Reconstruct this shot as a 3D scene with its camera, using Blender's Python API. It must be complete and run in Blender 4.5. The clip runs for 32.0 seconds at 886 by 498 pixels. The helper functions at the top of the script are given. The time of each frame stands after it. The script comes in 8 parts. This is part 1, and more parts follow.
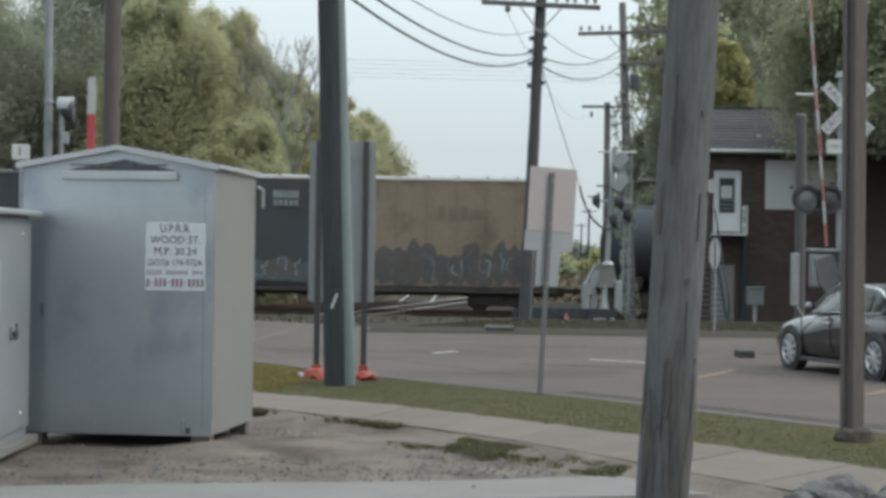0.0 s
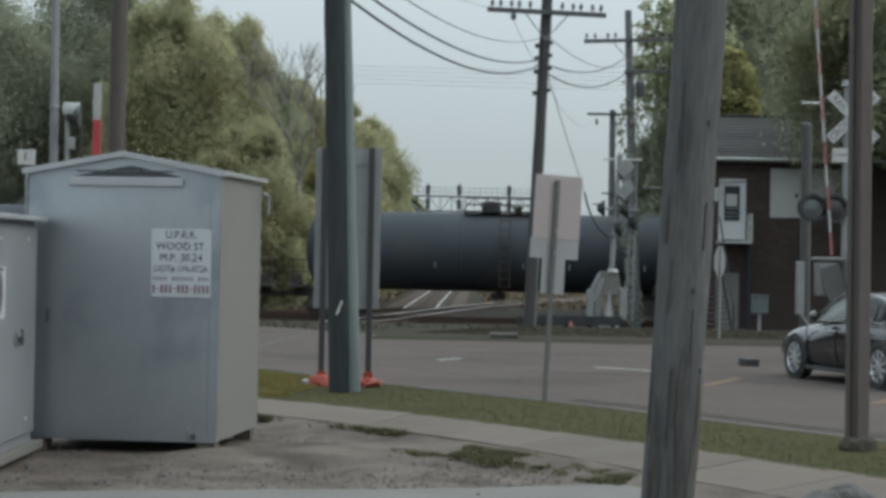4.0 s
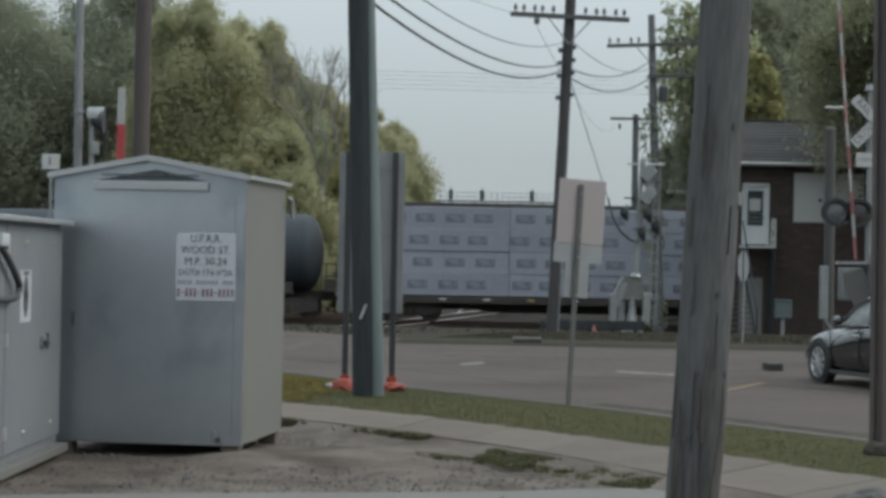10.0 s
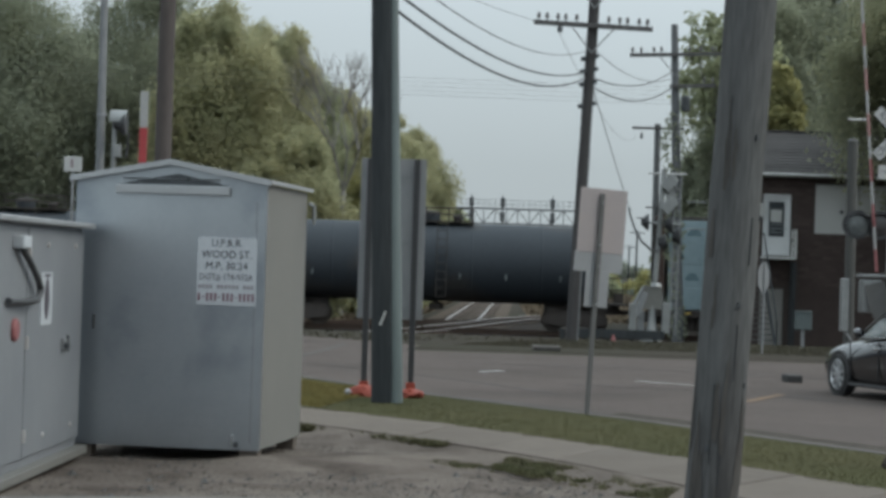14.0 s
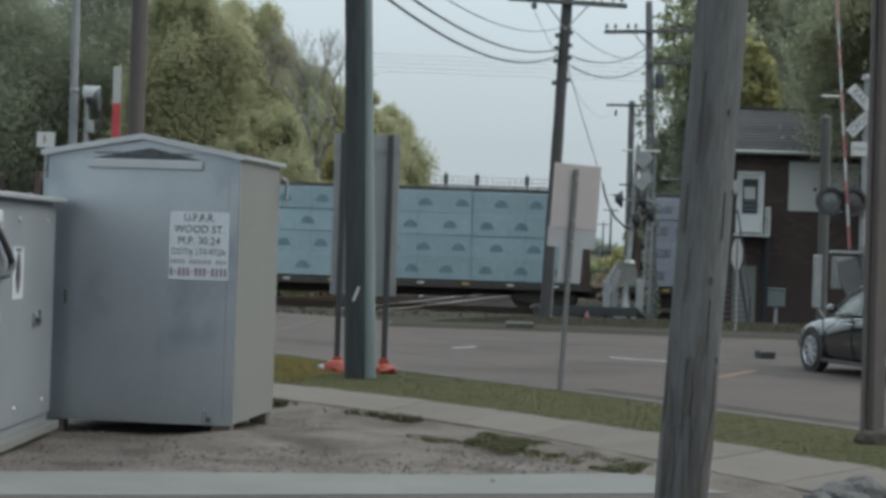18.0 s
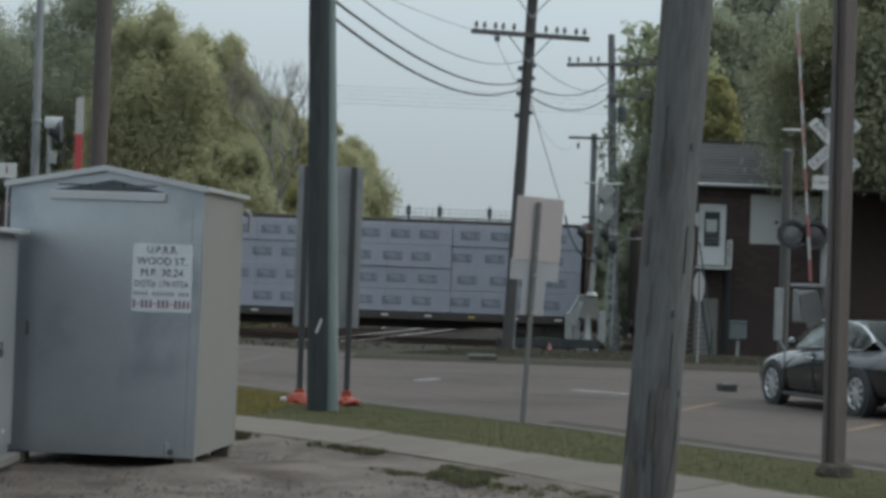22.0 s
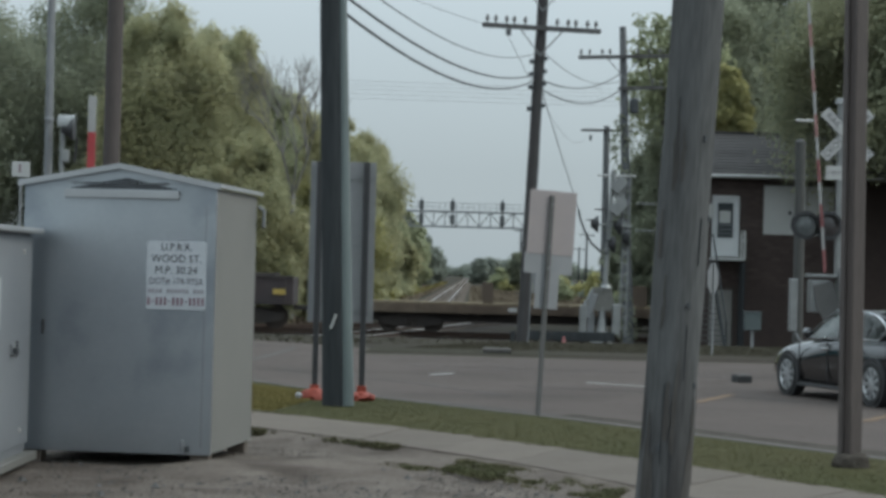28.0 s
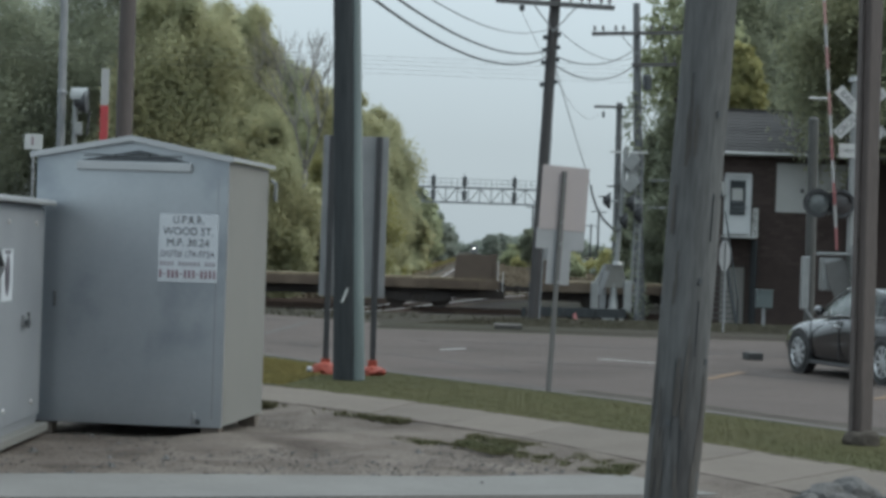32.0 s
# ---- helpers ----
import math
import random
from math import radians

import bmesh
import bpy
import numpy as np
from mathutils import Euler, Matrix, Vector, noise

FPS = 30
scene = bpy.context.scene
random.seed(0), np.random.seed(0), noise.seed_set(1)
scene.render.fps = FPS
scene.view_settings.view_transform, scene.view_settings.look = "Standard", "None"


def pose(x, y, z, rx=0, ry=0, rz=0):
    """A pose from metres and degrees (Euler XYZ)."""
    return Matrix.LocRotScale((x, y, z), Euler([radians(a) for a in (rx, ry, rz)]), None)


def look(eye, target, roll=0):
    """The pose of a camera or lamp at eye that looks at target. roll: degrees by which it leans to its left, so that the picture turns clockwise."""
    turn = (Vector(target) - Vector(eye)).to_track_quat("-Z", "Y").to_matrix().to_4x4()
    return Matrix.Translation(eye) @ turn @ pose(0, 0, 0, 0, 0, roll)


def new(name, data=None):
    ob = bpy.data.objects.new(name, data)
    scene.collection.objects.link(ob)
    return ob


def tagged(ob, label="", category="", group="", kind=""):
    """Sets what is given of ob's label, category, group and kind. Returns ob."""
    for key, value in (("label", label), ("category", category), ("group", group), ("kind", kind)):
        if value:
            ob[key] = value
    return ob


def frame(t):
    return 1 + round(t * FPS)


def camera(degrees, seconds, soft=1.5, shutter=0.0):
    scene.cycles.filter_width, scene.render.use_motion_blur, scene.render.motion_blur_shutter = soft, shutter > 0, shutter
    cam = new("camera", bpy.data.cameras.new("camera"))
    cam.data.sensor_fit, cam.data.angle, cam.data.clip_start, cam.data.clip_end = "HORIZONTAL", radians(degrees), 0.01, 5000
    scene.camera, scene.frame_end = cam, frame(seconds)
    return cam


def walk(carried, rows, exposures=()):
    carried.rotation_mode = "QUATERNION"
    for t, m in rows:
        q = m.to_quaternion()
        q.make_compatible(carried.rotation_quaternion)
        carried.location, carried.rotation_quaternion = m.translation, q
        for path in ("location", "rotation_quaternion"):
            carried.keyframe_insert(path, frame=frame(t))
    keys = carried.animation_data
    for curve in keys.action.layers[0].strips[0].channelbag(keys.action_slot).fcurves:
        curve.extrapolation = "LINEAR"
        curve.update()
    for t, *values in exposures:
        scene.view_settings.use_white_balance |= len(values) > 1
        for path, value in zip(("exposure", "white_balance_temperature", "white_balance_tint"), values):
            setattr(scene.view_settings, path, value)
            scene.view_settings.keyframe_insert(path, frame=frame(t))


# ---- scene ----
cam = camera(23.93, 32.0, soft=3.6)
PATH = [
    (0.0, pose(0.023, 0.028, 1.661, 90 + 0.054, 0, 0.164) @ pose(0, 0, 0, 0, 0, 0.855)),
    (0.5, pose(0.024, 0.029, 1.669, 90 + 0.354, 0, 0.003) @ pose(0, 0, 0, 0, 0, 0.894)),
    (1.0, pose(0.014, 0.025, 1.672, 90 + 0.462, 0, 0.089) @ pose(0, 0, 0, 0, 0, 1.016)),
    (1.5, pose(0.016, 0.016, 1.665, 90 + 0.374, 0, 0.064) @ pose(0, 0, 0, 0, 0, 0.938)),
    (2.0, pose(0.013, 0.028, 1.669, 90 + 0.435, 0, 0.052) @ pose(0, 0, 0, 0, 0, 0.986)),
    (2.5, pose(0.016, 0.015, 1.660, 90 + 0.432, 0, 0.044) @ pose(0, 0, 0, 0, 0, 1.072)),
    (3.0, pose(0.012, 0.014, 1.671, 90 + 0.308, 0, 0.196) @ pose(0, 0, 0, 0, 0, 1.175)),
    (3.5, pose(0.016, 0.024, 1.670, 90 + 0.252, 0, 0.237) @ pose(0, 0, 0, 0, 0, 1.118)),
    (5.5, pose(0.003, 0.004, 1.664, 90 + 0.204, 0, 0.579) @ pose(0, 0, 0, 0, 0, 1.128)),
    (6.0, pose(0.011, -0.013, 1.670, 90 + 0.218, 0, 0.725) @ pose(0, 0, 0, 0, 0, 1.160)),
    (6.5, pose(0.004, -0.002, 1.662, 90 + 0.407, 0, 0.861) @ pose(0, 0, 0, 0, 0, 1.292)),
    (7.0, pose(0.008, 0.020, 1.666, 90 + 0.283, 0, 0.431) @ pose(0, 0, 0, 0, 0, 1.294)),
    (7.5, pose(0.014, 0.022, 1.663, 90 + 0.557, 0, 0.748) @ pose(0, 0, 0, 0, 0, 1.119)),
    (8.0, pose(0.007, 0.007, 1.665, 90 + 0.448, 0, 0.737) @ pose(0, 0, 0, 0, 0, 0.935)),
    (8.5, pose(0.008, -0.005, 1.668, 90 + 0.559, 0, 0.775) @ pose(0, 0, 0, 0, 0, 0.940)),
    (9.0, pose(-0.000, 0.027, 1.673, 90 + 0.590, 0, 0.817) @ pose(0, 0, 0, 0, 0, 1.030)),
    (9.5, pose(0.007, -0.015, 1.670, 90 + 0.527, 0, 0.841) @ pose(0, 0, 0, 0, 0, 1.090)),
    (10.0, pose(0.002, -0.002, 1.660, 90 + 0.352, 0, 0.915) @ pose(0, 0, 0, 0, 0, 1.128)),
    (10.5, pose(0.003, -0.017, 1.655, 90 + 0.365, 0, 0.839) @ pose(0, 0, 0, 0, 0, 0.992)),
    (11.0, pose(0.007, -0.016, 1.662, 90 + 0.416, 0, 0.342) @ pose(0, 0, 0, 0, 0, 1.214)),
    (11.5, pose(0.004, 0.016, 1.660, 90 + 0.546, 0, 0.356) @ pose(0, 0, 0, 0, 0, 1.227)),
    (12.0, pose(0.005, -0.005, 1.657, 90 + 0.484, 0, 0.371) @ pose(0, 0, 0, 0, 0, 1.408)),
    (12.5, pose(-0.001, -0.004, 1.664, 90 + 0.494, 0, 0.316) @ pose(0, 0, 0, 0, 0, 1.480)),
    (13.0, pose(-0.001, 0.001, 1.666, 90 + 0.472, 0, 0.375) @ pose(0, 0, 0, 0, 0, 1.679)),
    (13.5, pose(-0.003, -0.008, 1.666, 90 + 0.526, 0, 1.374) @ pose(0, 0, 0, 0, 0, 1.666)),
    (15.5, pose(-0.002, -0.011, 1.664, 90 + 0.522, 0, 1.206) @ pose(0, 0, 0, 0, 0, 2.335)),
    (16.0, pose(-0.006, 0.010, 1.651, 90 + 0.389, 0, 1.096) @ pose(0, 0, 0, 0, 0, 2.324)),
    (16.5, pose(0.003, 0.037, 1.648, 90 + 0.252, 0, 1.101) @ pose(0, 0, 0, 0, 0, 2.154)),
    (17.0, pose(-0.006, -0.002, 1.660, 90 + -0.024, 0, 1.086) @ pose(0, 0, 0, 0, 0, 2.158)),
    (17.5, pose(-0.010, -0.006, 1.652, 90 + -0.057, 0, 1.031) @ pose(0, 0, 0, 0, 0, 2.014)),
    (18.0, pose(0.008, 0.016, 1.646, 90 + -0.074, 0, 0.746) @ pose(0, 0, 0, 0, 0, 1.920)),
    (18.5, pose(0.009, -0.003, 1.666, 90 + 0.395, 0, 0.149) @ pose(0, 0, 0, 0, 0, 1.967)),
    (19.0, pose(0.002, -0.003, 1.667, 90 + 0.439, 0, -0.017) @ pose(0, 0, 0, 0, 0, 1.780)),
    (19.5, pose(-0.002, -0.002, 1.662, 90 + 0.408, 0, 0.091) @ pose(0, 0, 0, 0, 0, 1.707)),
    (20.0, pose(-0.007, -0.026, 1.655, 90 + 0.488, 0, -0.088) @ pose(0, 0, 0, 0, 0, 1.879)),
    (20.5, pose(-0.005, -0.001, 1.652, 90 + 0.649, 0, 0.107) @ pose(0, 0, 0, 0, 0, 1.916)),
    (21.0, pose(-0.005, -0.034, 1.668, 90 + 0.710, 0, 0.003) @ pose(0, 0, 0, 0, 0, 2.156)),
    (21.5, pose(-0.006, -0.015, 1.663, 90 + 0.683, 0, -0.301) @ pose(0, 0, 0, 0, 0, 2.168)),
    (22.0, pose(0.001, -0.009, 1.654, 90 + 0.830, 0, -0.253) @ pose(0, 0, 0, 0, 0, 2.055)),
    (22.5, pose(0.001, -0.020, 1.664, 90 + 0.788, 0, -0.064) @ pose(0, 0, 0, 0, 0, 2.025)),
    (23.0, pose(0.000, -0.007, 1.648, 90 + 1.004, 0, -0.054) @ pose(0, 0, 0, 0, 0, 1.805)),
    (23.5, pose(-0.000, -0.014, 1.655, 90 + 0.655, 0, -0.200) @ pose(0, 0, 0, 0, 0, 1.891)),
    (24.0, pose(-0.001, -0.010, 1.656, 90 + 0.510, 0, -0.236) @ pose(0, 0, 0, 0, 0, 1.963)),
    (24.5, pose(-0.007, -0.024, 1.662, 90 + 0.660, 0, -0.050) @ pose(0, 0, 0, 0, 0, 1.847)),
    (25.0, pose(-0.001, -0.027, 1.656, 90 + 0.813, 0, -0.194) @ pose(0, 0, 0, 0, 0, 1.811)),
    (25.5, pose(-0.002, 0.007, 1.661, 90 + 0.645, 0, -0.269) @ pose(0, 0, 0, 0, 0, 1.867)),
    (27.5, pose(-0.004, 0.007, 1.655, 90 + 0.548, 0, -0.007) @ pose(0, 0, 0, 0, 0, 1.622)),
    (28.0, pose(-0.002, -0.016, 1.660, 90 + 0.652, 0, 0.108) @ pose(0, 0, 0, 0, 0, 1.474)),
    (28.5, pose(-0.004, -0.007, 1.664, 90 + 0.740, 0, 0.014) @ pose(0, 0, 0, 0, 0, 1.433)),
    (29.0, pose(-0.000, -0.003, 1.649, 90 + 0.343, 0, 0.001) @ pose(0, 0, 0, 0, 0, 1.490)),
    (29.5, pose(-0.001, -0.003, 1.637, 90 + 0.251, 0, 0.137) @ pose(0, 0, 0, 0, 0, 1.496)),
    (30.0, pose(-0.003, 0.022, 1.650, 90 + 0.273, 0, 0.080) @ pose(0, 0, 0, 0, 0, 1.584)),
    (30.5, pose(-0.001, 0.000, 1.646, 90 + 0.181, 0, 0.162) @ pose(0, 0, 0, 0, 0, 1.497)),
    (31.0, pose(0.001, -0.005, 1.648, 90 + 0.025, 0, 0.254) @ pose(0, 0, 0, 0, 0, 1.652)),
    (31.5, pose(-0.007, -0.004, 1.652, 90 + -0.135, 0, 0.419) @ pose(0, 0, 0, 0, 0, 1.783)),
    (32.0, pose(-0.003, -0.008, 1.648, 90 + -0.017, 0, 0.409) @ pose(0, 0, 0, 0, 0, 1.879)),
]

EXPOSURES = [(0.0, 0.38, 6250, 6), (0.6, 0.06, 6150, 5), (1.0, -0.06, 6150, 5), (2.0, -0.08, 6150, 5), (3.0, -0.05, 6200, 5), (6.0, -0.03, 6150, 5), (7.0, -0.08, 6150, 5), (9.0, -0.12, 6250, 6), (13.0, -0.1, 6200, 6), (16.0, -0.02, 6150, 5), (17.0, 0.04, 6100, 5), (18.0, 0.06, 6100, 5), (19.0, -0.05, 6050, 4), (20.0, -0.07, 6050, 4), (21.0, -0.14, 6100, 5), (22.0, -0.16, 6100, 5), (23.0, -0.28, 6150, 5), (24.0, -0.05, 6100, 5), (25.0, -0.14, 6100, 5), (28.0, -0.14, 6050, 4), (29.0, -0.05, 6050, 4), (31.0, 0.05, 6000, 4), (32.0, 0.05, 6000, 4)]
walk(cam, PATH, EXPOSURES)

# overcast afternoon: pale sky, weak wide sun from the right
world = bpy.data.worlds.new("overcast_sky")
scene.world = world
world.use_nodes = True
wn = world.node_tree
wn.nodes.clear()
sky = wn.nodes.new("ShaderNodeTexSky")
sky.sky_type = "NISHITA"
sky.sun_disc = False
sky.sun_elevation = radians(38)
sky.sun_rotation = radians(75)
sky.air_density, sky.dust_density, sky.ozone_density = 1.0, 2.5, 1.0
pale = wn.nodes.new("ShaderNodeHueSaturation")
pale.inputs["Saturation"].default_value = 0.42
cloud = wn.nodes.new("ShaderNodeTexNoise")
cloud.inputs["Scale"].default_value = 2.2
cloud.inputs["Detail"].default_value = 4
coord = wn.nodes.new("ShaderNodeTexCoord")
veil = wn.nodes.new("ShaderNodeMix")
veil.data_type = "RGBA"
veil.inputs[0].default_value = 0.72
veil.inputs[7].default_value = (6.4, 6.95, 7.2, 1)
shade = wn.nodes.new("ShaderNodeMapRange")
shade.inputs[3].default_value, shade.inputs[4].default_value = 0.9, 1.08
times_ = wn.nodes.new("ShaderNodeMix")
times_.data_type, times_.blend_type = "RGBA", "MULTIPLY"
times_.inputs[0].default_value = 1.0
bg = wn.nodes.new("ShaderNodeBackground")
bg.inputs["Strength"].default_value = 0.095
wout = wn.nodes.new("ShaderNodeOutputWorld")
wl = wn.links.new
wl(sky.outputs[0], pale.inputs["Color"])
wl(pale.outputs[0], veil.inputs[6])
wl(coord.outputs["Generated"], cloud.inputs["Vector"])
up = wn.nodes.new("ShaderNodeSeparateXYZ")
lift = wn.nodes.new("ShaderNodeMapRange")
lift.inputs[1].default_value, lift.inputs[2].default_value = 0.05, 1.0
lift.inputs[3].default_value, lift.inputs[4].default_value = 1.0, 4.0
wl(coord.outputs["Generated"], up.inputs[0])
wl(up.outputs[2], lift.inputs[0])
both = wn.nodes.new("ShaderNodeMath")
both.operation = "MULTIPLY"
wl(cloud.outputs[0], shade.inputs[0])
wl(shade.outputs[0], both.inputs[0])
wl(lift.outputs[0], both.inputs[1])
wl(veil.outputs[2], times_.inputs[6])
wl(both.outputs[0], times_.inputs[7])
wl(times_.outputs[2], bg.inputs["Color"])
wl(bg.outputs[0], wout.inputs[0])

sun = new("sun", bpy.data.lights.new("sun", "SUN"))
sun.data.energy, sun.data.angle, sun.data.color = 1.3, radians(14), (1.0, 0.93, 0.82)
sun.matrix_world = look((60, -16, 50), (0, 0, 0))


# ---- materials ----
def mat(name, col, rough=0.7, metal=0.0, col2=None, scale=3.0, mix=0.5, bump=0.0, bscale=40.0, stretch=(1, 1, 1),
        fine=0.15, fscale=60.0, vary=0.0, island=False, spec=0.5, coat=0.0, stain_or_reflection=None, sscale=0.6, transl=0.0):
    """A principled material with two scales of colour variation and fine relief."""
    m = bpy.data.materials.new(name)
    m.use_nodes = True
    nt = m.node_tree
    p = nt.nodes["Principled BSDF"]
    p.inputs["Roughness"].default_value = rough
    p.inputs["Metallic"].default_value = metal
    p.inputs["Specular IOR Level"].default_value = spec
    p.inputs["Coat Weight"].default_value = coat
    if transl:
        p.inputs["Subsurface Weight"].default_value = 0.0
    L = nt.links.new
    tc = nt.nodes.new("ShaderNodeTexCoord")
    mp = nt.nodes.new("ShaderNodeMapping")
    mp.inputs["Scale"].default_value = stretch
    L(tc.outputs["Object"], mp.inputs[0])
    big = nt.nodes.new("ShaderNodeTexNoise")
    big.inputs["Scale"].default_value = scale
    big.inputs["Detail"].default_value = 5
    big.inputs["Roughness"].default_value = 0.62
    L(mp.outputs[0], big.inputs["Vector"])
    ramp = nt.nodes.new("ShaderNodeMapRange")
    ramp.inputs[1].default_value, ramp.inputs[2].default_value = 0.5 - mix * 0.45, 0.5 + mix * 0.45
    L(big.outputs[0], ramp.inputs[0])
    mx = nt.nodes.new("ShaderNodeMix")
    mx.data_type = "RGBA"
    c2 = col2 or tuple(c * 0.75 for c in col)
    mx.inputs[6].default_value, mx.inputs[7].default_value = (*col, 1), (*c2, 1)
    L(ramp.outputs[0], mx.inputs[0])
    out = mx.outputs[2]
    if stain_or_reflection:
        st = nt.nodes.new("ShaderNodeTexNoise")
        st.inputs["Scale"].default_value = sscale
        st.inputs["Detail"].default_value = 6
        L(mp.outputs[0], st.inputs["Vector"])
        sr = nt.nodes.new("ShaderNodeMapRange")
        sr.inputs[1].default_value, sr.inputs[2].default_value = 0.52, 0.68
        L(st.outputs[0], sr.inputs[0])
        sm = nt.nodes.new("ShaderNodeMix")
        sm.data_type = "RGBA"
        sm.inputs[7].default_value = (*stain_or_reflection, 1)
        L(sr.outputs[0], sm.inputs[0])
        L(out, sm.inputs[6])
        out = sm.outputs[2]
    fn = nt.nodes.new("ShaderNodeTexNoise")
    fn.inputs["Scale"].default_value = fscale
    fn.inputs["Detail"].default_value = 3
    L(mp.outputs[0], fn.inputs["Vector"])
    fr = nt.nodes.new("ShaderNodeMapRange")
    fr.inputs[3].default_value, fr.inputs[4].default_value = 1 - fine * 2, 1 + fine * 2
    L(fn.outputs[0], fr.inputs[0])
    last = fr.outputs[0]
    if vary or island:
        if island:
            src = nt.nodes.new("ShaderNodeNewGeometry").outputs["Random Per Island"]
        else:
            src = nt.nodes.new("ShaderNodeObjectInfo").outputs["Random"]
        vr = nt.nodes.new("ShaderNodeMapRange")
        vr.inputs[3].default_value, vr.inputs[4].default_value = 1 - vary, 1 + vary
        L(src, vr.inputs[0])
        mu = nt.nodes.new("ShaderNodeMath")
        mu.operation = "MULTIPLY"
        L(last, mu.inputs[0])
        L(vr.outputs[0], mu.inputs[1])
        last = mu.outputs[0]
    fm = nt.nodes.new("ShaderNodeMix")
    fm.data_type, fm.blend_type = "RGBA", "MULTIPLY"
    fm.inputs[0].default_value = 1.0
    L(out, fm.inputs[6])
    L(last, fm.inputs[7])
    L(fm.outputs[2], p.inputs["Base Color"])
    if bump:
        bn = nt.nodes.new("ShaderNodeTexNoise")
        bn.inputs["Scale"].default_value = bscale
        bn.inputs["Detail"].default_value = 4
        L(mp.outputs[0], bn.inputs["Vector"])
        b = nt.nodes.new("ShaderNodeBump")
        b.inputs["Strength"].default_value = min(1.0, bump)
        b.inputs["Distance"].default_value = 0.02
        L(bn.outputs[0], b.inputs["Height"])
        L(b.outputs[0], p.inputs["Normal"])
    return m


def glass(name, tint=(0.5, 0.55, 0.55), rough=0.04, ior=1.2):
    m = bpy.data.materials.new(name)
    m.use_nodes = True
    p = m.node_tree.nodes["Principled BSDF"]
    p.inputs["Base Color"].default_value = (*tint, 1)
    p.inputs["Roughness"].default_value = rough
    p.inputs["Transmission Weight"].default_value = 0.9
    p.inputs["IOR"].default_value = ior
    return m


def leaf_mat(name, col, col2, scale=0.35):
    """Leaves with light passing through them, tinted branch by branch."""
    m = mat(name, col, 0.6, col2=col2, scale=scale, mix=0.35, fine=0.06, fscale=4, vary=0.06, island=True, spec=0.1)
    nt = m.node_tree
    p = nt.nodes["Principled BSDF"]
    tr = nt.nodes.new("ShaderNodeBsdfTranslucent")
    ms = nt.nodes.new("ShaderNodeMixShader")
    ms.inputs[0].default_value = 0.64
    src = p.inputs["Base Color"].links[0].from_socket
    nt.links.new(src, tr.inputs["Color"])
    nt.links.new(p.outputs[0], ms.inputs[1])
    nt.links.new(tr.outputs[0], ms.inputs[2])
    nt.links.new(ms.outputs[0], nt.nodes["Material Output"].inputs[0])
    return m


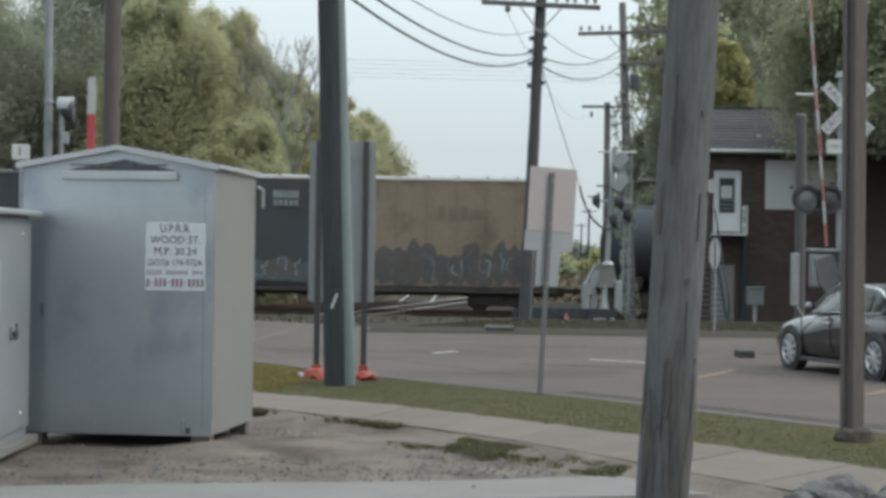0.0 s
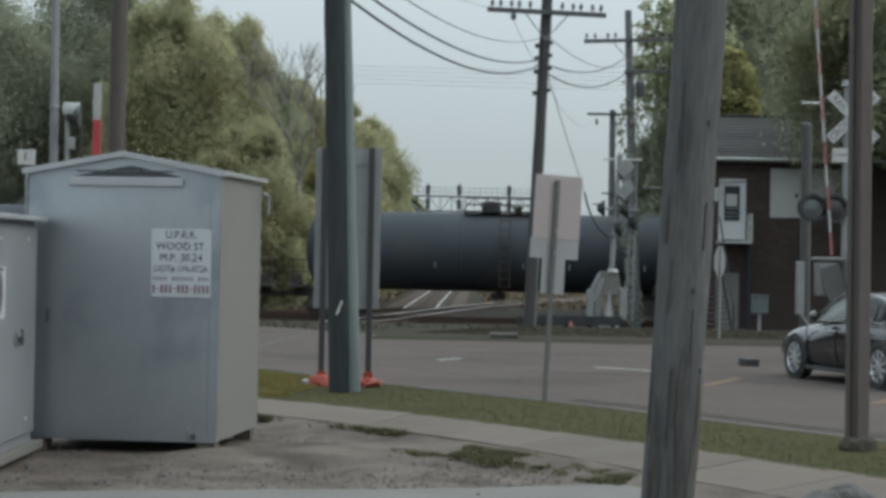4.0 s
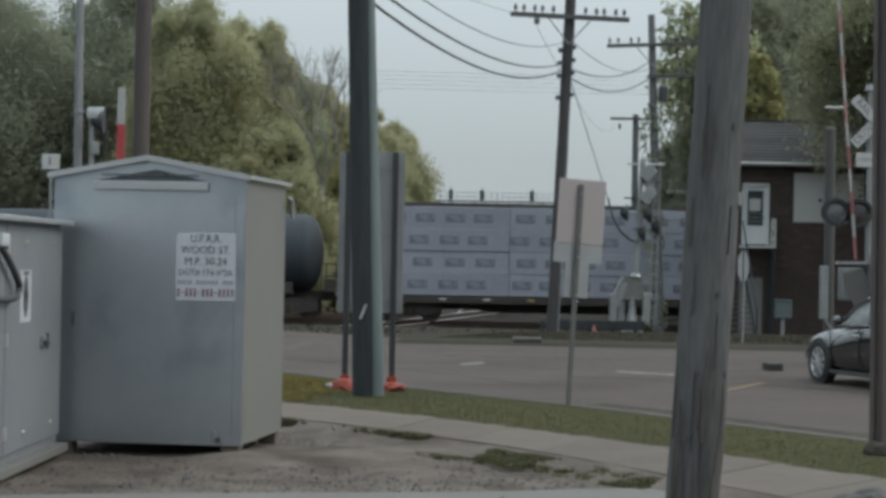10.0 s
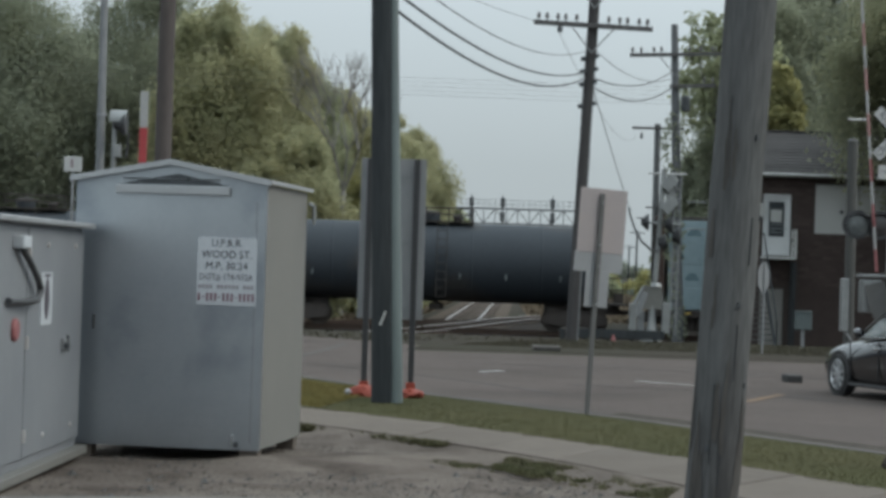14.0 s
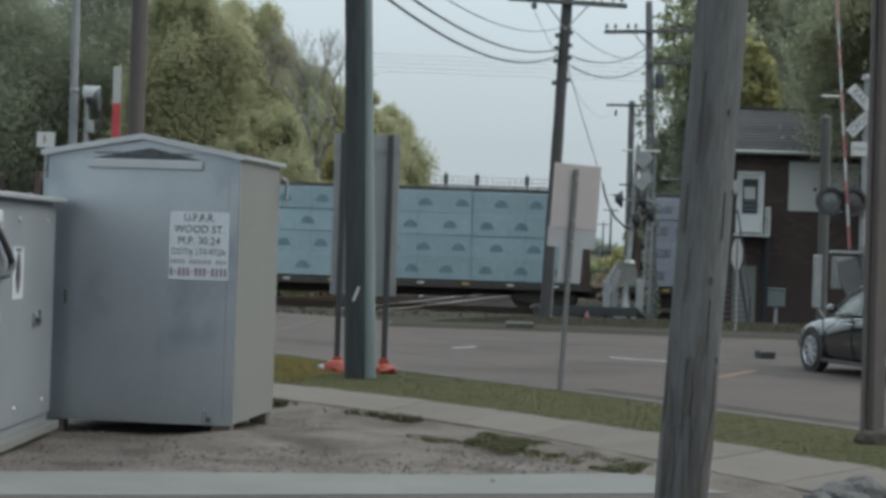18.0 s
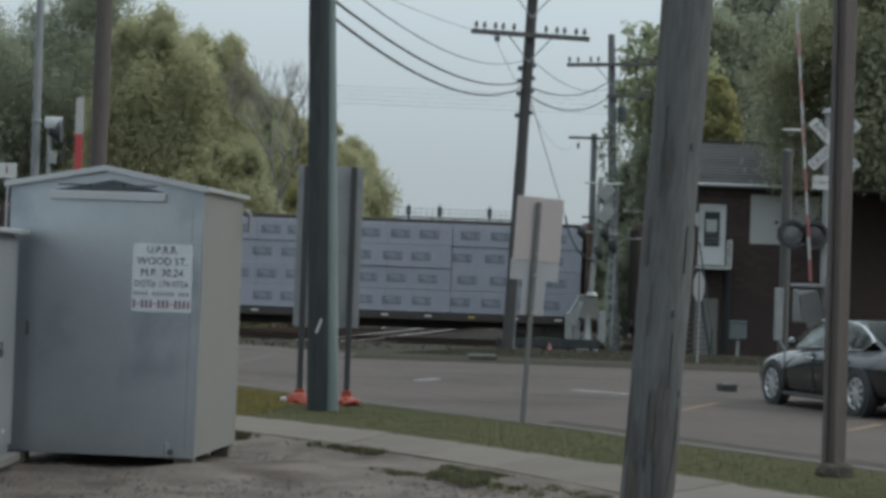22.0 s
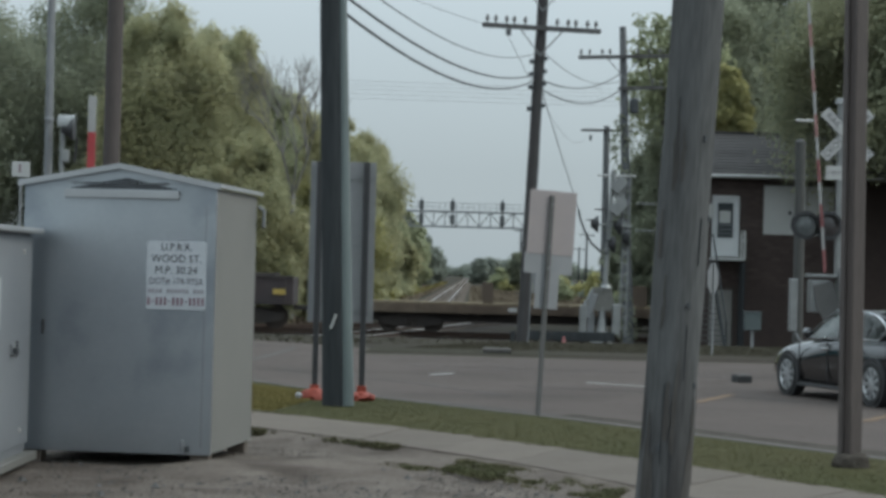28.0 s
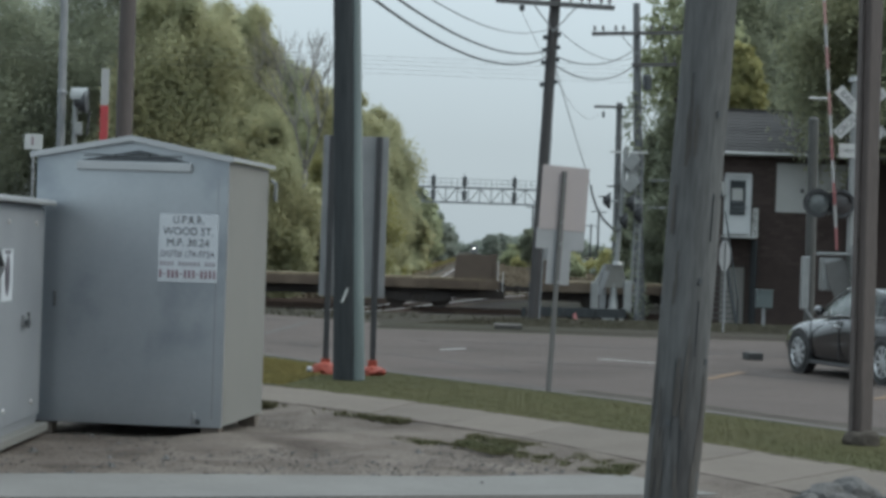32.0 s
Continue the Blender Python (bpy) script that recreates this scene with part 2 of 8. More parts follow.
M = dict(
    gravel=mat("gravel", (0.14, 0.119, 0.102), 0.95, col2=(0.072, 0.0585, 0.05), scale=1.6, mix=0.55, bump=0.9, bscale=45, fine=0.3, fscale=38,
               stain_or_reflection=(0.056, 0.0445, 0.037), sscale=1.05, spec=0.15),
    stone=mat("loose_stone", (0.0758, 0.0689, 0.0647), 0.95, col2=(0.0418, 0.0379, 0.0355), scale=8, vary=0.45, island=True, spec=0.08),
    concrete=mat("concrete", (0.12, 0.102, 0.0866), 0.9, col2=(0.0885, 0.0745, 0.0635), scale=1.5, mix=0.7, bump=0.3, bscale=60, fine=0.1, fscale=70, vary=0.07, spec=0.15),
    apron=mat("worn_apron_concrete", (0.148, 0.142, 0.134), 0.9, col2=(0.115, 0.109, 0.102), scale=1.2, mix=0.7, bump=0.3, bscale=60, fine=0.1, fscale=70, spec=0.15),
    kerb=mat("kerb_concrete", (0.108, 0.101, 0.0952), 0.9, col2=(0.0501, 0.0469, 0.0438), scale=2.2, mix=0.8, bump=0.4, bscale=40, vary=0.1, spec=0.15),
    asphalt=mat("worn_asphalt", (0.081, 0.0658, 0.0588), 0.92, col2=(0.0608, 0.0498, 0.0445), scale=0.35, mix=0.6, bump=0.4, bscale=90, fine=0.16, fscale=80,
                stretch=(1, 1, 1), stain_or_reflection=(0.051, 0.0412, 0.0367), sscale=0.25, spec=0.15),
    soil=mat("soil_and_grass", (0.0413, 0.0434, 0.0185), 0.95, col2=(0.0601, 0.0525, 0.0249), scale=0.45, mix=0.6, bump=0.4, bscale=20, fine=0.12, fscale=25, spec=0.08),
    ground=mat("rough_ground", (0.026, 0.0251, 0.0157), 0.95, col2=(0.0364, 0.0298, 0.0244), scale=0.12, mix=0.6, bump=0.5, bscale=8, fine=0.25, fscale=6, spec=0.08),
    ballast=mat("track_ballast", (0.0357, 0.0298, 0.0252), 0.95, col2=(0.0209, 0.0172, 0.0153), scale=0.5, mix=0.8, bump=1.0, bscale=16, fine=0.35, fscale=14, spec=0.08),
    grass=mat("grass_blade", (0.0445, 0.049, 0.0205), 0.7, col2=(0.06, 0.0575, 0.0265), scale=0.45, mix=0.6, vary=0.05, fine=0.06, island=True, spec=0.08),
    roughgrass=mat("rough_dull_grass", (0.052, 0.052, 0.034), 0.85, col2=(0.06, 0.052, 0.04), scale=0.4, mix=0.5, vary=0.2, island=True, spec=0.08),
    farbed=mat("brown_far_ballast", (0.085, 0.068, 0.053), 0.95, col2=(0.058, 0.047, 0.039), scale=0.3, mix=0.7, bump=0.8, bscale=12, fine=0.25, fscale=10, spec=0.08),
    drygrass=mat("dry_grass_blade", (0.168, 0.133, 0.049), 0.75, col2=(0.105, 0.098, 0.0385), scale=0.6, mix=0.6, vary=0.35, island=True, spec=0.08),
    # dark blotches on the front paint in a blurred reflection of dark surroundings
    cab=mat("painted_aluminium", (0.41, 0.43, 0.45), 0.34, 0.95, col2=(0.32, 0.345, 0.37), scale=0.8, mix=0.4, fine=0.025, fscale=22, bump=0.06, bscale=2.2, spec=0.4, stain_or_reflection=(0.215, 0.24, 0.27), sscale=0.85),
    # on the cabinet this tone carries the shade of its sides
    cabside=mat("dim_warm_aluminium", (0.183, 0.177, 0.163), 0.55, 0.3, col2=(0.157, 0.153, 0.142), scale=1.5, mix=0.8, fine=0.03, fscale=30),
    cabroof=mat("roof_aluminium", (0.36, 0.366, 0.372), 0.45, 0.5, col2=(0.31, 0.316, 0.322), scale=2, fine=0.05),
    darkgap=mat("shadow_grey_steel", (0.07, 0.075, 0.08), 0.7, 0.3),
    steel=mat("galvanised_steel", (0.248, 0.254, 0.26), 0.5, 0.6, col2=(0.195, 0.201, 0.207), scale=6, fine=0.08),
    silver=mat("silver_paint", (0.251, 0.256, 0.251), 0.45, 0.45, col2=(0.18, 0.186, 0.186), scale=3, fine=0.08),
    alu=mat("sign_back_aluminium", (0.245, 0.247, 0.252), 0.5, 0.3, col2=(0.205, 0.207, 0.213), scale=2.5, fine=0.04),
    alupink=mat("faded_sign_back", (0.284, 0.245, 0.235), 0.5, 0.15, col2=(0.252, 0.225, 0.226), scale=3, fine=0.04),
    whitep=mat("white_paint", (0.397, 0.397, 0.386), 0.55, col2=(0.342, 0.342, 0.331), scale=3, fine=0.05),
    placard=mat("placard_white", (0.403, 0.422, 0.441), 0.45, col2=(0.37, 0.388, 0.406), scale=4, fine=0.03),
    ink=mat("black_ink", (0.05, 0.05, 0.06), 0.6, col2=(0.09, 0.09, 0.1), scale=9),
    inkred=mat("faded_red_ink", (0.20, 0.13, 0.15), 0.6, col2=(0.15, 0.09, 0.11), scale=9),
    inkgrey=mat("faded_grey_ink", (0.13, 0.12, 0.14), 0.6),
    inkfaint=mat("faint_ink", (0.28, 0.26, 0.28), 0.6),
    wood=mat("weathered_pole_wood", (0.11, 0.111, 0.11), 0.9, col2=(0.062, 0.062, 0.061), scale=7, mix=0.9, bump=0.6, bscale=26, stretch=(1, 1, 0.12), fine=0.22,
             fscale=42, stain_or_reflection=(0.052, 0.05, 0.049), sscale=2.0, spec=0.08),
    woodgrey=mat("grey_pole_wood", (0.112, 0.11, 0.109), 0.9, col2=(0.068, 0.065, 0.064), scale=5, mix=0.7, bump=0.6, bscale=24, stretch=(1, 1, 0.08), fine=0.2, fscale=26, spec=0.08),
    sapwood=mat("dark_sapwood", (0.05, 0.046, 0.042), 0.95, col2=(0.085, 0.08, 0.075), scale=9, mix=0.8, bump=0.6, bscale=30, stretch=(1, 1, 0.15), fine=0.2, fscale=40, spec=0.08),
    polebrown=mat("dark_line_pole_wood", (0.07, 0.067, 0.067), 0.9, col2=(0.045, 0.042, 0.042), scale=5, mix=0.7, bump=0.6, bscale=24, stretch=(1, 1, 0.08), fine=0.2, fscale=26, spec=0.1),
    # wood of the farther poles, lightened to stand for the air's haze
    woodpale=mat("haze_paled_pole_wood", (0.15, 0.154, 0.16), 0.9, col2=(0.095, 0.097, 0.1), scale=5, mix=0.7, bump=0.6, bscale=24, stretch=(1, 1, 0.08), fine=0.2, fscale=26, spec=0.08),
    wooddark=mat("tarred_pole_wood", (0.043, 0.047, 0.049), 0.85, col2=(0.029, 0.031, 0.033), scale=4, mix=0.7, bump=0.5, bscale=24, stretch=(1, 1, 0.08), fine=0.2, fscale=26, spec=0.08),
    guard=mat("conduit_guard", (0.125, 0.15, 0.146), 0.6, col2=(0.095, 0.115, 0.113), scale=3, stretch=(1, 1, 0.2), fine=0.06),
    rustpost=mat("brown_post", (0.0605, 0.0485, 0.044), 0.75, col2=(0.049, 0.0385, 0.035), scale=5, stretch=(1, 1, 0.2), fine=0.15, fscale=30, bump=0.3),
    black=mat("black_paint", (0.022, 0.023, 0.025), 0.5, col2=(0.03, 0.03, 0.032), scale=4),
    rubber=mat("tyre_rubber", (0.02, 0.02, 0.02), 0.85),
    darksteel=mat("weathered_steel", (0.19, 0.195, 0.2), 0.6, 0.3, col2=(0.15, 0.155, 0.16), scale=5, fine=0.08),
    gatecase=mat("weathered_gate_case", (0.15, 0.148, 0.135), 0.6, 0.2, col2=(0.11, 0.108, 0.1), scale=4, fine=0.1),
    mastdull=mat("dull_dark_mast_paint", (0.062, 0.062, 0.058), 0.75, 0.1, col2=(0.05, 0.05, 0.047), scale=4, fine=0.1),
    postgrey=mat("dull_post_steel", (0.095, 0.095, 0.093), 0.7, 0.2, col2=(0.075, 0.073, 0.07), scale=5, fine=0.1),
    dullwhite=mat("dulled_white_paint", (0.33, 0.325, 0.315), 0.65, col2=(0.26, 0.255, 0.25), scale=4, fine=0.06),
    palered=mat("bleached_red_paint", (0.3, 0.17, 0.16), 0.65, col2=(0.26, 0.13, 0.12), scale=4, fine=0.06),
    dullred=mat("dulled_red_paint", (0.22, 0.085, 0.085), 0.65, col2=(0.2, 0.06, 0.06), scale=4),
    red=mat("signal_red", (0.36, 0.04, 0.045), 0.5, col2=(0.28, 0.035, 0.04), scale=4),
    orange=mat("orange_plastic", (0.25, 0.036, 0.015), 0.7, col2=(0.13, 0.024, 0.015), scale=6),
    lensdark=mat("dark_lens", (0.05, 0.045, 0.045), 0.3),
    # pale mottled grey paints the light reflected in the left lens
    lensgrey=mat("lens_with_reflection", (0.12, 0.13, 0.13), 0.25, col2=(0.06, 0.065, 0.066), scale=5, mix=0.5),
    brick=mat("dark_brick", (0.0723, 0.0545, 0.049), 0.9, col2=(0.0573, 0.0449, 0.0415), scale=3, fine=0.12, fscale=30, vary=0.18, spec=0.08),
    mortar=mat("brick_mortar", (0.0638, 0.0527, 0.0476), 0.95, col2=(0.051, 0.0425, 0.0391), scale=3, spec=0.08),
    shingle=mat("grey_shingle", (0.074, 0.0707, 0.069), 0.9, col2=(0.0594, 0.0565, 0.0554), scale=2, fine=0.15, fscale=20, vary=0.14, spec=0.08),
    board=mat("white_window_board", (0.4, 0.4, 0.384), 0.7, col2=(0.344, 0.344, 0.328), scale=1.2, fine=0.05),
    doorp=mat("pale_door_paint", (0.493, 0.501, 0.501), 0.6, col2=(0.442, 0.451, 0.451), scale=3, fine=0.04),
    dimglass=mat("dim_window", (0.03, 0.036, 0.04), 0.12, col2=(0.045, 0.05, 0.052), scale=1.0, spec=0.15),
    teal=mat("teal_box_paint", (0.075, 0.093, 0.095), 0.6),
    rail=mat("worn_rail_head", (0.518, 0.504, 0.497), 0.4, 0.6, col2=(0.36, 0.331, 0.31), scale=4, fine=0.05),
    railrust=mat("rusted_rail_web", (0.0495, 0.0315, 0.0225), 0.85, 0.2),
    tie=mat("creosoted_tie", (0.0595, 0.049, 0.042), 0.95, col2=(0.091, 0.077, 0.0665), scale=4, vary=0.25, spec=0.08),
    tank=mat("tank_black", (0.025, 0.031, 0.038), 0.7, col2=(0.034, 0.04, 0.047), scale=0.5, mix=0.8, fine=0.1, fscale=9, stain_or_reflection=(0.047, 0.044, 0.042), sscale=0.35, spec=0.25),
    under=mat("underframe_black", (0.042, 0.039, 0.038), 0.85, col2=(0.06, 0.052, 0.047), scale=2, fine=0.2, spec=0.08),
    wheel=mat("wheel_steel", (0.06, 0.048, 0.042), 0.7, 0.4, col2=(0.04, 0.035, 0.03), scale=5),
    yellowbox=mat("faded_tan_side", (0.165, 0.13, 0.09), 0.8, col2=(0.135, 0.106, 0.076), scale=0.7, mix=0.7, fine=0.1, fscale=8, stain_or_reflection=(0.095, 0.07, 0.048), sscale=0.6),
    greenbox=mat("dark_green_side", (0.0263, 0.0315, 0.0351), 0.75, col2=(0.0188, 0.021, 0.0234), scale=0.8, fine=0.1, stain_or_reflection=(0.0375, 0.0315, 0.0312)),
    brownbox=mat("brown_boxcar_side", (0.0446, 0.032, 0.0317), 0.75, col2=(0.0324, 0.0248, 0.0255), scale=0.6, mix=0.8, fine=0.1, fscale=7, stain_or_reflection=(0.0259, 0.0224, 0.0238), sscale=0.5),
    graf1=mat("graffiti_dark", (0.036, 0.036, 0.036), 0.7, col2=(0.07, 0.06, 0.052), scale=1.6, mix=0.6),
    graf4=mat("graffiti_grey", (0.075, 0.08, 0.08), 0.7, col2=(0.045, 0.05, 0.05), scale=3),
    graf2=mat("graffiti_pale", (0.17, 0.185, 0.185), 0.7, col2=(0.09, 0.105, 0.11), scale=2),
    graf3=mat("graffiti_teal", (0.032, 0.06, 0.066), 0.7, col2=(0.06, 0.04, 0.045), scale=2),
    grafrust=mat("graffiti_rust", (0.075, 0.05, 0.04), 0.7, col2=(0.05, 0.04, 0.036), scale=2),
    grafgreen=mat("graffiti_green", (0.07, 0.13, 0.11), 0.7, col2=(0.05, 0.09, 0.08), scale=2),
    fadedmark=mat("faded_brown_lettering", (0.105, 0.08, 0.06), 0.8, col2=(0.14, 0.11, 0.08), scale=4, mix=0.6),
    letter=mat("white_lettering", (0.385, 0.385, 0.378), 0.7, col2=(0.28, 0.28, 0.28), scale=4),
    wrapw=mat("white_wrap", (0.222, 0.233, 0.272), 0.55, col2=(0.18, 0.19, 0.226), scale=1.2, mix=0.7, fine=0.07, fscale=5, vary=0.06),
    wrapb=mat("pale_blue_wrap", (0.197, 0.262, 0.287), 0.5, col2=(0.158, 0.217, 0.245), scale=1.0, mix=0.7, fine=0.08, fscale=5, vary=0.07),
    wrapt=mat("turquoise_wrap", (0.066, 0.185, 0.2), 0.42, col2=(0.042, 0.125, 0.142), scale=1.0, mix=0.8, fine=0.1, fscale=4, vary=0.1),
    wrapline=mat("wrap_print_grey", (0.08, 0.088, 0.11), 0.6, col2=(0.125, 0.135, 0.165), scale=3),
    wrapgreen=mat("wrap_print_dark", (0.05, 0.095, 0.115), 0.6, col2=(0.12, 0.175, 0.2), scale=3.5, mix=0.6),
    # lit and shaded tones of the turquoise wrap, for its folds
    wraptl=mat("turquoise_fold_highlight", (0.208, 0.294, 0.326), 0.5),
    wraptd=mat("turquoise_crease_shade", (0.032, 0.1, 0.115), 0.6),
    seam=mat("dark_seam", (0.12, 0.14, 0.17), 0.8),
    deck=mat("worn_deck_wood", (0.189, 0.158, 0.105), 0.9, col2=(0.091, 0.0735, 0.0525), scale=1.5, fine=0.2, vary=0.15, spec=0.08),
    flatside=mat("flatcar_side", (0.072, 0.052, 0.044), 0.85, col2=(0.05, 0.038, 0.034), scale=0.8, fine=0.15, stain_or_reflection=(0.1, 0.075, 0.06), spec=0.08),
    flatsill=mat("dusty_brown_sill", (0.1, 0.0784, 0.0608), 0.9, col2=(0.072, 0.056, 0.0448), scale=0.9, fine=0.15, stain_or_reflection=(0.128, 0.104, 0.08), spec=0.08),
    bulk=mat("brown_crate_steel", (0.1, 0.08, 0.064), 0.85, col2=(0.075, 0.06, 0.05), scale=1.2, fine=0.15, spec=0.08),
    amber=mat("faded_amber_reflector", (0.32, 0.19, 0.07), 0.5),
    olive=mat("dirty_yellow_panel", (0.095, 0.085, 0.035), 0.7, col2=(0.06, 0.055, 0.03), scale=3),
    yellow=mat("reflector_yellow", (0.36, 0.26, 0.06), 0.5),
    bark=mat("bark", (0.10, 0.085, 0.07), 0.95, col2=(0.06, 0.052, 0.045), scale=4, bump=0.6, stretch=(1, 1, 0.2)),
    # twig grey raised so that sky haze is part of the colour
    twig=mat("haze_lit_twig", (0.24, 0.225, 0.21), 0.9),
    leafa=leaf_mat("autumn_green_leaves", (0.372, 0.351, 0.205), (0.302, 0.309, 0.19)),
    leafb=leaf_mat("dark_green_leaves", (0.222, 0.24, 0.18), (0.25, 0.262, 0.18)),
    leafe=leaf_mat("deep_green_leaves", (0.25, 0.262, 0.18), (0.29, 0.29, 0.182)),
    leafc=leaf_mat("yellowing_leaves", (0.34, 0.315, 0.135), (0.25, 0.245, 0.12)),
    leafd=leaf_mat("grey_green_leaves", (0.32, 0.335, 0.205), (0.27, 0.29, 0.185)),
    # distance haze is mixed into this paler, greyer leaf colour
    leafar=leaf_mat("haze_tinted_far_leaves", (0.255, 0.275, 0.23), (0.22, 0.24, 0.21)),
    carpaint=mat("black_car_paint", (0.1, 0.102, 0.106), 0.13, 0.95, col2=(0.088, 0.09, 0.093), scale=2, coat=0.4, fine=0.0, spec=0.5),
    carglass=glass("car_window", (0.09, 0.105, 0.1), 0.0, 1.1),
    chrome=mat("chrome_trim", (0.72, 0.73, 0.74), 0.15, 1.0, fine=0.0),
    alloy=mat("alloy_rim", (0.55, 0.56, 0.57), 0.32, 0.8, fine=0.02),
    lampglass=mat("head_lamp_glass", (0.5, 0.51, 0.52), 0.12, spec=0.8, fine=0.0),
    yline=mat("worn_yellow_line", (0.169, 0.106, 0.057), 0.85, col2=(0.0843, 0.0686, 0.06), scale=3.5, mix=0.5, fine=0.2, spec=0.15),
    wline=mat("worn_white_line", (0.375, 0.375, 0.367), 0.85, col2=(0.18, 0.176, 0.173), scale=3.5, mix=0.5, fine=0.2, spec=0.15),
    cable=mat("cable_black", (0.05, 0.052, 0.055), 0.7),
    ceram=mat("insulator_brown", (0.09, 0.085, 0.085), 0.4),
    rock=mat("broken_rock", (0.105, 0.102, 0.0998), 0.95, col2=(0.0577, 0.0551, 0.0525), scale=5, bump=0.8, bscale=18, fine=0.2, spec=0.08),
    bridgeblack=mat("weathered_signal_black", (0.075, 0.08, 0.085), 0.8),
    postedge=mat("paler_post_edge", (0.0778, 0.0651, 0.0612), 0.75, col2=(0.0605, 0.0503, 0.0474), scale=5, fine=0.1),
    dirt=mat("kerbside_dirt", (0.0667, 0.0575, 0.0494), 0.95, col2=(0.0437, 0.0391, 0.0333), scale=3, mix=0.6, bump=0.6, bscale=30, fine=0.25, fscale=30, spec=0.08),
    brush=mat("dry_brush", (0.145, 0.12, 0.085), 0.85, col2=(0.1, 0.078, 0.058), scale=0.15, mix=0.5, vary=0.3, island=True, spec=0.08),
    weed=mat("dull_weed", (0.076, 0.083, 0.042), 0.85, col2=(0.085, 0.072, 0.045), scale=1.5, mix=0.5, vary=0.25, island=True, spec=0.08),
    # orange end paint, with the light on the car end brightened into it
    endpaint=mat("lit_orange_end", (0.42, 0.26, 0.17), 0.75, col2=(0.34, 0.2, 0.13), scale=1.5, fine=0.1),
    casepaint=mat("pale_case_paint", (0.238, 0.246, 0.255), 0.5, 0.35, col2=(0.194, 0.202, 0.216), scale=1.2, mix=0.5, fine=0.03, fscale=22, bump=0.04, bscale=3, spec=0.4),
    tar=mat("sealing_tar", (0.045, 0.042, 0.04), 0.8, col2=(0.065, 0.06, 0.057), scale=3, spec=0.15),
    lamp=mat("far_head_lamp", (0.9, 0.85, 0.7), 0.3),
)
lp = M["lamp"].node_tree.nodes["Principled BSDF"]
lp.inputs["Emission Color"].default_value, lp.inputs["Emission Strength"].default_value = (1.0, 0.94, 0.82, 1), 9.0


# ---- mesh helpers ----
def mesh_of(name, bm, material, smooth=False):
    me = bpy.data.meshes.new(name)
    bm.normal_update()
    bm.to_mesh(me)
    bm.free()
    for mm in (material if isinstance(material, (list, tuple)) else [material]):
        me.materials.append(M[mm] if isinstance(mm, str) else mm)
    if smooth:
        me.polygons.foreach_set("use_smooth", [True] * len(me.polygons))
        me.set_sharp_from_angle(angle=radians(38))
    return me


def part(name, bm, material, parent=None, label="", at=None, smooth=False):
    ob = new(name, mesh_of(name, bm, material, smooth))
    if parent:
        ob.parent = parent
    if at is not None:
        ob.matrix_local = at
    if label:
        ob["label"] = label
    return ob


def shared(name, me, parent, at):
    ob = new(name, me)
    ob.parent = parent
    ob.matrix_local = at
    return ob


def thing(name, at, label, category, group="", kind=""):
    ob = new(name)
    ob.empty_display_size = 0.2
    ob.matrix_world = at
    return tagged(ob, label, category, group, kind)


def box(bm, c, s, bevel=0.0, rz=0.0, rx=0.0, ry=0.0, mi=0):
    r = bmesh.ops.create_cube(bm, size=1, matrix=Matrix.Translation(c) @ Euler((rx, ry, rz)).to_matrix().to_4x4() @ Matrix.Diagonal((*s, 1)))
    if mi:
        for f in {f for v in r["verts"] for f in v.link_faces}:
            f.material_index = mi
    if bevel:
        bmesh.ops.bevel(bm, geom=list({e for v in r["verts"] for e in v.link_edges}), offset=bevel, segments=2, affect="EDGES", profile=0.6)
    return bm


def tube(bm, a, b, r0, r1=None, n=12, caps=True):
    a, b = Vector(a), Vector(b)
    d = b - a
    q = d.to_track_quat("Z", "Y").to_matrix().to_4x4()
    bmesh.ops.create_cone(bm, cap_ends=caps, segments=n, radius1=r0, radius2=r0 if r1 is None else r1, depth=d.length,
                          matrix=Matrix.Translation((a + b) / 2) @ q)
    return bm


def lathe(bm, prof, n=24, axis="Z", at=(0, 0, 0)):
    """Turn a profile of (radius, along) round an axis."""
    rings = []
    for r, h in prof:
        ring = []
        for i in range(n):
            a = 2 * math.pi * i / n
            c, s = r * math.cos(a), r * math.sin(a)
            p = {"Z": (c, s, h), "X": (h, c, s), "Y": (s, h, c)}[axis]
            ring.append(bm.verts.new(Vector(p) + Vector(at)))
        rings.append(ring)
    for ra, rb in zip(rings, rings[1:]):
        for i in range(n):
            bm.faces.new((ra[i], ra[(i + 1) % n], rb[(i + 1) % n], rb[i]))
    if prof[0][0] > 1e-4:
        bm.faces.new(list(reversed(rings[0])))
    if prof[-1][0] > 1e-4:
        bm.faces.new(rings[-1])
    return bm


def prism(bm, poly, z0, z1, axis="Z"):
    """A polygon of (u, v) raised from z0 to z1; axis X or Y lays it on its side."""
    def at(u, v, w):
        return {"Z": (u, v, w), "Y": (u, w, v), "X": (w, u, v)}[axis]
    lo = [bm.verts.new(at(u, v, z0)) for u, v in poly]
    hi = [bm.verts.new(at(u, v, z1)) for u, v in poly]
    bm.faces.new(lo)
    bm.faces.new(hi)
    n = len(poly)
    for i in range(n):
        bm.faces.new((lo[i], lo[(i + 1) % n], hi[(i + 1) % n], hi[i]))
    bmesh.ops.recalc_face_normals(bm, faces=bm.faces)
    return bm


def BM():
    return bmesh.new()


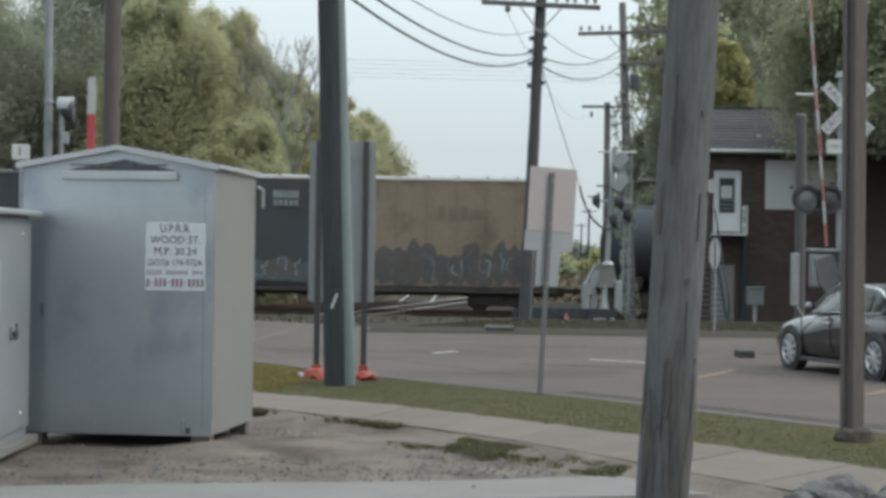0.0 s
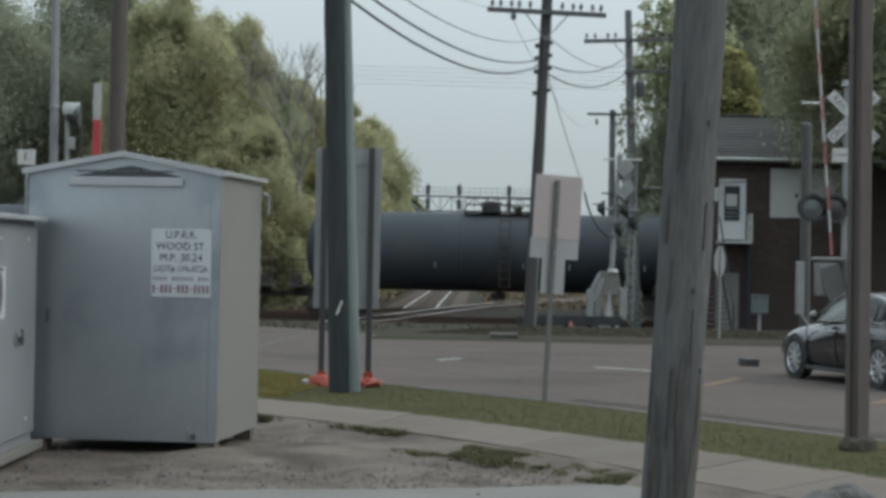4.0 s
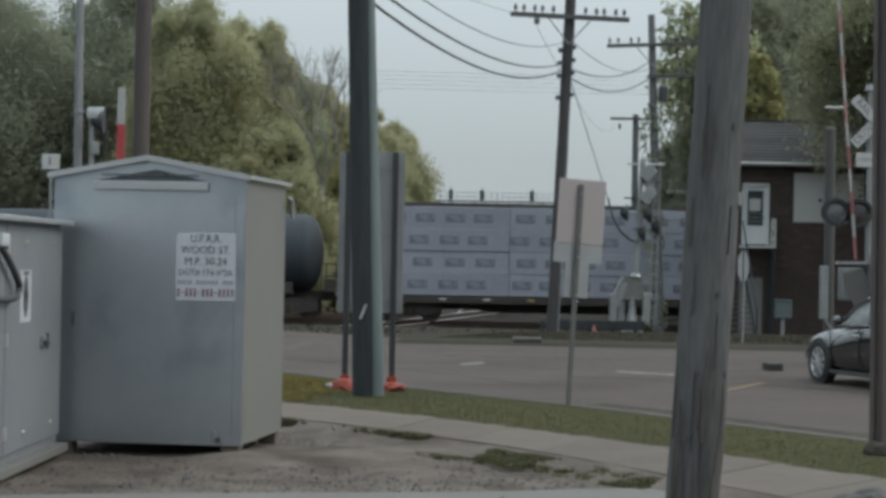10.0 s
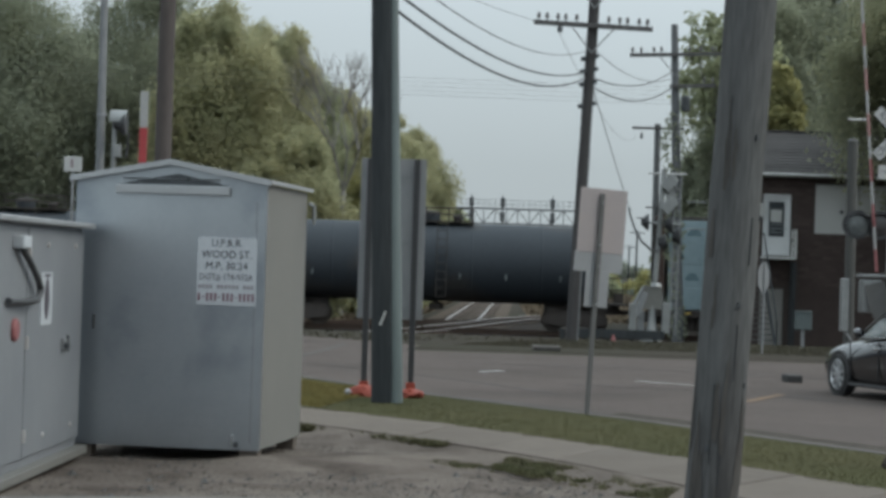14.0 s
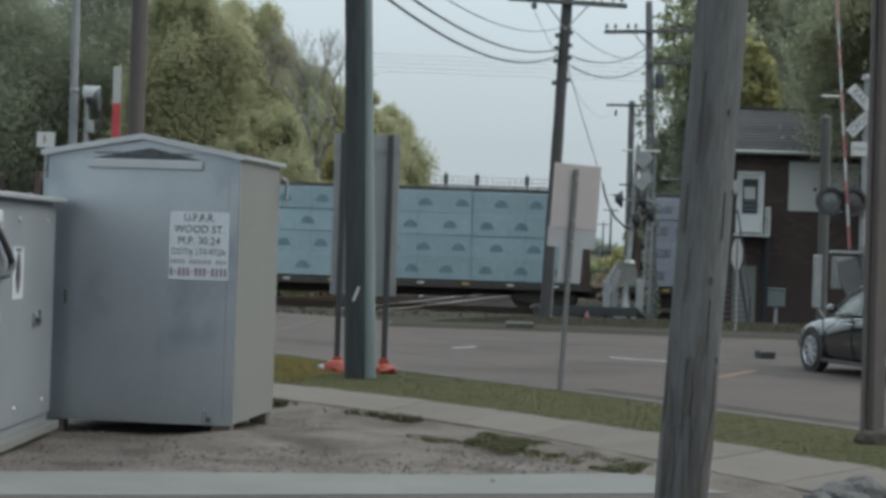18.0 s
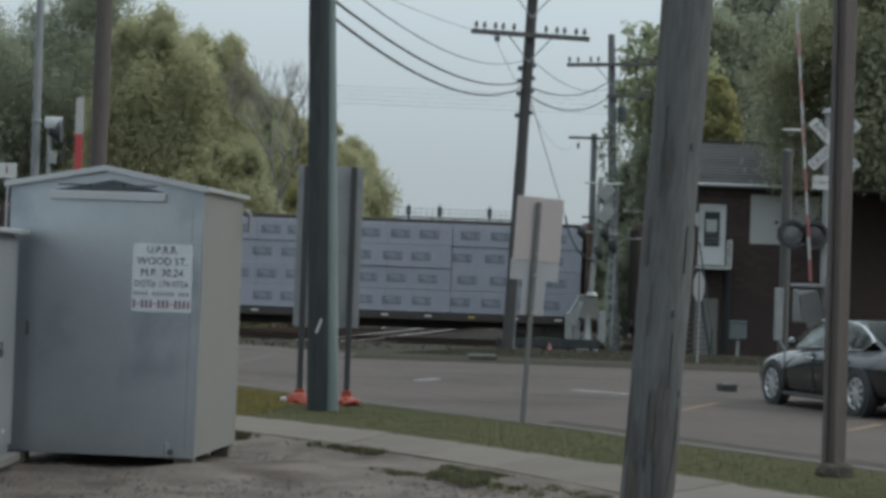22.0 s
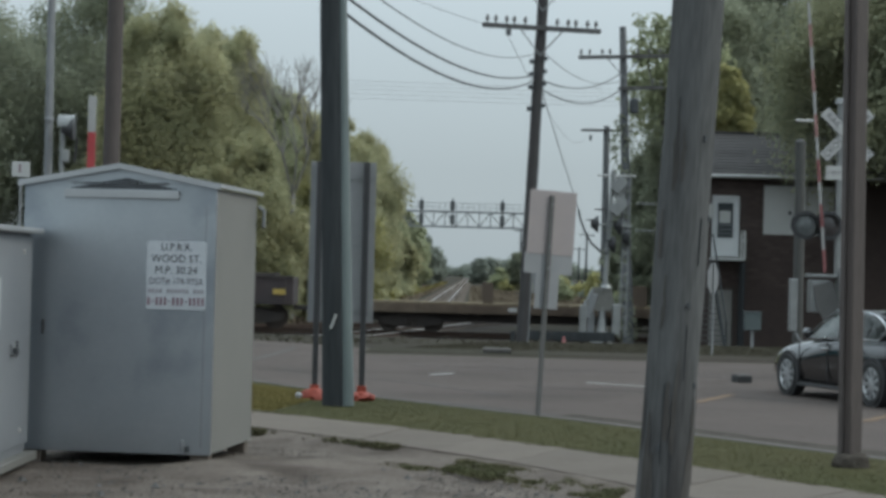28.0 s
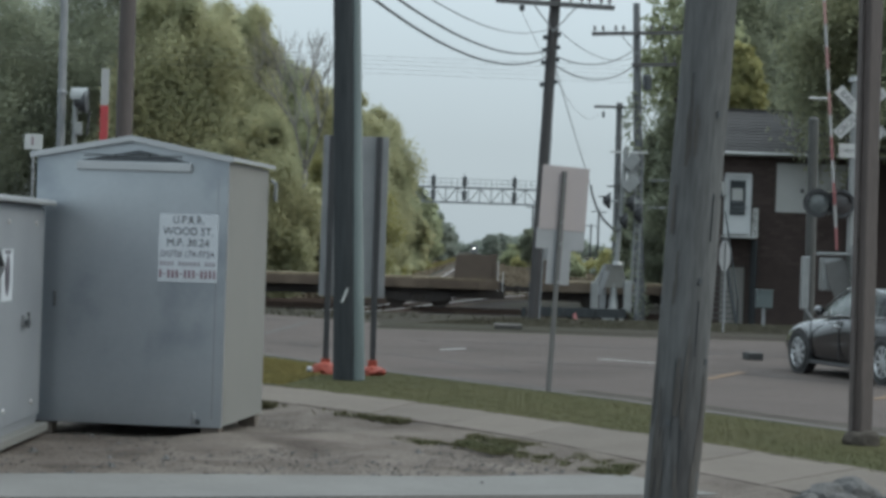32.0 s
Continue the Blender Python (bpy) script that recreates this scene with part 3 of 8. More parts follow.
def wire(name, pts, r, material, parent=None, label="", smooth_steps=1):
    """A cable as a swept tube through points."""
    cu = bpy.data.curves.new(name, "CURVE")
    cu.dimensions, cu.bevel_depth, cu.bevel_resolution, cu.use_fill_caps = "3D", r, 1, True
    sp = cu.splines.new("POLY")
    sp.points.add(len(pts) - 1)
    for p, co in zip(sp.points, pts):
        p.co = (*co, 1)
    tmp = bpy.data.objects.new(name, cu)
    me = bpy.data.meshes.new_from_object(tmp)
    bpy.data.objects.remove(tmp)
    me.materials.clear()
    me.materials.append(M[material])
    ob = new(name, me)
    if parent:
        ob.parent = parent
    if label:
        ob["label"] = label
    return ob


def sag(a, b, drop, n=18):
    a, b = Vector(a), Vector(b)
    return [a.lerp(b, i / n) - Vector((0, 0, drop * 4 * (i / n) * (1 - i / n))) for i in range(n + 1)]


def lettering(name, text, size, material, parent, at, label=""):
    cu = bpy.data.curves.new(name, "FONT")
    cu.body, cu.size, cu.align_x, cu.align_y, cu.extrude, cu.resolution_u = text, size, "CENTER", "CENTER", 0.001, 2
    tmp = bpy.data.objects.new(name, cu)
    me = bpy.data.meshes.new_from_object(tmp)
    bpy.data.objects.remove(tmp)
    me.materials.clear()
    me.materials.append(M[material])
    ob = new(name, me)
    ob.parent = parent
    ob.matrix_local = at
    if label:
        ob["label"] = label
    return ob


FACE = pose(0, 0, 0, 90, 0, 0)      # text that faces -Y


# ---- ground, road, pavement ----
def lerp_table(table, v):
    for (a, p), (b, q) in zip(table, table[1:]):
        if v <= b:
            return p + (q - p) * max(0.0, (v - a) / (b - a))
    return table[-1][1]


def gz(y):
    """Height of the open ground: level with the road, then falling to the railway."""
    return lerp_table([(0, -0.30), (44, -0.30), (46.5, -0.10), (58, -0.28), (66, -0.42), (80, -1.0), (5000, -1.0)], y)


def gz_low(y):
    """The same where the road runs on towards the crossing."""
    return lerp_table([(0, -0.30), (54, -0.30), (66, -0.42), (80, -1.0), (5000, -1.0)], y)


def resample(line, n):
    pts = [Vector((*p, 0)) for p in line]
    acc = [0.0]
    for a, b in zip(pts, pts[1:]):
        acc.append(acc[-1] + (b - a).length)
    out = []
    for i in range(n):
        s = acc[-1] * i / (n - 1)
        k = max(j for j in range(len(acc)) if acc[j] <= s + 1e-9)
        k = min(k, len(pts) - 2)
        out.append(pts[k].lerp(pts[k + 1], (s - acc[k]) / (acc[k + 1] - acc[k])))
    return out


def smooth_line(line, n=60):
    r = resample(line, n)
    for _ in range(6):
        r = [r[0]] + [(a + 2 * b + c) / 4 for a, b, c in zip(r, r[1:], r[2:])] + [r[-1]]
    return [(p.x, p.y) for p in r]


def ribbon(bm, la, lb, z0, z1, n=40, wob=0.0):
    """A slab between two lines of the plan."""
    A, Bq = resample(la, n), resample(lb, n)
    prev = None
    for i, (a, b) in enumerate(zip(A, Bq)):
        dz = wob * noise.noise(Vector((i * 0.4, 0.3, 1.7)))
        row = [bm.verts.new((p.x, p.y, z)) for p, z in ((a, z1 + dz), (b, z1 + dz), (b, z0), (a, z0))]
        if prev:
            for k in range(4):
                bm.faces.new((prev[k], prev[(k + 1) % 4], row[(k + 1) % 4], row[k]))
        else:
            bm.faces.new(row)
        prev = row
    bm.faces.new(list(reversed(prev)))
    bmesh.ops.recalc_face_normals(bm, faces=bm.faces)
    return bm


KERB = smooth_line([(-7.5, 39.5), (-4.4, 33.6), (-2.7, 30.4), (-1.0, 27.5), (0.5, 25.5), (1.5, 24.2), (2.66, 22.2), (4.2, 19.75), (6.2, 16.5), (10, 10.3), (14, 4)])
WALK_FAR = smooth_line([(-6.5, 29), (-3.3, 25.4), (-2.1, 24.1), (-0.46, 22.3), (0.42, 21.2), (2.2, 18.5), (3.5, 16.3), (5.6, 12.8), (10, 5.4)])
WALK_NEAR = smooth_line([(-6.4, 26.8), (-3.2, 23.1), (-1.92, 21.7), (-1.2, 20.85), (-0.4, 19.9), (0.77, 18.2), (1.55, 16.5), (2.6, 14.5), (4.6, 11.2), (8.6, 4.8)])
ROAD_FAR = smooth_line([(-40, 55), (-20, 53.4), (-10, 54.2), (-4.7, 53.8), (-3.6, 52.6), (-2.7, 50.2), (-1.3, 46.9), (0, 45.8), (3.7, 45.4), (7.3, 46.4), (12, 47.5), (24, 49), (60, 50)])
ROAD_Z = -0.15


def build_ground():
    bm = BM()
    ys = [-60, -20, 0, 20, 30, 40, 44, 46.5, 50, 54, 58, 62, 66, 70, 74, 77, 80, 90, 100, 120, 160, 240, 400, 800, 1600, 4000]
    xs = [-2500, -800, -300, -120, -60, -40, -30, -20, -15, -10, -5, -2.9, -1.6, 0, 5, 10, 15, 20, 30, 40, 60, 120, 300, 800, 2500]
    grid = [[bm.verts.new((x, y, gz(y) if x > -2 else gz_low(y))) for x in xs] for y in ys]
    for r0, r1 in zip(grid, grid[1:]):
        for i in range(len(xs) - 1):
            bm.faces.new((r0[i], r0[i + 1], r1[i + 1], r1[i]))
    tagged(part("ground", bm, "ground"), "rough grassy ground falling towards the railway", "ground", kind="structure")

    road = part("road", ribbon(BM(), KERB, ROAD_FAR, -0.3, ROAD_Z, 60), "asphalt")
    tagged(road, "worn grey asphalt road with faded lines", "road", kind="structure")
    # gutter, lines
    def off(line, d):
        pts = resample(line, 60)
        o = []
        for i, p in enumerate(pts):
            t = (pts[min(i + 1, 59)] - pts[max(i - 1, 0)]).normalized()
            o.append((p.x - t.y * -d, p.y + t.x * -d))
        return o
    # lot with ruts and low humps of dumped gravel
    bm = BM()
    la, lb = resample([tuple(Vector(p).lerp(Vector(q), 0.04)) for p, q in zip(WALK_NEAR, WALK_FAR)], 110), resample([(-16, 26.5), (-12, 10), (-8, -4), (8, -6)], 110)
    rows = []
    for a, b in zip(la, lb):
        row = []
        for k in range(91):
            p = a.lerp(b, (k / 90) ** 1.5)
            h = 0.030 * noise.noise(Vector((p.x * 0.9, p.y * 0.55, 2.3))) + 0.016 * noise.noise(Vector((p.x * 2.6, p.y * 1.7, 5.1))) + 0.006 * noise.noise(Vector((p.x * 8, p.y * 6, 1.1)))
            h += 0.075 * math.exp(-(((p.x + 1.95) / 0.5) ** 2 + ((p.y - 18.2) / 0.6) ** 2))
            h += 0.05 * math.exp(-(((p.x + 0.9) / 0.55) ** 2 + ((p.y - 18.6) / 0.8) ** 2))
            dist = (k / 90) ** 1.5 * (b - a).length
            row.append(bm.verts.new((p.x, p.y, -0.09 + 0.096 * math.exp(-(dist / 0.45) ** 2) + h * min(1, k / 4))))
        rows.append(row)
    for r0, r1 in zip(rows, rows[1:]):
        for k in range(90):
            bm.faces.new((r0[k], r0[k + 1], r1[k + 1], r1[k]))
    bmesh.ops.recalc_face_normals(bm, faces=bm.faces)
    for f in bm.faces:
        if f.normal.z < 0:
            f.normal_flip()
    lot = part("gravel_lot", bm, "gravel", smooth=True)
    tagged(lot, "pale dusty gravel lot with bare patches", "gravel", kind="structure")
    verge = part("verge", ribbon(BM(), WALK_FAR, off(KERB, -0.16), -0.3, 0.0, 60), "soil")
    tagged(verge, "grass verge between pavement and kerb", "grass", kind="structure")
    bm = BM()
    kq = resample(off(KERB, -0.85), 240)
    ko, prev = resample(off(KERB, -0.165), 240), None
    for i, p in enumerate(ko):
        if p.x < 1.35 or p.x > 7:
            continue
        q = kq[i]
        w = 0.42 + 0.34 * noise.noise(Vector((i * 0.21, 0.5, 3.3))) + 0.25 * noise.noise(Vector((i * 0.75, 1.5, 3.3)))
        row = [bm.verts.new((*p.lerp(q, f)[:2], z)) for f, z in ((0, 0.012), (max(0.08, w) * 0.6, 0.036), (max(0.1, w), 0.014))]
        if prev:
            for k in range(2):
                bm.faces.new((prev[k], row[k], row[k + 1], prev[k + 1]))
        prev = row
    tagged(part("kerbside_dirt", bm, "dirt"), "dark dirt and dead leaves along the kerb", "dirt", kind="structure")
    pav = thing("pavement", Matrix(), "pale concrete pavement of poured slabs", "pavement", kind="structure")
    N = 22
    fa, na = resample(WALK_FAR, N * 4 + 1), resample(WALK_NEAR, N * 4 + 1)
    for i in range(N):
        bm = BM()
        A = [(p.x, p.y) for p in fa[i * 4:i * 4 + 5]]
        B2 = [(p.x, p.y) for p in na[i * 4:i * 4 + 5]]
        sh = lambda L: [(Vector(L[0]).lerp(Vector(L[-1]), 0.006)[:])] + L[1:-1] + [(Vector(L[0]).lerp(Vector(L[-1]), 0.994)[:])]
        ribbon(bm, sh(A), sh(B2), -0.3, 0.012 + random.uniform(-0.004, 0.004), 5)
        part("slab", bm, "concrete", pav)
    kb = thing("kerb", Matrix(), "concrete kerb along the road edge", "kerb", kind="structure")
    ka, kn = resample(KERB, 20 * 4 + 1), resample(off(KERB, -0.16), 20 * 4 + 1)
    for i in range(20):
        bm = BM()
        ribbon(bm, [(p.x, p.y) for p in ka[i * 4:i * 4 + 5]], [(p.x, p.y) for p in kn[i * 4:i * 4 + 5]], -0.3, 0.004, 5)
        part("kerb_stone", bm, "kerb", kb)
    # concrete apron in front of the gravel
    ap = part("apron", prism(BM(), [(-9, 11.9), (-2.1, 13.7), (-0.26, 14.3), (1.3, 14.8), (2.2, 15.1), (1.35, 16.15), (0, 15.6), (-2.4, 15.05), (-9, 13.0)], -0.1, -0.05), "apron")
    tagged(ap, "pale concrete apron at the edge of the gravel lot", "concrete", kind="structure")
    dv = part("driveway", prism(BM(), [(-9, -5), (8, -5), (4.9, 9.5), (2.3, 14.2), (2.2, 15.09), (1.3, 14.79), (-0.26, 14.29), (-2.1, 13.69), (-9, 11.89)], -0.12, -0.06), "asphalt")
    tagged(dv, "worn asphalt driveway in front of the apron", "driveway", kind="structure")


def road_line(name, a, b, w, material, label):
    a, b = Vector((*a, 0)), Vector((*b, 0))
    d = (b - a).normalized()
    s = Vector((-d.y, d.x, 0)) * w / 2
    bm = BM()
    n = max(2, int((b - a).length / 0.5))
    prism(bm, [tuple((p)[:2]) for p in (a - s, b - s, b + s, a + s)], ROAD_Z + 0.003, ROAD_Z + 0.007)
    return tagged(part(name, bm, material), label, "road marking", kind="structure")


def grass_patch(name, la, lb, z, count, hmin, hmax, material, label, wide=0.02, clump=0.0):
    """Many single blades between two lines."""
    A, B2 = resample(la, 80), resample(lb, 80)
    rng = random.Random(len(name) + count)
    vs, fs = [], []
    for _ in range(count):
        i = rng.randrange(79)
        f = rng.random()
        p = A[i].lerp(A[i + 1], f).lerp(B2[i].lerp(B2[i + 1], f), rng.random() if not clump else min(1.0, abs(rng.gauss(0, 0.5))))
        if clump and noise.noise(Vector((p.x * 1.9 + count, p.y * 1.9, 0.4))) + 0.7 * noise.noise(Vector((p.x * 6, p.y * 6, 3.1))) + rng.uniform(-0.25, 0.25) < clump - 0.3:
            continue
        h, a = rng.uniform(hmin, hmax), rng.uniform(0, 6.28)
        dx, dy = math.cos(a) * wide, math.sin(a) * wide
        lx, ly = rng.uniform(-1.3, 1.3) * h, rng.uniform(-1.3, 1.3) * h
        k = len(vs)
        vs += [(p.x - dx, p.y - dy, z - 0.01), (p.x + dx, p.y + dy, z - 0.01), (p.x + lx, p.y + ly, z + h)]
        fs.append((k, k + 1, k + 2))
    me = bpy.data.meshes.new(name)
    me.from_pydata(vs, [], fs)
    me.materials.append(M[material])
    return tagged(new(name, me), label, "grass", kind="stuff")


build_ground()
road_line("lane_line", (-0.22, 37.0), (0.16, 37.75), 0.12, "wline", "short worn white lane dash")
road_line("lane_line", (2.45, 35.6), (3.35, 34.8), 0.12, "wline", "worn white line on the road")
road_line("centre_line", (3.7, 30.7), (4.55, 33.0), 0.16, "yline", "worn yellow centre line on the road")
road_line("centre_line", (5.5, 27.4), (6.3, 29.1), 0.16, "yline", "worn yellow centre line on the road")
road_line("lane_line", (-3.8, 40.4), (-3.4, 48.0), 0.13, "kerb", "worn white stop line by the crossing")

# cinder ground round the railway crossing
yard = part("cinder_yard", prism(BM(), [(-40, 60), (-12, 58), (-2, 59), (1.8, 62.5), (5, 69), (24, 73), (40, 74), (40, 99), (-40, 99)], -1.1, -0.99), "ballast")
tagged(yard, "dark cinder ground round the railway crossing", "ground", kind="structure")

# sealed cracks and patches in the road
for i, pts in enumerate(([(-1.6, 30.6), (0.9, 28.0), (3.3, 24.4)], [(-0.8, 40.5), (2.0, 40.2), (5.0, 39.7)], [(1.2, 33.9), (3.6, 33.2), (6.5, 30.5)], [(4.6, 38.6), (5.6, 38.9), (6.6, 38.4)], [(-3.0, 37.5), (-0.6, 34.2), (1.0, 31.0)])):
    A_ = smooth_line(pts, 24)
    bm_ = BM()
    ribbon(bm_, A_, [(x + 0.05 + 0.03 * math.sin(k * 1.3), y + 0.07 + 0.05 * math.sin(k)) for k, (x, y) in enumerate(A_)], ROAD_Z - 0.01, ROAD_Z + 0.003, 24)
    tagged(part("sealed_crack", bm_, "tar"), "dark sealed crack in the road", "road crack", kind="structure")


# ---- the lot: cabinets, poles, signs ----
def big_cabinet():
    W, D, H, P = 1.72, 1.72, 2.33, 2.49
    t = thing("equipment_cabinet", pose(-2.87, 18.26, 0.02, 0, 0, -6.5), "tall pale aluminium equipment cabinet with low gable roof, on gravel", "cabinet")
    bm = BM()
    prism(bm, [(-W / 2, 0), (W / 2, 0), (W / 2, H), (0, P - 0.02), (-W / 2, H)], 0.0, 0.03, "Y")
    part("front_panel", bm, "cab", t)
    # sides and back darker than the front: shade put into the colour
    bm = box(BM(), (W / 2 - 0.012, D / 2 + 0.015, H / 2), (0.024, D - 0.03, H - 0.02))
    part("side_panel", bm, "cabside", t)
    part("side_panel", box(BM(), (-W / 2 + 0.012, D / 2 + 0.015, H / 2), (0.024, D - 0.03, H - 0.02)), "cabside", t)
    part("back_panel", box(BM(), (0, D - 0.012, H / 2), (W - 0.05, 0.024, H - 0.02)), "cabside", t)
    for s in (-1, 1):
        bm = BM()
        prism(bm, [(0, P), (s * (W / 2 + 0.05), H - 0.005), (s * (W / 2 + 0.05), H + 0.03), (0, P + 0.035)], -0.06, D + 0.06, "Y")
        part("roof_panel", bm, "cabroof", t)
        part("eave_trim", prism(BM(), [(0, P - 0.015), (s * (W / 2 + 0.045), H - 0.02), (s * (W / 2 + 0.045), H + 0.012), (0, P + 0.017)], -0.066, -0.04, "Y"), "cabroof", t)
    # louvre above the door: dark slot with a white drip bar
    part("vent_slot", prism(BM(), [(-0.47, H - 0.03), (0.53, H - 0.03), (0.06, P - 0.09)], -0.004, 0.002, "Y"), "darkgap", t, "dark gable vent slot")
    part("drip_bar", box(BM(), (0.02, -0.02, H - 0.075), (1.03, 0.045, 0.075), 0.008), "cabroof", t, "pale drip bar")
    for x in (-0.3, 0.0, 0.3):
        part("vent_slat", box(BM(), (x, -0.008, H + 0.02), (0.28, 0.012, 0.012), rx=0.5), "cab", t)
    px, pz = 0.52, 0.085
    pl = part("placard", box(BM(), (px, -0.006, 1.47 + pz), (0.53, 0.008, 0.59), 0.002), "placard", t, "white lettered placard")
    rows = [("U.P.R.R.", 0.095, "ink", 1.715, 0.9), ("WOOD ST.", 0.095, "ink", 1.615, 0.95), ("M.P. 30.24", 0.095, "ink", 1.515, 0.95), ("DOT# 174-972A", 0.082, "inkgrey", 1.418, 0.84)]
    for txt, s, m_, z, k in rows:
        lettering("lettering", txt, s, m_, pl, pose(px, -0.0125, z + pz) @ FACE @ Matrix.Diagonal((k, 1, 1, 1)))
    for i in range(15):
        if i not in (4, 11):
            part("caption_bar", box(BM(), (px - 0.235 + i * 0.0335, -0.0125, 1.335 + pz), (0.024, 0.002, 0.034)), "inkfaint", pl)
    for i in range(14):
        part("number_bar", box(BM(), (px - 0.24 + i * 0.037, -0.0125, 1.245 + pz), (0.022, 0.002, 0.012 if i in (1, 5, 9) else 0.07)), "inkred", pl)
    part("door_seam", box(BM(), (0.775, -0.001, 1.12), (0.004, 0.005, 2.1)), "cabside", t)
    h = part("door_handle", box(BM(), (-0.66, -0.02, 1.08), (0.022, 0.035, 0.13), 0.006), "darkgap", t, "dark recessed handle")
    part("hasp", box(BM(), (0.62, -0.02, 0.075), (0.035, 0.035, 0.11), 0.006), "steel", t)
    part("padlock", box(BM(), (0.66, -0.03, 0.05), (0.04, 0.025, 0.05), 0.01), "darkgap", t)
    bm = tube(tube(BM(), (W / 2 + 0.04, D - 0.1, 2.22), (W / 2 + 0.09, D - 0.1, 2.18), 0.018), (W / 2 + 0.09, D - 0.1, 2.2), (W / 2 + 0.09, D - 0.1, 2.02), 0.018)
    part("conduit_stub", bm, "silver", t)
    for x in (-W / 2 + 0.12, W / 2 - 0.1):
        for y in (0.1, D - 0.12):
            part("foot", box(BM(), (x, y, -0.05), (0.16, 0.16, 0.11)), "concrete", t)
    return t


def side_cabinet():
    """The long low case; its doors face the pavement (+X)."""
    X, Y0, Y1, H = -3.60, 14.7, 18.16, 1.9
    t = thing("signal_case", pose(X, Y0, 0.01), "long low grey aluminium signal case with doors and a wiring loop", "cabinet")
    L = Y1 - Y0
    part("case_body", box(BM(), (-0.5, L / 2, H / 2), (1.0 - 0.05, L - 0.02, H), 0.01), "casepaint", t)
    part("lid", box(BM(), (-0.47, L / 2, H + 0.02), (1.12, L + 0.05, 0.045), 0.012), "cabroof", t, "overhanging pale lid")
    for y0, y1 in ((0.02, 1.25), (1.28, 3.42)):
        d = part("case_door", box(BM(), (-0.012, (y0 + y1) / 2, H / 2 + 0.03), (0.03, y1 - y0, H - 0.12), 0.006), "casepaint", t)
        for yy in (1.96, 3.05) if y1 > 2 else (y0 + 0.1,):
            for z in (0.22, 1.74):
                part("bolt", lathe(BM(), [(0.0, 0.018), (0.02, 0.012), (0.024, 0.0)], 10, "X", (0.004, yy, z)), "rail", d)
    for z in (0.26, 0.98, 1.68):
        part("hinge", tube(BM(), (0.012, 1.265, z - 0.05), (0.012, 1.265, z + 0.05), 0.018, n=8), "rail", t)
    lab = part("label_strip", box(BM(), (0.006, 1.96, 1.31), (0.004, 0.40, 0.42)), "placard", t, "faded white label strip")
    bm = BM()
    lathe(bm, [(0.07, 0.001), (0.085, 0.003), (0.10, 0.001)], 20, "X", (0.0085, 1.96, 1.3))
    for v in bm.verts:
        v.co.z = 1.31 + (v.co.z - 1.3) * 1.7
    part("label_outline", bm, "inkgrey", lab)
    part("label_bar", box(BM(), (0.0095, 1.96, 1.495), (0.003, 0.2, 0.03)), "inkgrey", lab)
    part("label_bar", box(BM(), (0.0095, 1.96, 1.31), (0.003, 0.05, 0.2)), "inkgrey", lab)
    part("lock_plate", box(BM(), (0.012, 2.66, 0.92), (0.03, 0.16, 0.1), 0.008), "steel", t)
    part("lock_handle", box(BM(), (0.045, 2.62, 0.91), (0.05, 0.07, 0.05), 0.01), "darkgap", t)
    part("lock_bar", tube(BM(), (0.03, 2.74, 0.86), (0.03, 2.74, 0.99), 0.012, n=8), "darkgap", t)
    part("base_rail", box(BM(), (0.03, L / 2, -0.02), (0.1, L + 0.02, 0.07), 0.006), "cabside", t)
    for y in (0.2, L - 0.25):
        part("foot", box(BM(), (-0.45, y, -0.05), (0.8, 0.2, 0.1)), "concrete", t)
    # wiring loop and red disc on the near door
    pts = [Vector(p) for p in ((0.04, 0.85, 1.72), (0.06, 1.1, 1.6), (0.06, 1.35, 1.48), (0.06, 1.5, 1.4), (0.06, 1.42, 1.32), (0.06, 1.2, 1.3), (0.05, 0.9, 1.3), (0.03, 0.55, 1.31))]
    for _ in range(3):
        pts = [pts[0]] + [q for p0, p1 in zip(pts, pts[1:]) for q in (p0.lerp(p1, 0.25), p0.lerp(p1, 0.75))] + [pts[-1]]
    wire("wiring_loop", pts, 0.029, "cable", t, "thick black wiring loop")
    part("connector", box(BM(), (0.04, 0.88, 1.75), (0.1, 0.26, 0.1), 0.02), "placard", t)
    part("disc", lathe(BM(), [(0.088, 0.0), (0.088, 0.02), (0.075, 0.032), (0.0, 0.036)], 20, "X", (0.003, 0.85, 1.09)), "dullred", t, "dull red disc")
    return t


def utility_pole(name, at, r0, r1, h, lean, material, label, group="utility poles"):
    t = thing(name, at @ pose(0, 0, 0, 0, lean, 0), label, "utility pole", group)
    bm = BM()
    n, k = 16, 24
    rng = random.Random(int(h * 100))
    rings = []
    for j in range(k + 1):
        z = -0.5 + (h + 0.5) * j / k
        r = r0 + (r1 - r0) * j / k
        rings.append([bm.verts.new(((r + rng.uniform(-0.006, 0.006)) * math.cos(a), (r + rng.uniform(-0.006, 0.006)) * math.sin(a), z))
                      for a in (2 * math.pi * i / n for i in range(n))])
    for ra, rb in zip(rings, rings[1:]):
        for i in range(n):
            bm.faces.new((ra[i], ra[(i + 1) % n], rb[(i + 1) % n], rb[i]))
    bm.faces.new(rings[-1])
    part("pole_shaft", bm, material, t, smooth=True)
    return t


big_cabinet()
side_cabinet()

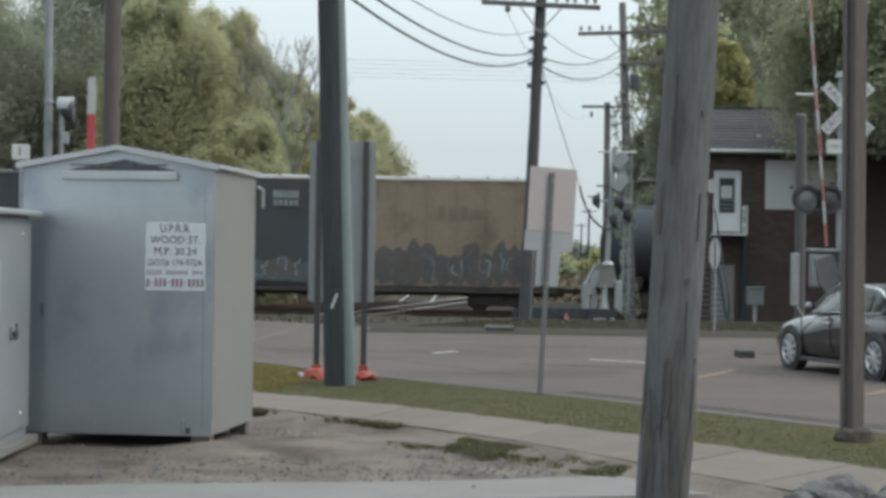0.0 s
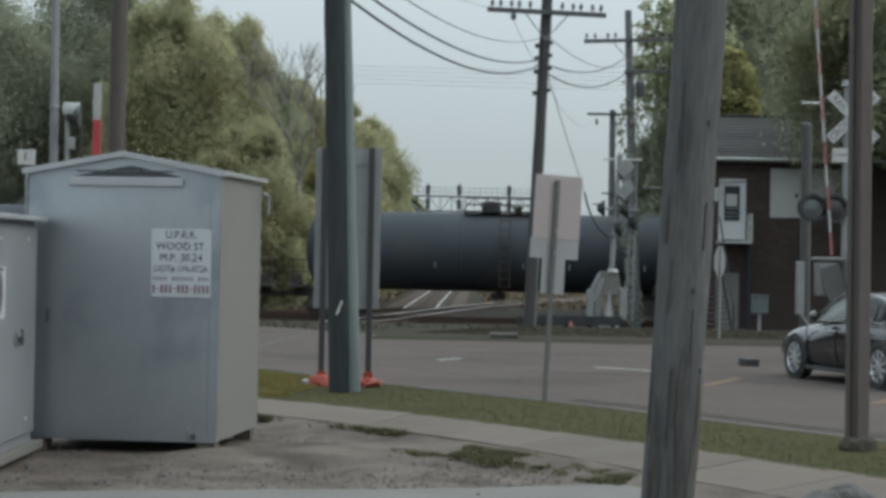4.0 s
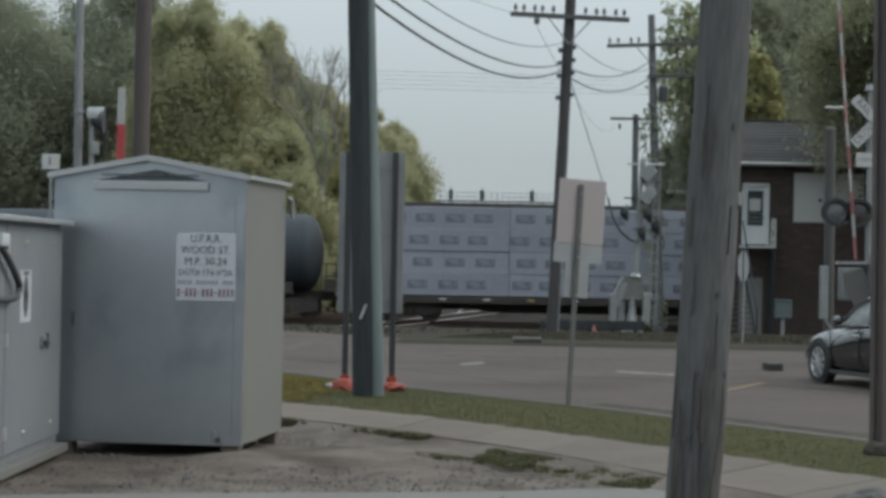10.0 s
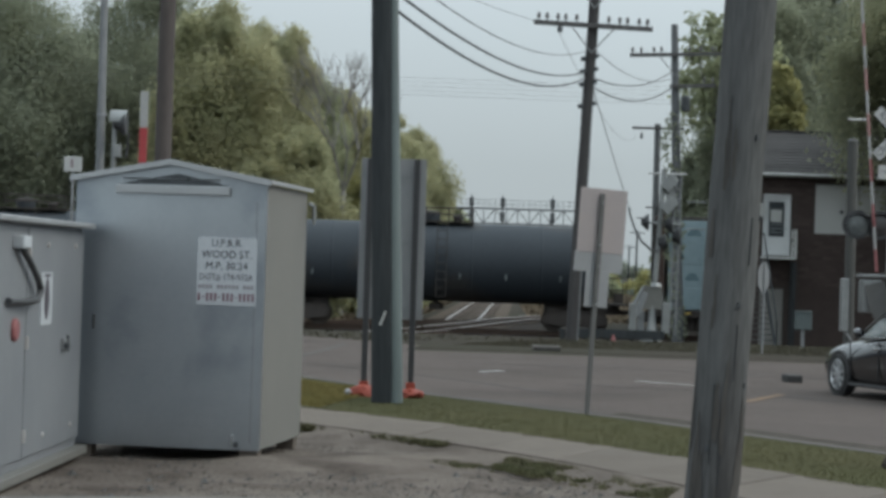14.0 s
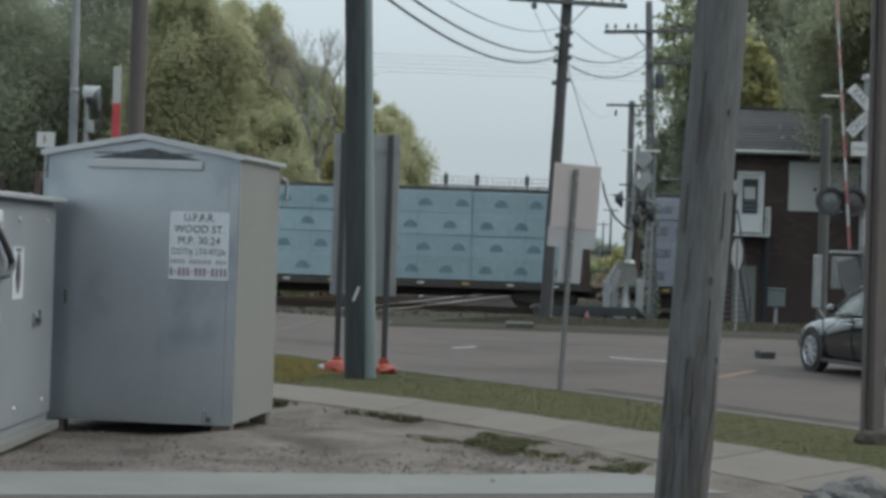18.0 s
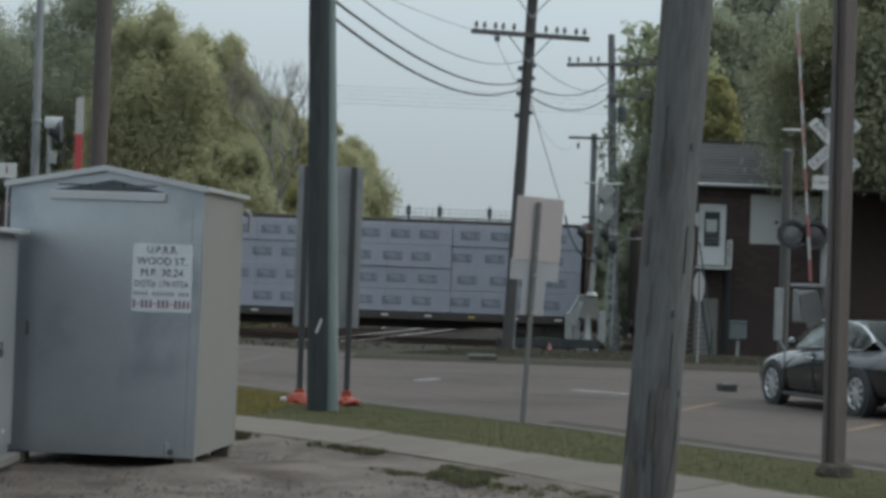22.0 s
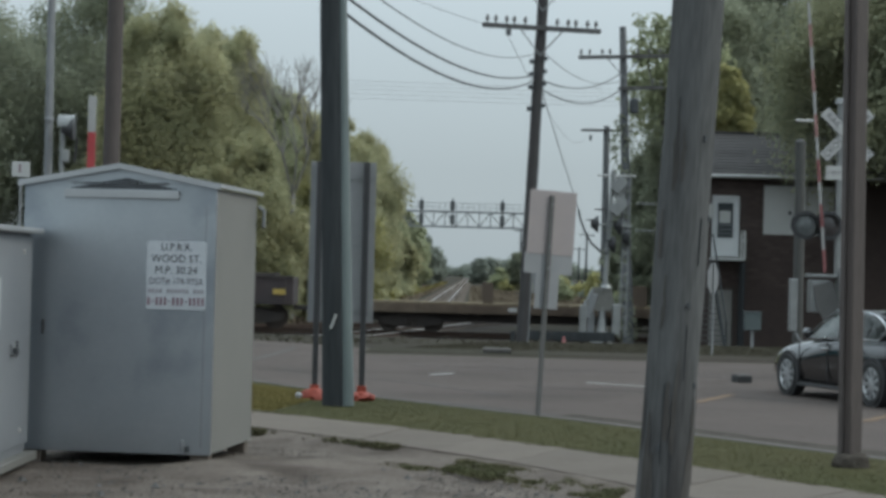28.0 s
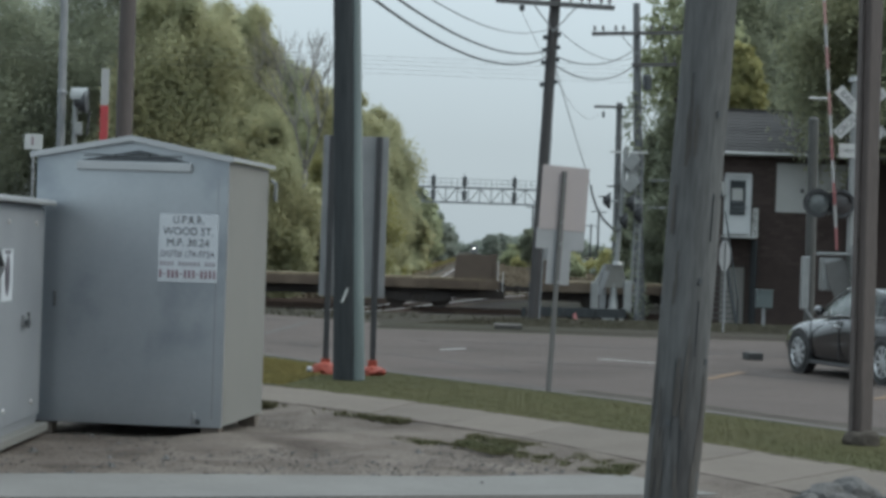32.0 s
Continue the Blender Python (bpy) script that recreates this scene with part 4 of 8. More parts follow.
near_pole = utility_pole("utility_pole", pose(1.385, 13.2, 0), 0.170, 0.150, 9.0, 2.75, "wood", "thick weathered grey wooden utility pole with split grain")
for z, a, l in ((0.75, -1.9, 0.5), (1.2, -1.2, 0.35), (2.6, -2.1, 0.4), (0.35, -1.5, 0.5), (1.9, -0.9, 0.3)):
    b = BM()
    box(b, (0.166 * math.cos(a), 0.166 * math.sin(a), z), (0.007, 0.006, l), rz=a)
    part("split", b, "wooddark", near_pole)
rag = random.Random(17)
for k in range(16):
    a0, z0, hh, ww = rag.uniform(-3.0, -0.1), rag.uniform(-0.2, 0.75) if k < 12 else rag.uniform(1.0, 2.4), rag.uniform(0.25, 0.6), rag.uniform(0.12, 0.34)
    b, rows = BM(), []
    for j in range(7):
        f = j / 6
        w = ww * (0.35 + 0.65 * math.sin(math.pi * min(1, f + 0.12))) * rag.uniform(0.7, 1.2)
        zz, rr = z0 + hh * f, 0.1745 - 0.0022 * (z0 + hh * f)
        sh = rag.uniform(-0.04, 0.04)
        rows.append([b.verts.new((rr * math.cos(a0 + sh + w * q), rr * math.sin(a0 + sh + w * q), zz)) for q in (-0.5, -0.17, 0.17, 0.5)])
    for r0, r1 in zip(rows, rows[1:]):
        for q in range(3):
            b.faces.new((r0[q], r0[q + 1], r1[q + 1], r1[q]))
    part("dark_sapwood", b, "sapwood", near_pole, "ragged dark weathered patch")
for z, a in ((1.0, -0.6), (1.5, -1.2), (2.55, -1.0), (0.6, -2.0), (2.05, -0.35)):
    part("staple", box(BM(), (0.165 * math.cos(a), 0.165 * math.sin(a), z), (0.02, 0.02, 0.035), rz=a), "darkgap", near_pole)

road_pole = utility_pole("utility_pole", pose(-1.31, 25.6, 0), 0.170, 0.135, 10.5, -2.0, "wooddark", "dark tarred wooden utility pole with a grey conduit guard")
for z0, z1 in ((0.0, 2.4), (2.4, 4.9), (4.9, 7.4)):
    b = tube(BM(), (0.140 - 0.002 * z0, -0.075, z0), (0.140 - 0.002 * z1, -0.075, z1 + 0.03), 0.082 - z0 * 0.006, 0.082 - z1 * 0.006, 14)
    part("conduit_guard", b, "guard", road_pole, "pale grey-green conduit guard", smooth=True)
part("ground_clip", tube(BM(), (-0.05, -0.17, 0.95), (0.02, -0.19, 1.12), 0.015, n=6), "whitep", road_pole, "pale loose cable end")

# large temporary sign seen from behind, on two dark posts in orange feet
ts = thing("road_work_sign", pose(-1.36, 26.75, 0), "large grey sign back on two dark posts with orange feet", "sign")
part("sign_panel", box(BM(), (0.01, 0.05, 2.02), (0.84, 0.012, 2.06), 0.003), "alu", ts, "plain grey sign back")
for x in (-0.29, 0.31):
    part("post", box(BM(), (x, 0.0, 1.55), (0.075, 0.06, 3.0), 0.006), "black", ts, "dark square post")
    b = BM()
    bmesh.ops.create_icosphere(b, subdivisions=3, radius=1.0)
    for v in b.verts:
        v.co *= 1 + 0.3 * noise.noise(v.co * 1.7 + Vector((x * 9, 0, 3))) + 0.12 * noise.noise(v.co * 4.2)
        v.co = Vector((v.co.x * (0.2 if x < 0 else 0.15), v.co.y * 0.18, max(0.0, 0.04 + v.co.z * (0.11 if x < 0 else 0.08))))
    foot = part("foot", b, "orange", ts, "bright orange weighted foot", pose(x, -0.02, 0), smooth=True)
    part("foot_socket", box(BM(), (0, 0.02, 0.13), (0.12, 0.1, 0.12), 0.01), "orange", foot)
    part("sandbag", lathe(BM(), [(0.0, -0.08), (0.035, -0.06), (0.045, 0.0), (0.035, 0.06), (0.0, 0.08)], 12, "Y", (-0.19 if x < 0 else 0.14, -0.1, 0.05)), "alu" if x < 0 else "orange", foot, smooth=True)
for z in (1.15, 2.0, 2.85):
    part("brace", box(BM(), (0.01, 0.035, z), (0.8, 0.012, 0.04)), "alu", ts)

# road sign on a leaning steel post, seen from behind
rs = thing("road_sign", pose(1.12, 24.7, 0, 0, 2.7, 24), "stacked road signs seen from behind on a leaning steel post", "sign")
part("post", box(BM(), (0, 0, 1.28), (0.055, 0.03, 2.66), 0.004), "postgrey", rs, "galvanised u-channel post")
part("sign_panel", box(BM(), (0.03, 0.025, 2.29), (0.62, 0.006, 0.76), 0.003), "alupink", rs, "pinkish faded sign back")
part("sign_panel", box(BM(), (0.02, 0.030, 1.80), (0.64, 0.006, 0.24), 0.003), "alu", rs, "grey sign back")
part("sign_panel", box(BM(), (0.02, 0.027, 1.48), (0.31, 0.006, 0.43), 0.003), "alu", rs, "small grey sign back")
for z in (1.3, 1.75, 2.0, 2.5):
    part("bolt", tube(BM(), (0, -0.02, z), (0, -0.035, z), 0.012, n=8), "steel", rs)

# brown post at the kerb
bp = thing("brown_post", pose(3.69, 18.9, 0, 0, -0.4, 0), "plain dark brown square post on the verge", "post")
part("shaft", box(BM(), (0, 0, 2.9), (0.145, 0.145, 6.2), 0.012, rz=radians(33)), "rustpost", bp)
part("light_edge", box(BM(), (-0.094, -0.02, 2.9), (0.03, 0.05, 6.1), 0.006, rz=radians(33)), "postedge", bp, "paler edge strip")
b = lathe(BM(), [(0.16, -0.03), (0.17, 0.03), (0.155, 0.09), (0.12, 0.12), (0.05, 0.13)], 28)
for v in b.verts:
    v.co += noise.noise_vector(v.co * 9) * 0.03
part("footing", b, "dirt", bp, "rough dark footing")


def stone(x, y, r, seed, label="grey broken rock beside the pavement"):
    b = BM()
    bmesh.ops.create_icosphere(b, subdivisions=3, radius=r)
    off = Vector((seed * 3.1, seed * 1.7, 0))
    for v in b.verts:
        v.co *= 1 + 0.35 * noise.noise(v.co / r * 1.1 + off) + 0.12 * noise.noise(v.co / r * 3.5 + off)
        v.co.z *= 0.62
    o = part("rock", b, "rock", None, "", pose(x, y, r * 0.3, 0, 0, seed * 40))
    return tagged(o, label, "rock", "rocks by the pavement")


for i, (x, y, r) in enumerate(((2.52, 14.1, 0.16), (2.74, 14.2, 0.19), (2.62, 13.9, 0.12), (2.95, 14.05, 0.1), (3.10, 14.2, 0.14), (3.28, 14.1, 0.11), (2.38, 13.95, 0.1))):
    stone(x, y, r, i + 1)

grass_patch("verge_grass", WALK_FAR, KERB, 0.0, 150000, 0.005, 0.013, "grass", "short green verge grass", 0.006)
grass_patch("edge_grass", WALK_FAR, [tuple(Vector(p).lerp(Vector(q), 0.09)) for p, q in zip(WALK_FAR, WALK_NEAR)], 0.004, 26000, 0.006, 0.022, "grass", "grass creeping over the pavement edge", 0.006, 0.3)
grass_patch("dry_grass", smooth_line([(-3.4, 30.8), (-1.5, 27.8)], 20), smooth_line([(-4.0, 26.3), (-2.0, 24.3)], 20), 0.0, 40000, 0.012, 0.04, "drygrass", "yellowed dry grass beside the pole", 0.008)
grass_patch("edge_weeds", smooth_line([(-2.6, 22.2), (-1.2, 20.75), (-0.4, 19.8)], 40), smooth_line([(-2.5, 21.9), (-1.2, 20.5), (-0.45, 19.65)], 40), -0.035, 8000, 0.02, 0.08, "weed", "weeds along the pavement edge", 0.01, 0.5)
grass_patch("edge_weeds", smooth_line([(0.2, 18.75), (0.72, 18.05), (1.2, 17.12), (1.53, 16.4)], 40), smooth_line([(0.12, 18.6), (0.5, 17.75), (1.0, 16.98), (1.4, 16.2)], 40), -0.02, 11000, 0.006, 0.034, "weed", "patch of green weeds on the pavement edge", 0.007, 0.26)
grass_patch("edge_weeds", smooth_line([(0.1, 18.6), (0.5, 17.75), (1.0, 16.98), (1.4, 16.2)], 40), smooth_line([(0.0, 18.2), (0.36, 17.4), (0.82, 16.72), (1.3, 16.0)], 40), -0.05, 9000, 0.006, 0.036, "weed", "patch of green weeds on the gravel", 0.007, 0.42)
grass_patch("edge_weeds", smooth_line([(-0.7, 19.1), (0.1, 18.4)], 40), smooth_line([(-0.7, 18.6), (0.1, 17.9)], 40), -0.075, 1500, 0.01, 0.035, "weed", "thin dry weeds on the gravel", 0.008, 0.5)
grass_patch("far_verge_grass", smooth_line([(-1.6, 47.3), (0, 46.2), (4, 46.0), (8, 47.0), (14, 48.4)], 40), smooth_line([(-0.5, 52), (1.5, 57), (5, 58), (9, 58), (15, 58)], 40), -0.17, 30000, 0.01, 0.03, "roughgrass", "thin rough grass beyond the road", 0.02)


# ---- railway ----
RZ, TY = -0.77, 85.6      # rail head height, centre of the crossing track


def track(name, line, label, tie_every=0.55, ties=True, bed="ballast", head="rail"):
    """Two rails on ties and ballast along a line of the plan."""
    pts = [Vector((*p, 0)) for p in line]
    t = thing(name, Matrix(), label, "railway track", kind="structure")
    def side(i, d):
        a, c = pts[max(i - 1, 0)], pts[min(i + 1, len(pts) - 1)]
        tt = (c - a).normalized()
        return pts[i] + Vector((tt.y, -tt.x, 0)) * d
    bm = BM()
    prev = None
    for i in range(len(pts)):
        row = [bm.verts.new((*side(i, d)[:2], z)) for d, z in ((-2.6, RZ - 0.26), (-1.5, RZ - 0.2), (1.5, RZ - 0.2), (2.6, RZ - 0.26))]
        if prev:
            for k in range(3):
                bm.faces.new((prev[k], row[k], row[k + 1], prev[k + 1]))
        prev = row
    bmesh.ops.recalc_face_normals(bm, faces=bm.faces)
    part("ballast_bed", bm, bed, t)
    for s in (-0.75, 0.75):
        for nm, w, z0, z1, m_ in (("rail_web", 0.06, RZ - 0.17, RZ - 0.03, "railrust"), ("rail_head", 0.072, RZ - 0.03, RZ, head)):
            bm = BM()
            prev = None
            for i in range(len(pts)):
                row = [bm.verts.new((*side(i, s + d)[:2], z)) for d, z in ((-w / 2, z0), (-w / 2, z1), (w / 2, z1), (w / 2, z0))]
                if prev:
                    for k in range(4):
                        bm.faces.new((prev[k], row[k], row[(k + 1) % 4], prev[(k + 1) % 4]))
                prev = row
            bmesh.ops.recalc_face_normals(bm, faces=bm.faces)
            part(nm, bm, m_, t)
    if ties:
        me = mesh_of("tie", box(BM(), (0, 0, 0), (2.6, 0.22, 0.16), 0.015), "tie")
        acc, k = 0.0, 0
        for i in range(len(pts) - 1):
            d = pts[i + 1] - pts[i]
            while acc < d.length and k < 290:
                p = pts[i] + d.normalized() * acc
                shared("tie", me, t, pose(p.x, p.y, RZ - 0.235, 0, 0, math.degrees(math.atan2(d.y, d.x)) - 90))
                acc += tie_every
                k += 1
            acc -= d.length
    return t


def truck_meshes():
    """Side frame, wheel set and bolster of a freight truck, centred on its pivot; rail head at z 0."""
    r = 0.46
    bm = BM()
    prism(bm, [(-1.25, 0.36), (-0.95, 0.30), (-0.45, 0.22), (0.45, 0.22), (0.95, 0.30), (1.25, 0.36), (1.25, 0.6), (0.8, 0.66), (0.45, 0.86), (-0.45, 0.86), (-0.8, 0.66), (-1.25, 0.6)], -0.07, 0.07, "Y")
    frame_m = mesh_of("side_frame", bm, "under")
    bm = BM()
    for s in (-0.75, 0.75):
        lathe(bm, [(0.1, s - 0.07), (r - 0.09, s - 0.05), (r, s - 0.06), (r, s + 0.06), (r - 0.09, s + 0.05), (0.1, s + 0.07)], 24, "Y")
    tube(bm, (0, -0.85, 0), (0, 0.85, 0), 0.08, n=10)
    wheel_m = mesh_of("wheel_set", bm, "wheel", True)
    bm = BM()
    for x in (-0.16, 0, 0.16):
        lathe(bm, [(0.07, 0.28), (0.085, 0.32), (0.07, 0.36), (0.085, 0.42), (0.07, 0.48), (0.085, 0.54), (0.07, 0.6)], 10, "Z", (x, 0, 0))
    spring_m = mesh_of("spring_nest", bm, "wheel")
    bol_m = mesh_of("bolster", box(BM(), (0, 0, 0.72), (0.45, 2.1, 0.28), 0.03), "under")
    coup_m = mesh_of("coupler", box(box(BM(), (0, 0, 0.86), (0.8, 0.18, 0.2), 0.02), (-0.42, 0, 0.86), (0.24, 0.3, 0.3), 0.05), "under")
    return frame_m, wheel_m, spring_m, bol_m, coup_m


TRUCK = truck_meshes()


def running_gear(car, L, inset):
    frame_m, wheel_m, spring_m, bol_m, coup_m = TRUCK
    for x in (inset, L - inset):
        for y in (-1.0, 1.0):
            shared("side_frame", frame_m, car, pose(x, y, 0))
            shared("spring_nest", spring_m, car, pose(x, y * 1.06, 0))
        for dx in (-0.88, 0.88):
            WHEELS.append((shared("wheel_set", wheel_m, car, pose(x + dx, 0, 0.46)), car, x + dx))
        shared("bolster", bol_m, car, Matrix.Translation((x, 0, 0)))
    shared("coupler", coup_m, car, pose(0.42, 0, 0))
    shared("coupler", coup_m, car, pose(L - 0.42, 0, 0, 0, 0, 180))


CARS = []
WHEELS = []


def rail_car(name, s, label, group):
    car = thing(name, pose(s, TY, RZ), label, "rail car", group)
    CARS.append((car, s))
    return car


def ladder(car, x, y, z0, z1, w=0.4, across=False):
    bm = BM()
    for k in (-w / 2, w / 2):
        p = (x, y + k) if across else (x + k, y)
        tube(bm, (*p, z0), (*p, z1), 0.02, n=6)
    n = int((z1 - z0) / 0.32)
    for i in range(n + 1):
        z = z0 + (z1 - z0) * i / max(n, 1)
        if across:
            tube(bm, (x, y - w / 2, z), (x, y + w / 2, z), 0.016, n=6)
        else:
            tube(bm, (x - w / 2, y, z), (x + w / 2, y, z), 0.016, n=6)
    part("ladder", bm, "under", car)


def tank_car(s0, s1, marks=0, group="black tank cars in the train"):
    L, R, zc = s1 - s0, 1.6, 2.68
    car = rail_car("tank_car", s0, "black cylindrical railway tank car with domed ends", group)
    a, b = 0.95, L - 0.95
    prof = [(0.0, a)] + [(R * math.sin(u), a + 0.75 * (1 - math.cos(u))) for u in (0.25, 0.5, 0.75, 1.0, 1.25, 1.45, 1.57)]
    mid = [(R, a + 0.75 + (b - a - 1.5) * k / 8) for k in range(1, 8)]
    prof = prof + mid + [(r, a + b - h) for r, h in reversed(prof)]
    part("tank", lathe(BM(), prof, 48, "X", (0, 0, zc)), "tank", car, smooth=True)
    for k in (0.2, 0.4, 0.6, 0.8):
        x = a + (b - a) * k
        part("weld_band", lathe(BM(), [(R + 0.001, x - 0.05), (R + 0.008, x - 0.04), (R + 0.008, x + 0.04), (R + 0.001, x + 0.05)], 48, "X", (0, 0, zc)), "tank", car, smooth=True)
    # underframe stubs, bolsters, saddles
    for x0, x1 in ((0.5, 3.6), (L - 3.6, L - 0.5)):
        part("stub_sill", box(BM(), ((x0 + x1) / 2, 0, 0.95), (x1 - x0, 0.5, 0.4), 0.02), "under", car)
        part("saddle", box(BM(), (2.35 if x0 < 2 else L - 2.35, 0, 1.25), (0.5, 2.5, 0.5), 0.04), "under", car)
    for e, x in ((-1, 0.62), (1, L - 0.62)):
        part("end_platform", box(BM(), (x, 0, 1.18), (0.75, 2.9, 0.08)), "under", car)
        bm = BM()
        for y in (-1.4, 1.4):
            tube(bm, (x - 0.3, y, 1.2), (x - 0.3, y, 2.25), 0.02, n=6)
            tube(bm, (x + 0.3, y, 1.2), (x + 0.3, y, 2.25), 0.02, n=6)
            for z in (1.75, 2.25):
                tube(bm, (x - 0.3, y, z), (x + 0.3, y, z), 0.02, n=6)
        for z in (1.75, 2.25):
            tube(bm, (x - e * -0.3, -1.4, z), (x - e * -0.3, 1.4, z), 0.02, n=6)
        part("hand_rail", bm, "under", car)
        part("brake_box", box(BM(), (x, -0.9, 1.45), (0.4, 0.4, 0.4), 0.04), "under", car)
    # top fittings
    c = L / 2
    part("walkway", box(BM(), (c, 0, zc + R + 0.06), (2.9, 1.5, 0.05)), "under", car)
    dome = part("fittings_dome", lathe(BM(), [(0.38, 0), (0.4, 0.05), (0.4, 0.42), (0.3, 0.5), (0.0, 0.52)], 20, "Z", (c - 0.35, 0, zc + R - 0.02)), "tank", car, smooth=True)
    part("dome_lid", lathe(BM(), [(0.44, 0.4), (0.44, 0.46), (0.0, 0.54)], 20, "Z", (c - 0.35, 0, zc + R - 0.02)), "under", dome)
    part("safety_valve", lathe(BM(), [(0.16, 0), (0.16, 0.2), (0.24, 0.24), (0.24, 0.3), (0.0, 0.34)], 14, "Z", (c + 0.75, 0.1, zc + R - 0.02)), "under", car)
    bm = BM()
    for x in (c - 1.4, c - 0.5, c + 0.4, c + 1.4):
        for y in (-0.75, 0.75):
            tube(bm, (x, y, zc + R - 0.1), (x, y, zc + R + 0.62), 0.018, n=6)
    for y in (-0.75, 0.75):
        for z in (0.35, 0.62):
            tube(bm, (c - 1.4, y, zc + R + z), (c + 1.4, y, zc + R + z), 0.016, n=6)
    part("walkway_rail", bm, "under", car)
    ladder(car, c + 0.2, -R - 0.03, 1.3, zc + R)
    part("outlet", lathe(BM(), [(0.3, 0.0), (0.3, 0.25), (0.12, 0.3), (0.12, 0.5), (0.0, 0.5)], 14, "Z", (c, 0, 0.75)), "under", car)
    # small pale stencils on the side
    for x, z, w, h in ((c - 2.6, 2.2, 0.06, 0.34), (c + 0.95, 2.2, 0.05, 0.34), (c + 2.8, 2.2, 0.06, 0.36), (3.0, 2.2, 0.06, 0.34), (L - 3.0, 2.2, 0.06, 0.34)):
        part("stencil_bar", box(BM(), (x, -math.sqrt(R * R - (z - zc) ** 2) - 0.012, z), (w, 0.012, h)), "graf2", car, "small pale stencil")
    if marks == 1:
        part("placard", box(BM(), (L - 4.3, -R * 0.985 - 0.02, 3.05), (1.1, 0.012, 0.5), rx=-0.2), "graf2", car, "grey lettered panel")
        part("end_panel", box(BM(), (L - 1.35, -1.2, 2.2), (0.3, 0.3, 0.9), 0.05), "bulk", car)
    elif marks == 2:
        part("placard", box(BM(), (c + 3.1, -R - 0.004, 2.38), (0.74, 0.012, 0.4), rx=0.15), "olive", car, "dull yellow panel")
    elif marks == 3:
        part("lettering_bar", box(BM(), (L - 4.6, -R * 0.97 - 0.02, 3.05), (2.1, 0.012, 0.36), rx=-0.23), "graf1", car, "faded lettering row")
    running_gear(car, L, 2.35)
    return car


